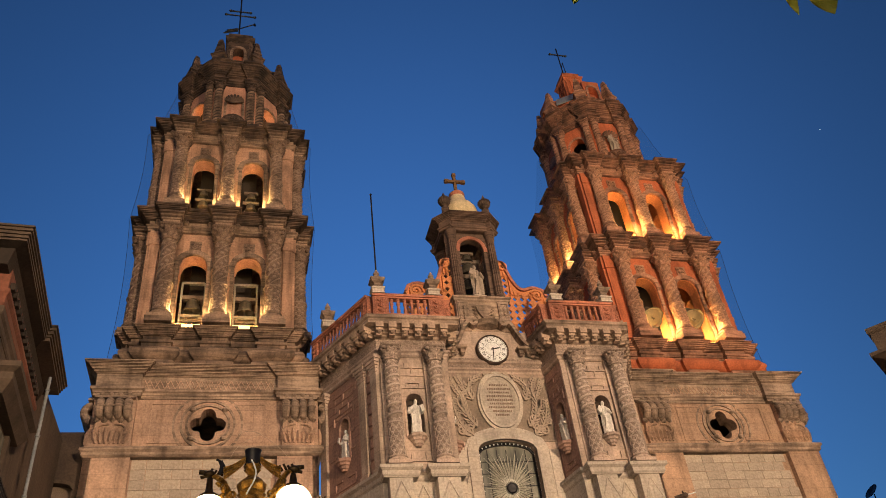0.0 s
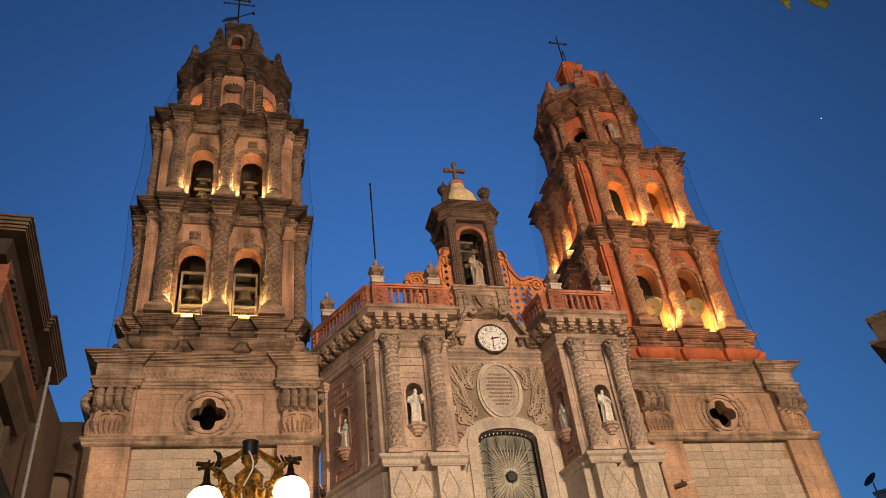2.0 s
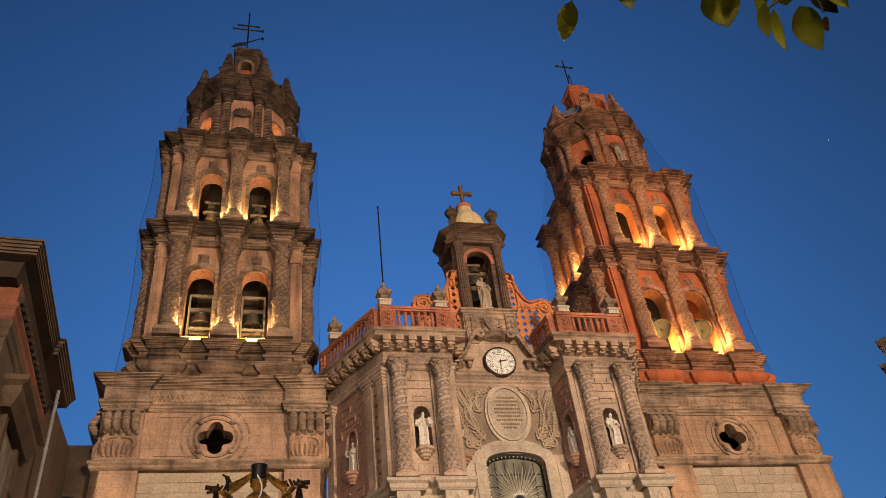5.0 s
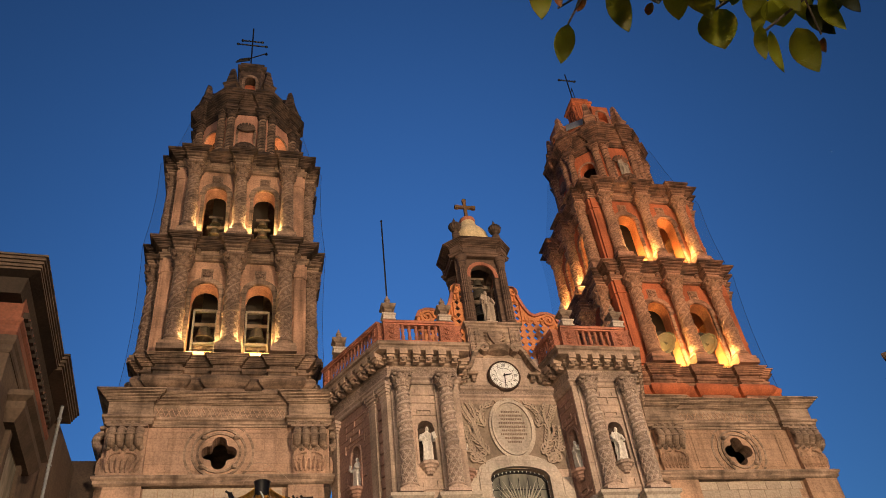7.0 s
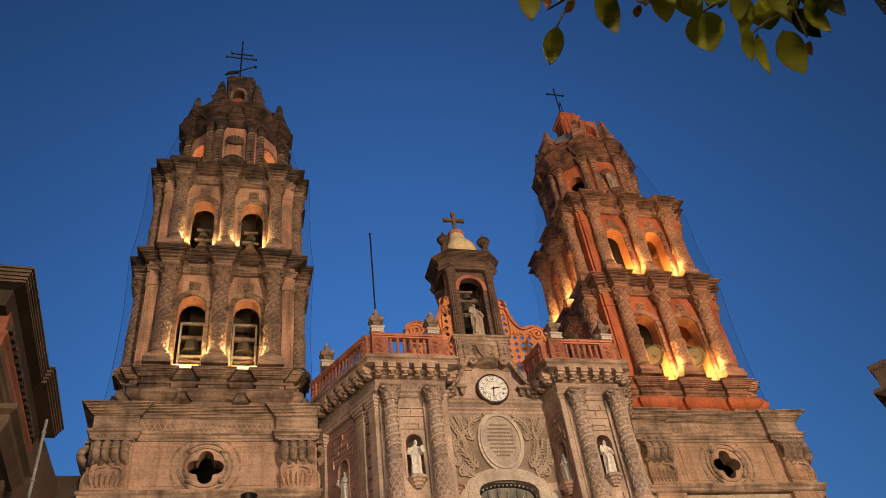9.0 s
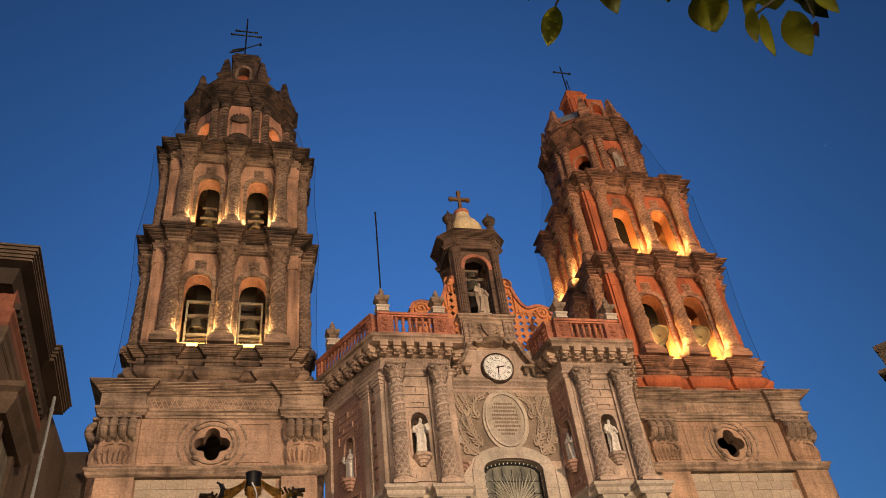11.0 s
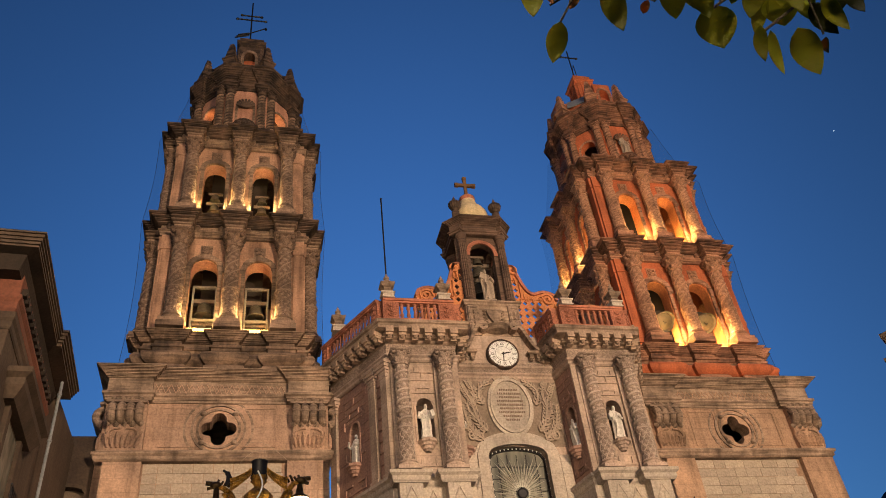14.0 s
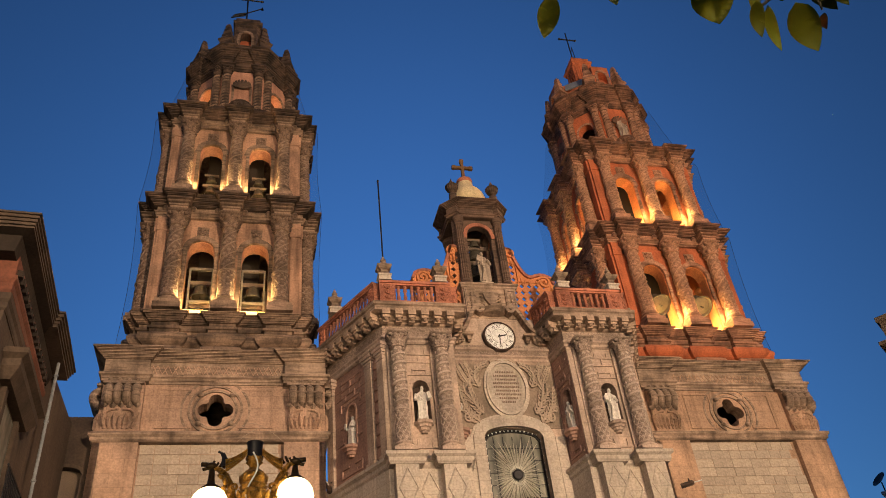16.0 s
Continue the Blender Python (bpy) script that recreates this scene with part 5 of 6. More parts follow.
for s in (-1, 1):
    for fr in FRONDS:
        ribbon(bm, [(s * x, z) for x, z in fr], lambda f: 0.055 - 0.03 * f, -1.26, -1.1)
        size = sum(math.dist(a, b) for a, b in zip(fr, fr[1:]))
        k = max(3, int(size / 0.15))
        for n in range(k + 1):
            c, d = along(fr, (n + 0.3) / (k + 0.6))
            for side in (-1, 1):      # curved fingers of the frond
                ln4 = 0.34 * (1 - 0.45 * n / k)
                pts4, q, g = [(c.x, c.y)], c.copy(), d + side * 1.0
                for step in range(3):
                    q = q + Vector((math.cos(g), math.sin(g))) * ln4 / 3
                    g -= side * 0.32
                    pts4.append((q.x, q.y))
                if max(p[0] for p in pts4) < 2.18 and min(p[0] for p in pts4) > 0.02 and (pts4[-1][0] / 0.96) ** 2 + ((pts4[-1][1] - 16.46) / 1.36) ** 2 > 1:
                    ribbon(bm, [(s * x, z) for x, z in pts4], lambda f: 0.036 * math.sin(math.pi * (0.2 + 0.72 * f)) + 0.004, -1.23, -1.1)
    for cx, cz, r0, a0, turns in ((1.72, 15.12, 0.27, 200, -1.5), (2.0, 15.5, 0.15, 20, 1.2), (1.4, 15.32, 0.16, 90, 1.3)):
        ribbon(bm, [(s * x, z) for x, z in spiral(cx, cz, r0, 0.04, radians(a0), turns)], 0.035, -1.25, -1.1)
tagged(part("leafy_relief", bm, CREAM_PLAIN, portal, "relief of scrolling stems and leaves"), kind="stuff")

# ---- gable and bell lantern above the clock ----
gable = thing("pierced_gable", "orange plastered scrolled gable pierced with diamond holes", "gable", Matrix.Translation((MID_X, -0.62, 0)))


def gable_top(u):
    """Height of the concave gable line at distance u from the axis."""
    if u < 1.5:
        return 24.12
    if u < 2.3:
        return 22.52 + 1.5 * (1 - (u - 1.5) / 0.8) ** 2.2
    if u < 3.28:
        return 22.5 + 0.16 * math.sin((u - 2.3) / 0.98 * math.pi)
    return 22.2


for s in (-1, 1):
    bm = bmesh.new()
    cell = 0.36
    for i in range(7):
        u0, u1 = 0.9 + cell * i, 0.9 + cell * (i + 1)
        lim = min(gable_top(u0), gable_top(u1)) - 0.16
        z = 20.1
        while z + cell <= lim:
            cx, cz = (u0 + u1) / 2, z + cell / 2
            q = [(u0, z), (u1, z), (u1, z + cell), (u0, z + cell)]
            mids = [(cx, z), (u1, cz), (cx, z + cell), (u0, cz)]
            h = 0.135
            dia = [(cx, cz - h), (cx + h * 0.9, cz), (cx, cz + h), (cx - h * 0.9, cz)]
            for k in range(4):
                for poly in ((mids[k], q[(k + 1) % 4], mids[(k + 1) % 4], dia[(k + 1) % 4], dia[k]),):
                    bm.faces.new([bm.verts.new((s * x, 0, zz)) for x, zz in poly])
            z += cell
        for j in range(4):
            a, b = u0 + cell * j / 4, u0 + cell * (j + 1) / 4
            bm.faces.new([bm.verts.new((s * x, 0, zz)) for x, zz in ((a, z), (b, z), (b, gable_top(b)), (a, gable_top(a)))])
    bmesh.ops.remove_doubles(bm, verts=bm.verts, dist=0.001)
    bmesh.ops.recalc_face_normals(bm, faces=bm.faces)
    bmesh.ops.solidify(bm, geom=bm.faces[:], thickness=0.1)
    part("gable_wall", bm, ORANGE, gable)
    bm = bmesh.new()
    line = [(s * (0.95 + 2.45 * i / 20), gable_top(0.95 + 2.45 * i / 20) + 0.04) for i in range(21)]
    ribbon(bm, line, 0.07, -0.12, 0.3)
    part("coping", bm, RED_STONE, gable)
    for cx, cz, r in ((1.42, 23.9, 0.27), (2.92, 22.28, 0.33)):
        bm = bmesh.new()
        ribbon(bm, [(s * x, z) for x, z in spiral(cx, cz, r, 0.07, radians(200 if cx < 2 else 160), -1.6)], 0.055, -0.12, 0.02)
        part("volute", bm, ORANGE, gable)
bm = bmesh.new()
mould(bm, [(-1.25, -1.05), (1.25, -1.05), (1.25, 0.9), (-1.25, 0.9)], [(0, 19.8), (0, 21.5), (0.08, 21.56), (0.08, 21.66), (0.14, 21.7), (0.14, 21.78), (0, 21.8)])
for s in (-1, 1):
    box(bm, s * 0.95 - 0.25, -1.16, 19.9, s * 0.95 + 0.25, -1.0, 21.5)
part("lantern_plinth", bm, BASE_STONE, portal)
for s in (-1, 1):         # sunk panels with a carved drop beside the coat of arms
    bm = bmesh.new()
    frame_band(bm, s * 0.95 - 0.2, 20.15, s * 0.95 + 0.2, 21.4, -1.2, -1.16, 0.05)
    part("panel_frame", bm, BASE_STONE, portal)
    bm = bmesh.new()
    for k in range(4):
        leaf_lump(bm, s * 0.95, -1.16, 21.25 - 0.26 * k, 0.26, 0.09, -math.pi / 2, 0.08)
    part("carved_drop", bm, BASE_STONE, portal)
shield = bmesh.new()
ribbon(shield, [(0, 21.25), (0, 20.95), (0, 20.55)], lambda k: 0.36 - 0.3 * k ** 2.5, -1.2, -1.0)
for s in (-1, 1):
    for i in range(4):
        leaf_lump(shield, s * 0.28, -1.06, 20.6 + 0.18 * i, 0.3, 0.07, (0.5 if s > 0 else math.pi - 0.5), 0.1)
part("shield", shield, BASE_STONE, portal, "carved stone coat of arms")

LANTERN_STONE = material("brown_lantern_stone", (0.13, 0.08, 0.056), streak=0.5, vary=0.35, bands=0.60)
lan = thing("bell_lantern", "dark stone open bell lantern with a pale dome and cross", "bell lantern", Matrix.Translation((MID_X, 0.1, 21.8)))
for k in range(4):
    bm = bmesh.new()
    arched_wall(bm, -0.85 if k % 2 == 0 else -0.55, 0.85 if k % 2 == 0 else 0.55, 0, 4.5, [(-0.6, 0.6, 0.01, 2.95, 0.6)], -0.88, -0.58, SIDE[k], 14)
    part("arcade_wall", bm, LANTERN_STONE, lan)
    bm = bmesh.new()
    arch_band(bm, -0.6, 0.6, 2.8, 2.95, 0.6, 0.18, -0.97, -0.88, SIDE[k], 16)
    part("archivolt", bm, RED_STONE, lan, "pink stone arch ring")
    bm = bmesh.new()
    lathe(bm, [(0.25, 0), (0.25, 0.2), (0.2, 0.26)] + [(0.2 - 0.03 * i / 6, 0.3 + 3.0 * i / 6) for i in range(7)] + [(0.19, 3.4), (0.22, 3.5), (0.21, 3.6), (0.28, 3.84), (0.28, 3.96)], 48, SIDE[k] @ Vector((-0.96, -1.0, 0)), lambda a, z, r: r * (1 + (0.09 * math.cos(12 * a) if 0.28 < z < 3.4 else 0)))
    part("lantern_column", bm, LANTERN_STONE, lan, "fluted dark stone column")
bm = bmesh.new()
ch = [(-0.84, -1.1), (0.84, -1.1), (1.3, -0.62), (1.3, 0.62), (0.84, 1.1), (-0.84, 1.1), (-1.3, 0.62), (-1.3, -0.62)]
mould(bm, ch, [(0.0, 3.95), (0.04, 3.97), (0.04, 4.08), (0.1, 4.11), (0.1, 4.18), (0.0, 4.21), (0.0, 4.52)] + stepped(4.52, 4.88, 0.07, 0.44, 5) + [(0.2, 4.97), (0.1, 5.1)])
part("cornice", bm, LANTERN_STONE, lan)
for sx in (-1, 1):
    for sy in (-1, 1):
        bm = bmesh.new()
        bx = [(-0.2, -0.2), (0.2, -0.2), (0.2, 0.2), (-0.2, 0.2)]
        mould(bm, bx, [(0.0, 0.0), (0.0, 3.97)])
        bm.transform(Matrix.Translation((sx * 0.96, sy * 0.74, 0)) @ Matrix.Rotation(radians(46 * sx * -sy), 4, "Z"))
        part("corner_pier", bm, LANTERN_STONE, lan)
        bm = bmesh.new()
        bx = [(-0.26, -0.2), (0.26, -0.2), (0.26, 0.2), (-0.26, 0.2)]
        mould(bm, bx, [(0.0, 3.97), (0.05, 3.99), (0.05, 4.09), (0.1, 4.12), (0.1, 4.19), (0.02, 4.22), (0.02, 4.54)] + stepped(4.54, 4.86, 0.06, 0.2, 5) + [(0.1, 4.97)])
        bm.transform(Matrix.Translation((sx * 1.09, sy * 0.9, 0)) @ Matrix.Rotation(radians(46 * sx * -sy), 4, "Z"))
        part("cornice_block", bm, LANTERN_STONE, lan)
bm = bmesh.new()
mould(bm, ngon_plan(8, 0.95), [(0.05, 5.02), (0.05, 5.2), (0.12, 5.26), (0, 5.34)])
part("dome_drum", bm, BASE_STONE, lan)
PALE = material("pale_yellow_plaster", (0.62, 0.5, 0.3), streak=0.4, vary=0.15)
bm = bmesh.new()
lathe(bm, [(0.95, 5.3), (0.95, 5.85), (0.9, 6.1), (0.76, 6.35), (0.58, 6.56), (0.46, 6.78), (0.4, 7.0), (0.38, 7.12)], 32)
part("dome", bm, PALE, lan, "pale yellow plastered dome", smooth=True)
for x, y in ((-1.04, -0.98), (1.04, -0.98), (1.04, 0.98), (-1.04, 0.98)):
    bm = bmesh.new()
    prof = [(0.22, -0.6), (0.22, 0.0), (0.08, 0.08), (0.1, 0.16), (0.24, 0.24), (0.32, 0.36), (0.34, 0.46), (0.36, 0.48), (0.36, 0.54), (0.3, 0.64), (0.16, 0.74), (0.07, 0.78), (0.1, 0.86), (0.01, 1.1)]
    lathe(bm, [(a * 0.88, b * 0.95 + 5.45) for a, b in prof], 56, (x, y, 0), lambda a, z, r: r * (1 + (0.07 * math.cos(14 * a) if 5.62 < z < 6.15 else 0)))
    part("ball_finial", bm, STONE_DARK, lan, "ribbed stone ball finial", smooth=True)
bm = bmesh.new()
lathe(bm, [(0.36, 7.02), (0.41, 7.08), (0.36, 7.16), (0.42, 7.22), (0.4, 7.3), (0.24, 7.37), (0.05, 7.4)], 24)
part("dome_cap", bm, RED_STONE, lan, "red stone ring under the cross", smooth=True)
CROSS = material("brown_cross_wood", (0.16, 0.085, 0.035), grain=20)
bm = bmesh.new()
box(bm, -0.075, -0.075, 7.3, 0.075, 0.075, 8.72)
box(bm, -0.46, -0.07, 8.16, -0.075, 0.07, 8.32)
box(bm, 0.075, -0.07, 8.16, 0.46, 0.07, 8.32)
for x, z in ((-0.46, 8.24), (0.46, 8.24), (0, 8.7)):
    box(bm, x - 0.1, -0.085, z - 0.1, x + 0.1, 0.085, z + 0.1)
part("cross", bm, CROSS, lan, "brown wooden cross")
for z, s in ((22.75, 1.1), (23.8, 0.95), (24.65, 0.6)):
    bell((MID_X, 0.1, z), s, "lantern bells")


# ---- statues ----
def statue(where, turn, h=1.5, seed=0, stone=None, label="weathered white stone robed figure statue in a niche"):
    """A robed figure as one plain carved mesh: folded gown, cloak, bent arm, bearded head shape."""
    r = random.Random(seed)
    ph, tilt = r.uniform(0, 6), r.uniform(-0.05, 0.05)
    bm = bmesh.new()
    prof = [(0.20, 0), (0.215, 0.04), (0.2, 0.2), (0.185, 0.4), (0.17, 0.52), (0.19, 0.62), (0.205, 0.72), (0.19, 0.8), (0.1, 0.845), (0.062, 0.86), (0.066, 0.885)]
    prof = [(a * h * 0.78, b * h) for a, b in prof]
    def fold(a, z, q):
        k = z / h
        if k > 0.84:
            return q
        return q * (1 + 0.2 * math.sin(5 * a + ph + 5 * k) * (1 - k * 0.6) + 0.1 * math.sin(11 * a - 8 * k + ph))
    fine = []
    for (a, b), (c, d) in zip(prof, prof[1:]):
        fine += [(a + (c - a) * i / 3, b + (d - b) * i / 3) for i in range(3)]
    lathe(bm, fine + [prof[-1]], 28, shape=fold)
    for v in bm.verts:
        v.co.y *= 0.72
        v.co.x += tilt * v.co.z + 0.02 * math.sin(v.co.z * 4)
    head = Matrix.Translation((tilt * h, -0.02, h * 0.935)) @ Matrix.Diagonal((0.06 * h, 0.068 * h, 0.082 * h, 1))
    bmesh.ops.create_icosphere(bm, subdivisions=2, radius=1, matrix=head)
    s = 1 if seed % 2 else -1
    rod(bm, (s * 0.17 * h, 0, h * 0.78), (s * 0.23 * h, -0.06 * h, h * 0.6), 0.05 * h, 8)
    rod(bm, (s * 0.23 * h, -0.06 * h, h * 0.6), (s * 0.08 * h, -0.16 * h, h * 0.66), 0.04 * h, 8)
    rod(bm, (-s * 0.17 * h, 0, h * 0.78), (-s * 0.22 * h, -0.08 * h, h * 0.58), 0.05 * h, 8)
    rod(bm, (-s * 0.22 * h, -0.08 * h, h * 0.58), (-s * 0.24 * h, -0.18 * h, h * 0.62), 0.038 * h, 8)
    ang = Matrix.Translation((-s * 0.24 * h, -0.19 * h, h * 0.62)) @ Matrix.Rotation(0.4 * s, 4, "Y")
    box(bm, -0.07 * h, -0.02 * h, -0.02 * h, 0.07 * h, 0.02 * h, 0.17 * h, ang)
    for i in range(7):       # folds of the cloak
        x = (-0.15 + 0.05 * i) * h
        rod(bm, (x, -0.125 * h, 0.03 * h), (x * 0.6 + s * 0.06 * h, -0.145 * h, 0.52 * h), 0.019 * h, 5)
    for i in range(4):
        rod(bm, (s * 0.17 * h, -0.06 * h, (0.74 - 0.07 * i) * h), (-s * (0.1 - 0.02 * i) * h, -0.15 * h, (0.5 - 0.06 * i) * h), 0.024 * h, 5)
    box(bm, -0.2 * h, -0.16 * h, -0.04 * h, 0.2 * h, 0.14 * h, 0.0)
    tmp = part("statue", bm, stone or STATUE)
    rm = tmp.modifiers.new("fuse", "REMESH")       # one carved block
    rm.mode, rm.voxel_size, rm.use_smooth_shade = "VOXEL", 0.022, True
    me = bpy.data.meshes.new_from_object(tmp.evaluated_get(bpy.context.evaluated_depsgraph_get()))
    bpy.data.objects.remove(tmp)
    ob = new("statue", me)
    ob.matrix_basis = Matrix.Translation(where) @ Matrix.Rotation(turn, 4, "Z") @ Matrix.Diagonal((0.8, 0.9, 1, 1))
    return tagged(ob, label, "statue", "portal statues")


LANTERN_STATUE = material("weathered_pale_stone", (0.4, 0.32, 0.25), streak=0.6, vary=0.3)
for seed, i in enumerate((0, 1, 2, 4, 5, 6)):
    m, ln = edge(i)
    p = m @ Vector((NICHE[i], 0.04, 14.38))
    statue((p.x + MID_X, p.y, p.z), m.to_euler().z, 1.22 if i in (0, 2, 4, 6) else 1.46, seed + 1)
statue((RIGHT_X, 2.1, 35.42), 0, 1.7, 5, LANTERN_STATUE, label="weathered stone robed statue in the red tower niche")
statue((MID_X - 0.06, -0.92, 21.86), 0.1, 1.8, 9, LANTERN_STATUE, label="weathered pale stone robed statue before the bell lantern")


# ---- ground and nave ----
bm = bmesh.new()
box(bm, -1500, -1500, -0.3, 1500, 1500, 0)
tagged(part("ground", bm, material("dark_paving", (0.1, 0.085, 0.075), vary=0.3, courses=0.5)), "grey stone paving of the square", "ground", kind="structure")
bm = bmesh.new()
box(bm, 7.0, 1.6, 0, 16.2, 40, 13.5)
tagged(part("nave_wall", bm, PINK), "plain pink stone nave behind the portal", "wall", kind="structure")


# ---- wrought crosses on the towers ----
def tower_cross(x, double):
    c = thing("tower_cross", "black wrought iron double cross with weather vane" if double else "black wrought iron cross on the red tower", "cross", Matrix.Translation((x, TOWER_Y, 45.9)))
    bm = bmesh.new()
    rod(bm, (0, 0, 0), (0, 0, 5.0 if double else 3.6), 0.05)
    part("post", bm, IRON, c)
    for z, w in (((3.5, 0.66), (3.05, 0.95)) if double else ((2.85, 0.62),)):
        bm = bmesh.new()
        rod(bm, (-w, 0, z), (w, 0, z), 0.05)
        for s in (-1, 1):
            lathe(bm, [(0.01, -0.14), (0.12, 0), (0.01, 0.14)], 6, (s * w, 0, z))
            for f in (0.35, 0.7):
                lathe(bm, [(0.01, -0.09), (0.09, 0), (0.01, 0.09)], 6, (s * w * f, 0, z))
        part("cross_arm", bm, IRON, c)
    if double:
        bm = bmesh.new()
        rod(bm, (-0.9, 0, 1.0), (0.98, 0, 2.3), 0.04)
        lathe(bm, [(0.1, -0.12), (0.01, 0.14)], 6, (0.98, 0, 2.3))
        for i in range(3):
            rod(bm, (-1.0 + 0.1 * i, 0, 1.0 + 0.16 * i), (-0.1, 0.1, 1.5 + 0.12 * i), 0.05)
        part("weather_vane", bm, IRON, c, "arrow weather vane")
    else:
        bm = bmesh.new()
        rod(bm, (0.25, 0, 0.1), (0.2, 0, 2.0), 0.03)
        rod(bm, (0, 0, 1.3), (0.2, 0, 2.0), 0.03)
        part("stay", bm, IRON, c)


tower_cross(LEFT_X - 0.15, True)
tower_cross(RIGHT_X - 0.15, False)


# ---- unseen walls added round the square behind the camera, to block horizon glow ----
for name, x0, y0, x1, y1, h in (("wall_south", -60, -84, 90, -80, 15), ("wall_west", -44, -80, -40, -12, 14), ("wall_east", 62, -80, 66, 0, 14)):
    bm = bmesh.new()
    box(bm, x0, y0, 0, x1, y1, h)
    tagged(part(name, bm, STONE_PLAIN), "added unseen wall that blocks glow from the horizon", "wall", kind="structure")


# ---- fine safety nets hung round the towers ----
NET = bpy.data.materials.new("fine_blue_net")
NET.use_nodes = True
nn, nl = NET.node_tree.nodes, NET.node_tree.links
tp, mxs = nn.new("ShaderNodeBsdfTransparent"), nn.new("ShaderNodeMixShader")
mxs.inputs[0].default_value = 0.12
nn["Principled BSDF"].inputs["Base Color"].default_value = (0.02, 0.025, 0.04, 1)
nl.new(tp.outputs[0], mxs.inputs[1])
nl.new(nn["Principled BSDF"].outputs[0], mxs.inputs[2])
nl.new(mxs.outputs[0], nn["Material Output"].inputs[0])
for tx in (LEFT_X, RIGHT_X):
    net = thing("safety_net", "fine dark blue net hung round the tower", "net", Matrix.Translation((tx, TOWER_Y, 0)), "tower nets")
    drop = [(4.4 - 0.16 * math.sin(math.pi * k / 10), 19.0 + 8.6 * k / 10) for k in range(11)] + [(4.4 - 0.02 * k - 0.12 * math.sin(math.pi * k / 8), 27.7 + 5.8 * k / 8) for k in range(1, 9)] + [(3.7, 35.0), (3.3, 37.0), (2.95, 39.2)]
    for k in (1, 3):
        bm = bmesh.new()
        line = [[bm.verts.new(SIDE[k] @ Vector((u * w * 0.72, -w, z))) for u in (-1, 1)] for w, z in drop]
        for a, b in zip(line, line[1:]):
            bm.faces.new((a[0], a[1], b[1], b[0]))
        part("net_sheet", bm, NET, net).visible_shadow = False
    for sx, sy in ((-1, -1), (1, -1)):
        bm = bmesh.new()
        for (w0, z0), (w1, z1) in zip(drop, drop[1:]):
            rod(bm, (sx * w0, sy * w0 * 0.72, z0), (sx * w1, sy * w1 * 0.72, z1), 0.009, 4)
        part("edge_cord", bm, IRON, net)

# ---- town houses ----
FRIEZE_RED = material("dull_red_brick", (0.17, 0.06, 0.035), vary=0.3)
# OCHRE and HOUSE_STONE are darkened to put the house's shade into colour
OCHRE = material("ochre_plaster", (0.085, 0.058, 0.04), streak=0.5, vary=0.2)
# dark colour that paints shade onto the cornice underside and modillions
SOFFIT_SHADE = material("sooty_cornice_stone", (0.028, 0.018, 0.012), streak=0.4, vary=0.4)
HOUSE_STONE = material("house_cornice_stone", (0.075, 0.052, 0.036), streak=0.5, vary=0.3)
house = thing("town_house", "dim ochre corner house with a deep stone cornice", "house", pose(-4.25, -11.77, 0, 0, 0, 3.3) @ Matrix.Translation((4.3, 11.95, 0)))
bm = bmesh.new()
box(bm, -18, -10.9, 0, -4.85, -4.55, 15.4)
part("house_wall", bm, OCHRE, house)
bm = bmesh.new()
mould(bm, [(-18, -10.9), (-4.85, -10.9), (-4.85, -4.55), (-18, -4.55)], [(0.03, 14.0), (0.07, 14.1), (0.07, 14.3), (0.13, 14.4), (0.13, 14.5), (0.05, 14.52), (0.05, 15.3)])
part("house_frieze", bm, FRIEZE_RED, house, "red brick frieze under the cornice")
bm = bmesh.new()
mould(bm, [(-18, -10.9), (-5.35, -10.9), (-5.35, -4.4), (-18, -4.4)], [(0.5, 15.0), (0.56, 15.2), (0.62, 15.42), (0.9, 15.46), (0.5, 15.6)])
part("house_soffit", bm, SOFFIT_SHADE, house, "underside of the cornice, its shade put into the colour")
bm = bmesh.new()
mould(bm, [(-18, -10.9), (-5.35, -10.9), (-5.35, -4.4), (-18, -4.4)], [(0.86, 15.47), (0.92, 15.47), (0.92, 15.52)] + stepped(15.52, 15.9, 0.94, 1.05, 4) + [(0.6, 16.0)])
part("house_cornice", bm, HOUSE_STONE, house)
bm = bmesh.new()
mould(bm, [(-7, -5.9), (-5.35, -5.9), (-5.35, -4.5), (-7, -4.5)], [(0.6, 15.42), (1.04, 15.45), (1.04, 15.52)] + stepped(15.52, 15.92, 1.08, 1.22, 4) + [(0.6, 16.02)])
part("cornice_return", bm, HOUSE_STONE, house)
bm = bmesh.new()
mould(bm, [(-18, -10.9), (-4.85, -10.9), (-4.85, -4.55), (-18, -4.55)], [(0.02, 13.5), (0.05, 13.56), (0.05, 13.72), (0.1, 13.8), (0.1, 13.98), (0.03, 14.0)])
part("house_string_course", bm, HOUSE_STONE, house)
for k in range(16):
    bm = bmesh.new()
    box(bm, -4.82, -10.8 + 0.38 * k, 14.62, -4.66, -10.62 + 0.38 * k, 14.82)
    part("modillion", bm, SOFFIT_SHADE, house)
bm = bmesh.new()
mould(bm, [(-4.9, -9.6), (-4.7, -9.6), (-4.7, -6.6), (-4.9, -6.6)], [(0.1, 12.2), (0.3, 12.5), (0.3, 12.7), (0.45, 12.8), (0.45, 12.95), (0, 13.0)])
part("window_hood", bm, HOUSE_STONE, house, "stone hood over a window")
for y in (-9.3, -7.2):
    bm = bmesh.new()
    box(bm, -4.85, y, 9.0, -4.72, y + 0.3, 12.2)
    part("window_jamb", bm, HOUSE_STONE, house)
bm = bmesh.new()
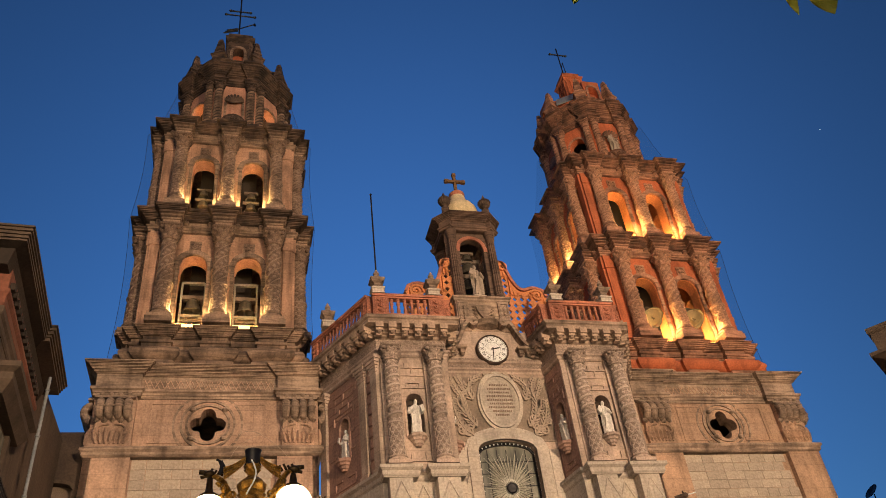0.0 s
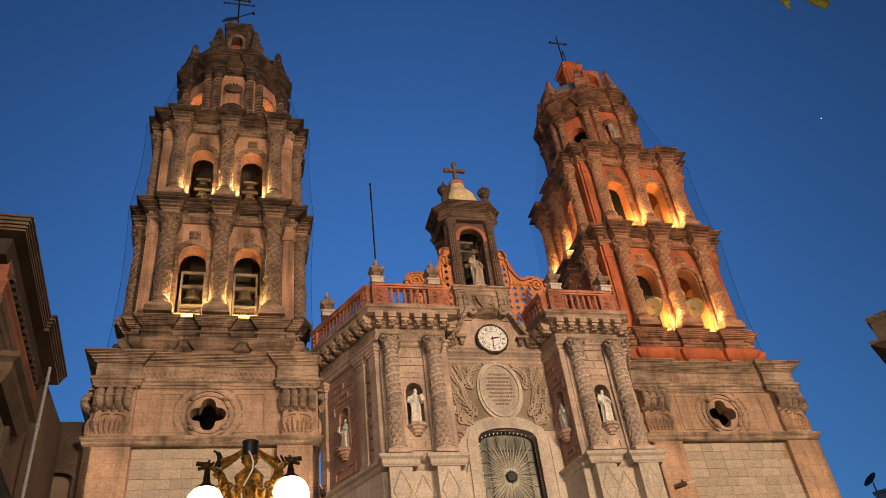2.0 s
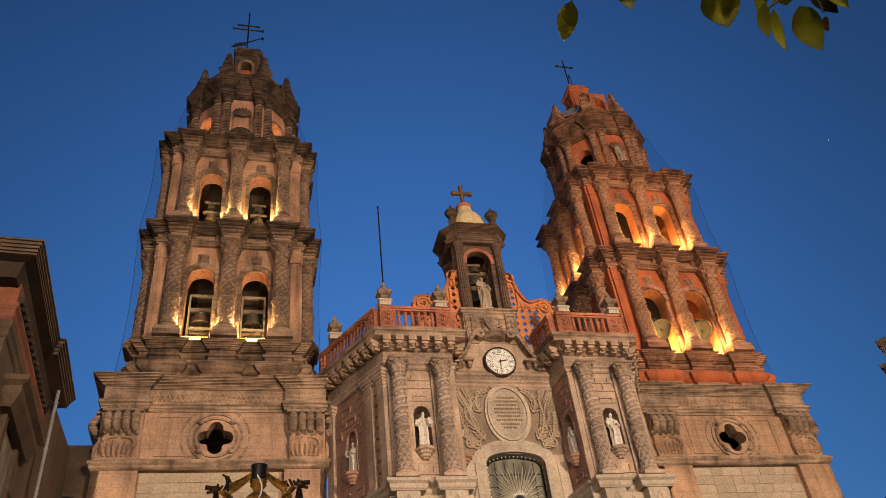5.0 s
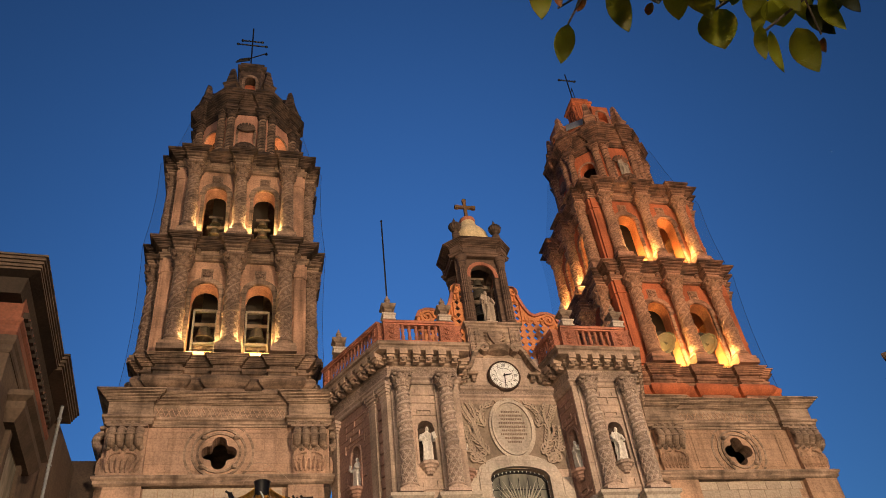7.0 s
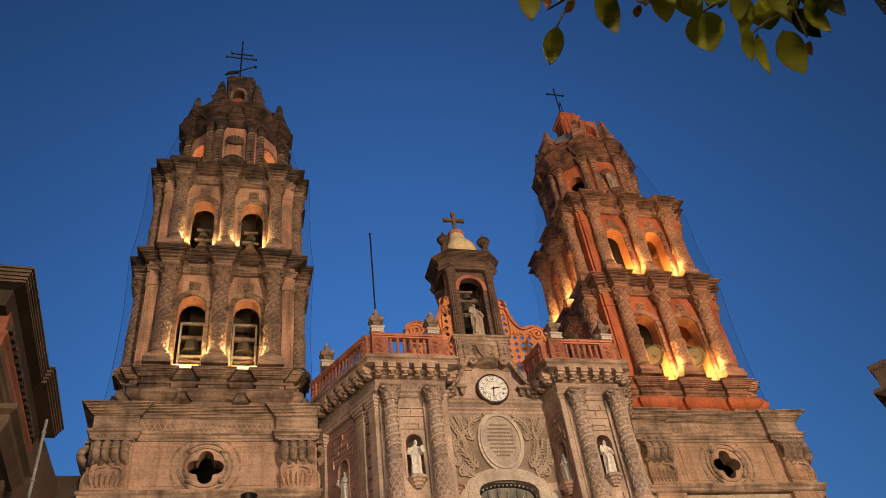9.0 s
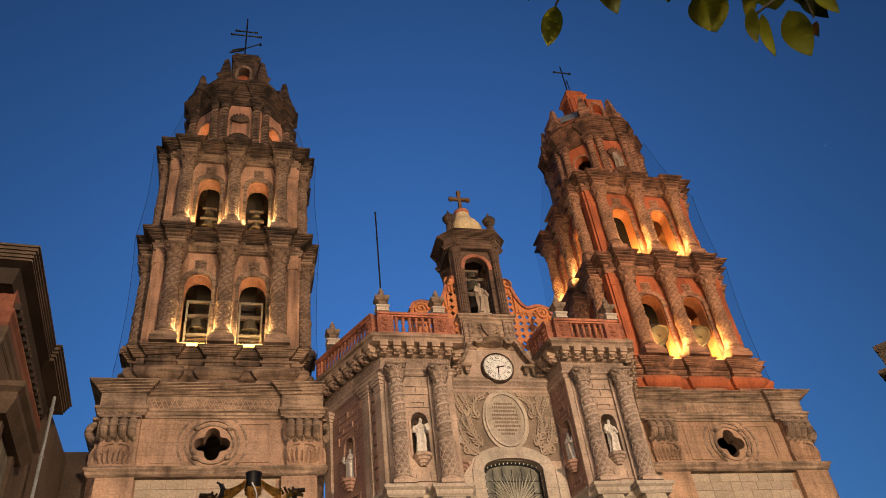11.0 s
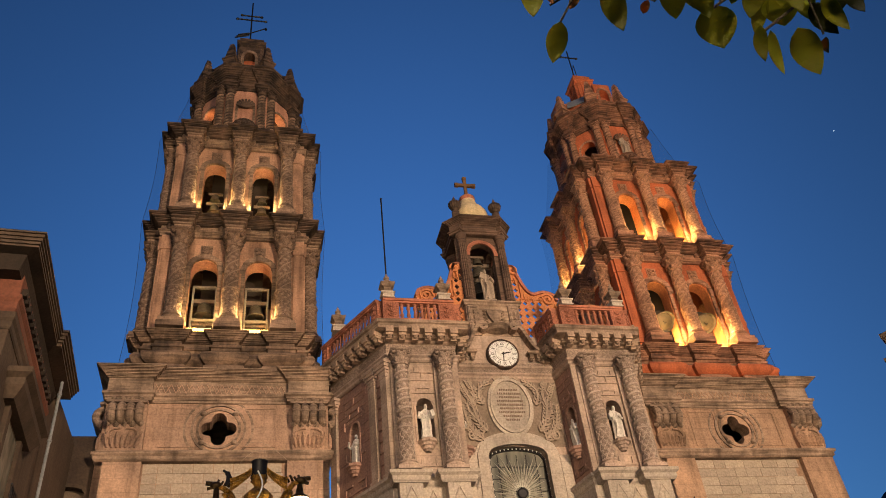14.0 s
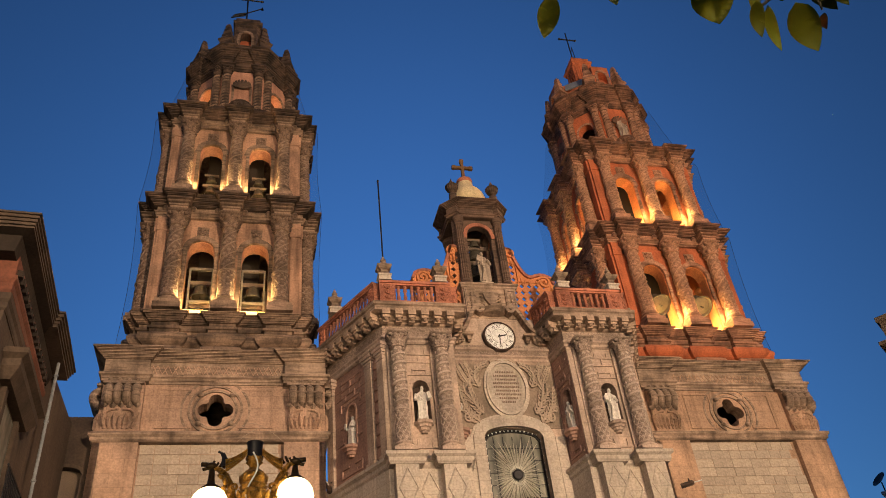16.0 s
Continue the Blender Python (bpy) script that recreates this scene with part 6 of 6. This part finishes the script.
box(bm, -4.87, -9.0, 9.0, -4.83, -7.2, 12.1)
part("window_pane", bm, glass, house, "dark window")
bm = bmesh.new()
box(bm, -4.9, -9.8, 8.7, -4.1, -6.4, 8.9)
part("balcony_slab", bm, HOUSE_STONE, house)
for k in range(18):
    bm = bmesh.new()
    rod(bm, (-4.15, -9.7 + 0.19 * k, 8.9), (-4.15, -9.7 + 0.19 * k, 9.9), 0.018)
    part("balcony_bar", bm, IRON, house)
bm = bmesh.new()
rod(bm, (-4.15, -9.8, 9.9), (-4.15, -6.4, 9.9), 0.03)
part("balcony_rail", bm, IRON, house)
pipe = bmesh.new()
rod(pipe, (-4.82, -4.6, 0), (-4.82, -4.6, 15.4), 0.05, 10)
for z in (9.5, 11.4, 13.3, 14.9):
    lathe(pipe, [(0.05, z), (0.075, z + 0.01), (0.075, z + 0.07), (0.05, z + 0.08)], 10, (-4.82, -4.6, 0))
tagged(part("drainpipe", pipe, GREY_METAL), "grey metal drainpipe on the house corner", "drainpipe")

annex = thing("annex", "low brown stone wall with an arched doorway beside the tower", "wall")
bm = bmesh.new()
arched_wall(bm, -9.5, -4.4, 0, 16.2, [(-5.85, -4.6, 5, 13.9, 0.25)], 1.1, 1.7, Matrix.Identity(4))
# rubble colour lowered too, carrying the shade on the annex
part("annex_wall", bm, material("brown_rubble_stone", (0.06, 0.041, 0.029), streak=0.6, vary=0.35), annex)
bm = bmesh.new()
arch_band(bm, -5.85, -4.6, 5, 13.9, 0.25, 0.14, 1.03, 1.1, Matrix.Identity(4))
part("door_surround", bm, HOUSE_STONE, annex)
bm = bmesh.new()
box(bm, -5.85, 1.4, 5, -4.6, 1.5, 14.2)
part("door_leaf", bm, WOOD, annex, "dark wooden door leaf")
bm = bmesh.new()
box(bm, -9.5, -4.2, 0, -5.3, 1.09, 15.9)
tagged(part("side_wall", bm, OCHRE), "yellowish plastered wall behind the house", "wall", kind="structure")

# houses at the far side
far_house = thing("far_house", "dark brown house corner with a projecting cornice", "house", pose(27.9, -5, 0, 0, 0, -52))
bm = bmesh.new()
box(bm, 0, 0, 0, 12, 10, 17.2)
part("house_wall", bm, HOUSE_STONE, far_house)
bm = bmesh.new()
mould(bm, [(0, 0), (12, 0), (12, 10), (0, 10)], [(0.0, 16.6), (0.45, 16.75), (0.45, 16.9), (0.1, 17.0), (0.1, 17.8), (0.2, 17.9), (0.2, 18.1), (0, 18.2)])
part("house_cornice", bm, HOUSE_STONE, far_house)
white_house = thing("flat_roof_house", "white flat-roofed house with a parapet", "house", pose(38.2, 10, 0, 0, 0, -50))
bm = bmesh.new()
box(bm, 0, 0, 0, 20, 12, 15.6)
part("house_wall", bm, WHITE, white_house)
bm = bmesh.new()
mould(bm, [(0, 0), (20, 0), (20, 12), (0, 12)], [(0, 15.55), (0.1, 15.6), (0.1, 15.75), (0, 15.77)])
part("parapet", bm, WHITE, white_house)
dish = thing("satellite_dish", "dark satellite dish on the flat roof", "satellite dish", Matrix.Translation((38.5, 10.1, 15.77)))
bm = bmesh.new()
rod(bm, (0, 0, 0), (0, 0, 0.6), 0.04)
part("mast", bm, IRON, dish)
bm = bmesh.new()
lathe(bm, [(0.02, 0.0), (0.25, 0.04), (0.5, 0.15), (0.5, 0.17), (0.25, 0.06)], 20)
bm.transform(Matrix.Translation((0, 0, 0.7)) @ Matrix.Rotation(radians(-50), 4, "Y"))
part("reflector", bm, IRON, dish, smooth=True)


# ---- grey sheet on the red tower's dome, water spouts, first star ----
sheet = bmesh.new()
box(sheet, -0.75, -0.04, -0.5, 0.75, 0.04, 0.5)
sheet = part("metal_sheet", sheet, GREY_METAL)
sheet.matrix_basis = pose(RIGHT_X - 1.55, 3.3, 41.7, -25, 0, -35)
tagged(sheet, "grey metal sheet leaning on the red dome", "metal sheet")
for x, y, z, turn in ((4.32, -0.75, 12.5, -10), (19.0, -0.75, 12.4, 60)):
    g = thing("water_spout", "dark stone beast water spout with a pale pipe", "water spout", pose(x, y, z, 0, 0, turn) @ Matrix.Scale(0.65, 4))
    bm = bmesh.new()
    rod(bm, (0, 0.5, 0), (0, -0.05, 0.05), 0.16, 10)
    bmesh.ops.create_icosphere(bm, subdivisions=2, radius=1, matrix=Matrix.Translation((0, -0.15, 0.08)) @ Matrix.Diagonal((0.17, 0.22, 0.18, 1)))
    for s in (-1, 1):
        rod(bm, (s * 0.1, -0.1, 0.18), (s * 0.16, -0.05, 0.34), 0.05)
    part("beast", bm, STONE_DARK, g)
    bm = bmesh.new()
    rod(bm, (0, -0.3, 0.08), (-0.08, -0.85, 0.1), 0.04, 8)
    part("pipe", bm, WHITE, g, "pale water pipe")
bm = bmesh.new()
bmesh.ops.create_icosphere(bm, subdivisions=2, radius=0.7)
star = part("star", bm, glow("starlight", (0.8, 0.9, 1.0), 3.0))
star.location = (1236.9, 973.0, 1213.2)
tagged(star, "first tiny white star of the evening", "star")


# ---- gilded street lamp ----
GOLD = material("gilded_iron", (0.40, 0.21, 0.04), rough=0.34, metal=0.9, vary=0.6, blotch=14, bump=0.9, grain=60)
GOLD_DARK = material("tarnished_gilding", (0.05, 0.03, 0.012), rough=0.5, metal=0.8, vary=0.4, blotch=10)
GLOBE = glow("lit_globe_glass", (1.0, 0.78, 0.42), 6.0)
post = thing("street_lamp", "gilded ornate street lamp with lit white globes", "street lamp", Matrix.Translation((1.37, -20.0, 0)))
bm = bmesh.new()
lathe(bm, [(0.3, 0), (0.3, 0.3), (0.16, 0.5), (0.1, 0.9), (0.085, 3.8), (0.12, 4.4), (0.16, 4.7), (0.17, 4.85), (0.1, 4.92), (0.15, 4.98), (0.2, 5.1), (0.21, 5.18), (0.14, 5.26), (0.16, 5.3), (0.09, 5.36)], 20, shape=lambda a, z, r: r * (1 + 0.08 * math.cos(10 * a)))
part("post", bm, GOLD, post, smooth=True)
bm = bmesh.new()
lathe(bm, [(0.15, 5.33), (0.165, 5.42), (0.145, 5.45), (0.12, 5.47), (0.05, 5.53), (0.06, 5.56), (0.1, 5.6), (0.085, 5.62), (0.105, 5.65), (0.085, 5.69)], 16, shape=lambda a, z, r: r * (1 + 0.06 * math.cos(8 * a)))
part("vase", bm, GOLD, post, smooth=True)
for k in range(10):      # upright leaves round the collar
    a = 2 * math.pi * k / 10
    bm = bmesh.new()
    bmesh.ops.create_icosphere(bm, subdivisions=2, radius=1, matrix=Matrix.Rotation(a, 4, "Z") @ Matrix.Translation((0.19, 0, 5.13)) @ Matrix.Rotation(radians(18), 4, "Y") @ Matrix.Diagonal((0.022, 0.042, 0.1, 1)))
    part("collar_leaf", bm, GOLD, post, smooth=True)
bm = bmesh.new()
lathe(bm, [(0.08, 5.62), (0.1, 5.66), (0.09, 5.78), (0.095, 5.84), (0.105, 5.855), (0.02, 5.86)], 20)
part("cap", bm, IRON, post, "black lamp cap", smooth=True)
bm = bmesh.new()
for k in range(16):
    a0 = (-0.02 + 0.06 * math.sin(k * 0.55), -0.19, 5.66 - k * 0.06)
    a1 = (-0.02 + 0.06 * math.sin((k + 1) * 0.55), -0.19, 5.66 - (k + 1) * 0.06)
    rod(bm, a0, a1, 0.01, 5)
part("cable", bm, WHITE, post, "loose pale cable")
bm = bmesh.new()
for arc in (((-0.28, 5.76), (-0.22, 5.88), (-0.15, 5.95), (-0.08, 6.0), (0.0, 6.05), (0.08, 6.09)),
            ((-0.18, 6.08), (-0.12, 6.12), (-0.06, 6.13), (0.02, 6.12), (0.08, 6.09), (0.18, 6.02), (0.29, 5.93), (0.37, 5.85), (0.42, 5.78))):
    for q0, q1 in zip(arc, arc[1:]):
        rod(bm, (q0[0], 0.02, q0[1]), (q1[0], 0.02, q1[1]), 0.0028, 4)
part("wire", bm, CREAM_PLAIN, post, "thin stray wire")
for s in (-1, 1):
    lift = 0.05 if s > 0 else 0.0
    bm = bmesh.new()
    pts = [(0.12, 4.95), (0.2, 5.05), (0.24, 5.2), (0.27, 5.34), (0.33, 5.46), (0.42, 5.53 + lift), (0.48, 5.54 + lift)]
    for i, (a, b) in enumerate(zip(pts, pts[1:])):
        rod(bm, (s * a[0], 0, a[1]), (s * b[0], 0, b[1]), 0.05 - 0.004 * i, 8)
    arm = part("arm", bm, GOLD, post, "gilded griffin arm", smooth=True)
    bm = bmesh.new()          # griffin head with open beak
    bmesh.ops.create_icosphere(bm, subdivisions=2, radius=1, matrix=Matrix.Translation((s * 0.5, 0, 5.56 + lift)) @ Matrix.Diagonal((0.075, 0.05, 0.05, 1)))
    rod(bm, (s * 0.53, 0, 5.58 + lift), (s * 0.62, 0, 5.59 + lift), 0.028)
    rod(bm, (s * 0.53, 0, 5.54 + lift), (s * 0.6, 0, 5.52 + lift), 0.02)
    for i in range(4):
        rod(bm, (s * (0.36 + 0.05 * i), 0, 5.54 + lift), (s * (0.32 + 0.05 * i), 0, 5.61 + lift + 0.02 * (i % 2)), 0.016, 5)
    part("griffin_head", bm, GOLD_DARK, arm, smooth=True)
    for c in ((0.2, 5.06, 0.075), (0.3, 5.18, 0.06), (0.22, 5.28, 0.05), (0.16, 4.92, 0.06), (0.32, 5.06, 0.05)):
        bm = bmesh.new()
        curl = spiral(c[0], c[1], c[2], 0.02, c[0] * 20, 1.3, 12)
        for q0, q1 in zip(curl, curl[1:]):
            rod(bm, (s * q0[0], -0.06, q0[1]), (s * q1[0], -0.06, q1[1]), 0.018, 5)
        part("scroll", bm, GOLD, arm)
    for i in range(7):            # feathers sweep from the arm up to the cap
        bm = bmesh.new()
        k = i / 6
        p0, p1, p2 = Vector((0.09, 5.75 - 0.07 * k)), Vector((0.2, 5.64 - 0.08 * k)), Vector((0.34 - 0.01 * k, 5.61 - 0.13 * k))
        line = [p0 * (1 - q) ** 2 + p1 * 2 * q * (1 - q) + p2 * q * q for q in (0, 0.2, 0.4, 0.6, 0.8, 1.0)]
        line = [(s * q.x, q.y) for q in line]
        ribbon(bm, line, lambda f: 0.006 + 0.006 * f, -0.07 + 0.012 * (i % 2), -0.05 + 0.012 * (i % 2))
        part("feather", bm, GOLD, arm)
    bm = bmesh.new()          # griffin body with ruffled breast
    for i in range(9):
        q = i / 8
        bmesh.ops.create_icosphere(bm, subdivisions=1, radius=1, matrix=Matrix.Translation((s * (0.36 - 0.12 * q + 0.03 * (i % 2)), -0.03 * (i % 3), 5.48 - 0.5 * q)) @ Matrix.Rotation(s * 0.5 + i, 4, "Y") @ Matrix.Diagonal((0.06, 0.045, 0.032, 1)))
    part("griffin_body", bm, GOLD, arm, smooth=True)
    if s < 0:
        bm = bmesh.new()
        for a, b, r in (((-0.36, 5.56), (-0.35, 5.66), 0.04), ((-0.35, 5.66), (-0.38, 5.72), 0.03), ((-0.38, 5.72), (-0.43, 5.75), 0.014)):
            rod(bm, (a[0], 0, a[1]), (b[0], 0, b[1]), r)
        part("crest", bm, IRON, arm)
    g = 0.1 if s > 0 else 0.0
    bm = bmesh.new()
    lathe(bm, [(0.13, 5.24 + g), (0.12, 5.29 + g), (0.05, 5.34 + g), (0.04, 5.4 + g), (0.03, 5.56)], 14, (s * 0.49, 0, 0))
    part("globe_holder", bm, GOLD_DARK, arm, smooth=True)
    bm = bmesh.new()
    bmesh.ops.create_uvsphere(bm, u_segments=28, v_segments=16, radius=0.225, matrix=Matrix.Translation((s * 0.49, 0, 5.08 + g)))
    part("globe", bm, GLOBE, post, "lit warm white globe", smooth=True)


# ---- twig of a tree over the camera ----
def leaf_material(name, colour):
    m = bpy.data.materials.new(name)
    m.use_nodes = True
    n, l = m.node_tree.nodes, m.node_tree.links
    b = n["Principled BSDF"]
    b.inputs["Roughness"].default_value = 0.45
    tn, oi, mx = n.new("ShaderNodeTexNoise"), n.new("ShaderNodeObjectInfo"), n.new("ShaderNodeMix")
    tn.inputs["Scale"].default_value = 30
    mx.data_type = "RGBA"
    mx.inputs[6].default_value, mx.inputs[7].default_value = (*(c * 0.65 for c in colour), 1), (*(c * 1.3 for c in colour), 1)
    ad = n.new("ShaderNodeMath")
    ad.operation = "MULTIPLY_ADD"
    ad.inputs[1].default_value = 0.5
    l.new(tn.outputs[0], ad.inputs[0])
    l.new(oi.outputs["Random"], ad.inputs[2])
    l.new(ad.outputs[0], mx.inputs[0])
    l.new(mx.outputs[2], b.inputs["Base Color"])
    tr, ms = n.new("ShaderNodeBsdfTranslucent"), n.new("ShaderNodeMixShader")
    l.new(mx.outputs[2], tr.inputs[0])
    ms.inputs[0].default_value = 0.55
    l.new(b.outputs[0], ms.inputs[1])
    l.new(tr.outputs[0], ms.inputs[2])
    l.new(ms.outputs[0], n["Material Output"].inputs[0])
    return m


LEAF = leaf_material("yellow_green_leaf", (0.30, 0.30, 0.018))
LEAF_DARK = leaf_material("dark_green_leaf", (0.035, 0.038, 0.006))
LEAF_ORANGE = leaf_material("orange_leaf", (0.4, 0.15, 0.02))
BARK = material("twig_bark", (0.08, 0.055, 0.035), grain=80)
GREEN_LEAVES = ((0.226, 0.385, 0.212, 0.312, 0.033), (0.176, 0.465, 0.178, 0.391, 0.036), (0.207, 0.470, 0.248, 0.429, 0.031), (0.305, 0.454, 0.334, 0.368, 0.039), (0.418, 0.460, 0.423, 0.389, 0.041), (0.454, 0.465, 0.465, 0.401, 0.046), (0.485, 0.413, 0.506, 0.338, 0.064), (0.521, 0.475, 0.496, 0.423, 0.052), (0.578, 0.434, 0.561, 0.360, 0.025), (0.599, 0.434, 0.610, 0.377, 0.057), (0.571, 0.382, 0.579, 0.318, 0.023), (0.588, 0.372, 0.612, 0.295, 0.019), (0.635, 0.377, 0.674, 0.296, 0.049), (0.676, 0.434, 0.722, 0.372, 0.029), (0.614, 0.465, 0.640, 0.403, 0.031))
DARK_LEAVES = ((0.655, 0.418, 0.703, 0.364, 0.033), (0.691, 0.470, 0.748, 0.434, 0.041), (0.377, 0.475, 0.387, 0.418, 0.041))
ORANGE_LEAVES = ((0.257, 0.436, 0.241, 0.405, 0.014), (0.207, 0.449, 0.212, 0.413, 0.014), (0.377, 0.423, 0.367, 0.398, 0.014), (0.684, 0.360, 0.686, 0.331, 0.014))

TREE_POSE = pose(1.19, -29.545, 1.605, 130.33, 6.2, -12.17) @ Matrix.Translation((0, 0, -1.45))
tree = thing("tree", "overhanging leafy twig with yellow-green and orange leaves", "tree", TREE_POSE)


def leaf(x0, y0, x1, y1, wide, mat, depth=0.0, curl=0.25):
    near = (1.45 - depth) / 1.45        # a nearer leaf is smaller
    wide *= 1.15 * near
    base, tip = Vector((x0 * near, y0 * near, depth)), Vector((x1 * near, y1 * near, depth + 0.006))
    d = tip - base
    n = Vector((-d.y, d.x, 0)).normalized()
    bm = bmesh.new()
    rows = []
    for i in range(9):
        k = i / 8
        w = wide * 0.5 * (math.sin(math.pi * k ** 0.8) ** 0.8 if 0 < k < 1 else 0.02)
        c = base + d * k + Vector((0, 0, -0.012 * math.sin(math.pi * k)))
        rows.append([bm.verts.new(c - n * w + Vector((0, 0, curl * w))), bm.verts.new(c), bm.verts.new(c + n * w + Vector((0, 0, curl * w)))])
    for a, b in zip(rows, rows[1:]):
        for j in (0, 1):
            bm.faces.new((a[j], a[j + 1], b[j + 1], b[j]))
    bmesh.ops.solidify(bm, geom=bm.faces[:], thickness=0.0006)
    part("leaf", bm, mat, tree, smooth=True)


rng = random.Random(3)
for group, mat in ((GREEN_LEAVES, LEAF), (DARK_LEAVES, LEAF_DARK), (ORANGE_LEAVES, LEAF_ORANGE)):
    for q in group:
        leaf(*q, mat, rng.uniform(-0.05, 0.05))
for i in range(46):            # the rest of the twig, higher up
    x = rng.uniform(0.2, 0.95)
    y = rng.uniform(0.47, 0.75) + 0.1 * abs(x - 0.55)
    a = rng.uniform(-2.3, -0.8)
    ln3 = rng.uniform(0.05, 0.085)
    leaf(x, y, x + ln3 * math.cos(a), y + ln3 * math.sin(a), ln3 * 0.55, LEAF if rng.random() < 0.6 else LEAF_DARK, rng.uniform(-0.12, 0.08))
for i in range(26):            # hanging fringe
    x = rng.uniform(0.33, 0.76)
    y = rng.uniform(0.445, 0.5)
    a = rng.uniform(-2.1, -1.0)
    ln3 = rng.uniform(0.045, 0.07)
    leaf(x, y, x + ln3 * math.cos(a), y + ln3 * math.sin(a), ln3 * 0.5, LEAF if rng.random() < 0.55 else LEAF_DARK, rng.uniform(-0.1, 0.06))
bm = bmesh.new()
for a, b, r in (((1.5, 1.3), (0.95, 0.78), 0.012), ((0.95, 0.78), (0.6, 0.56), 0.008), ((0.6, 0.56), (0.27, 0.47), 0.005), ((0.27, 0.47), (0.226, 0.385), 0.002), ((0.27, 0.45), (0.207, 0.413), 0.002), ((0.6, 0.56), (0.54, 0.45), 0.003), ((0.54, 0.45), (0.49, 0.41), 0.0025), ((0.7, 0.62), (0.65, 0.43), 0.004), ((0.65, 0.43), (0.565, 0.36), 0.0025), ((0.65, 0.43), (0.68, 0.365), 0.002), ((0.4, 0.5), (0.34, 0.46), 0.003), ((0.45, 0.52), (0.42, 0.46), 0.003)):
    rod(bm, (*a, 0), (*b, 0), r, 6)
part("twig", bm, BARK, tree)
bm = bmesh.new()
lathe(bm, [(0.17, -3.2), (0.13, -1.5), (0.1, 0), (0.06, 1.0), (0.02, 2.0)], 10)
trunk = part("trunk", bm, BARK, tree)
trunk.matrix_basis = TREE_POSE.inverted() @ Matrix.Translation((3.4, -28.4, 3.2))


# ---- stone blocks of the walls ----
CREAM_BLOCK_PIECE = material("cream_ashlar", (0.446, 0.375, 0.304), vary=0.16, lots=0.14)

def block_mesh(w, h, mat, t=0.03):
    bm = bmesh.new()
    e = 0.008
    mould(bm, [(e, e), (w - e, e), (w - e, h - e), (e, h - e)], [(0, 0), (0, t - 0.01), (-0.01, t)])
    bm.transform(Matrix.Rotation(radians(90), 4, "X"))
    me = bpy.data.meshes.new("stone_block")
    bm.to_mesh(me)
    bm.free()
    me.materials.append(mat)
    return me


rng = random.Random(21)
towers = [o for o in scene.collection.objects if o.name.startswith("bell_tower")]
shapes = {(w, mat.name): block_mesh(w, 0.4, mat) for w in (0.55, 0.75, 0.95) for mat in (CREAM_BLOCK_PIECE, PINK_BLOCK, RED_SHADE_BLOCK)}


def lay(parent, m, u0, u1, z0, z1, mat, holes=()):
    """Courses of blocks over a stretch of wall, left out where the holes (a, b, c, d) are."""
    z = z0
    while z + 0.4 <= z1 + 0.01:
        u = u0
        while u < u1 - 0.3:
            w = rng.choice((0.55, 0.75, 0.95))
            if u + w > u1:
                w = 0.55
            if u + w <= u1 + 0.12 and not any(u + w > a and u < b and z + 0.4 > c and z < d for a, b, c, d in holes):
                piece("stone_block", shapes[(w, mat.name)], m @ Matrix.Translation((u, rng.uniform(-0.004, 0.012), z)), parent)
            u += w
        z += 0.4


for tw in towers:
    lay(tw, Matrix.Translation((0, -4.1, 0)), -2.68, 2.7, 11.35, 14.95, CREAM_BLOCK_PIECE)
for i in (0, 4):
    m, ln = edge(i)
    if i == 0:
        lay(portal, m, 0.46, ln - 1.25, 13.0, 17.6, RED_SHADE_BLOCK, ((NICHE[i] - 0.5, NICHE[i] + 0.5, 13.6, 16.2),))
    else:
        lay(portal, m, 0.1, ln, 13.0, 17.6, RED_SHADE_BLOCK, ((NICHE[i] - 0.5, NICHE[i] + 0.5, 13.6, 16.2),))
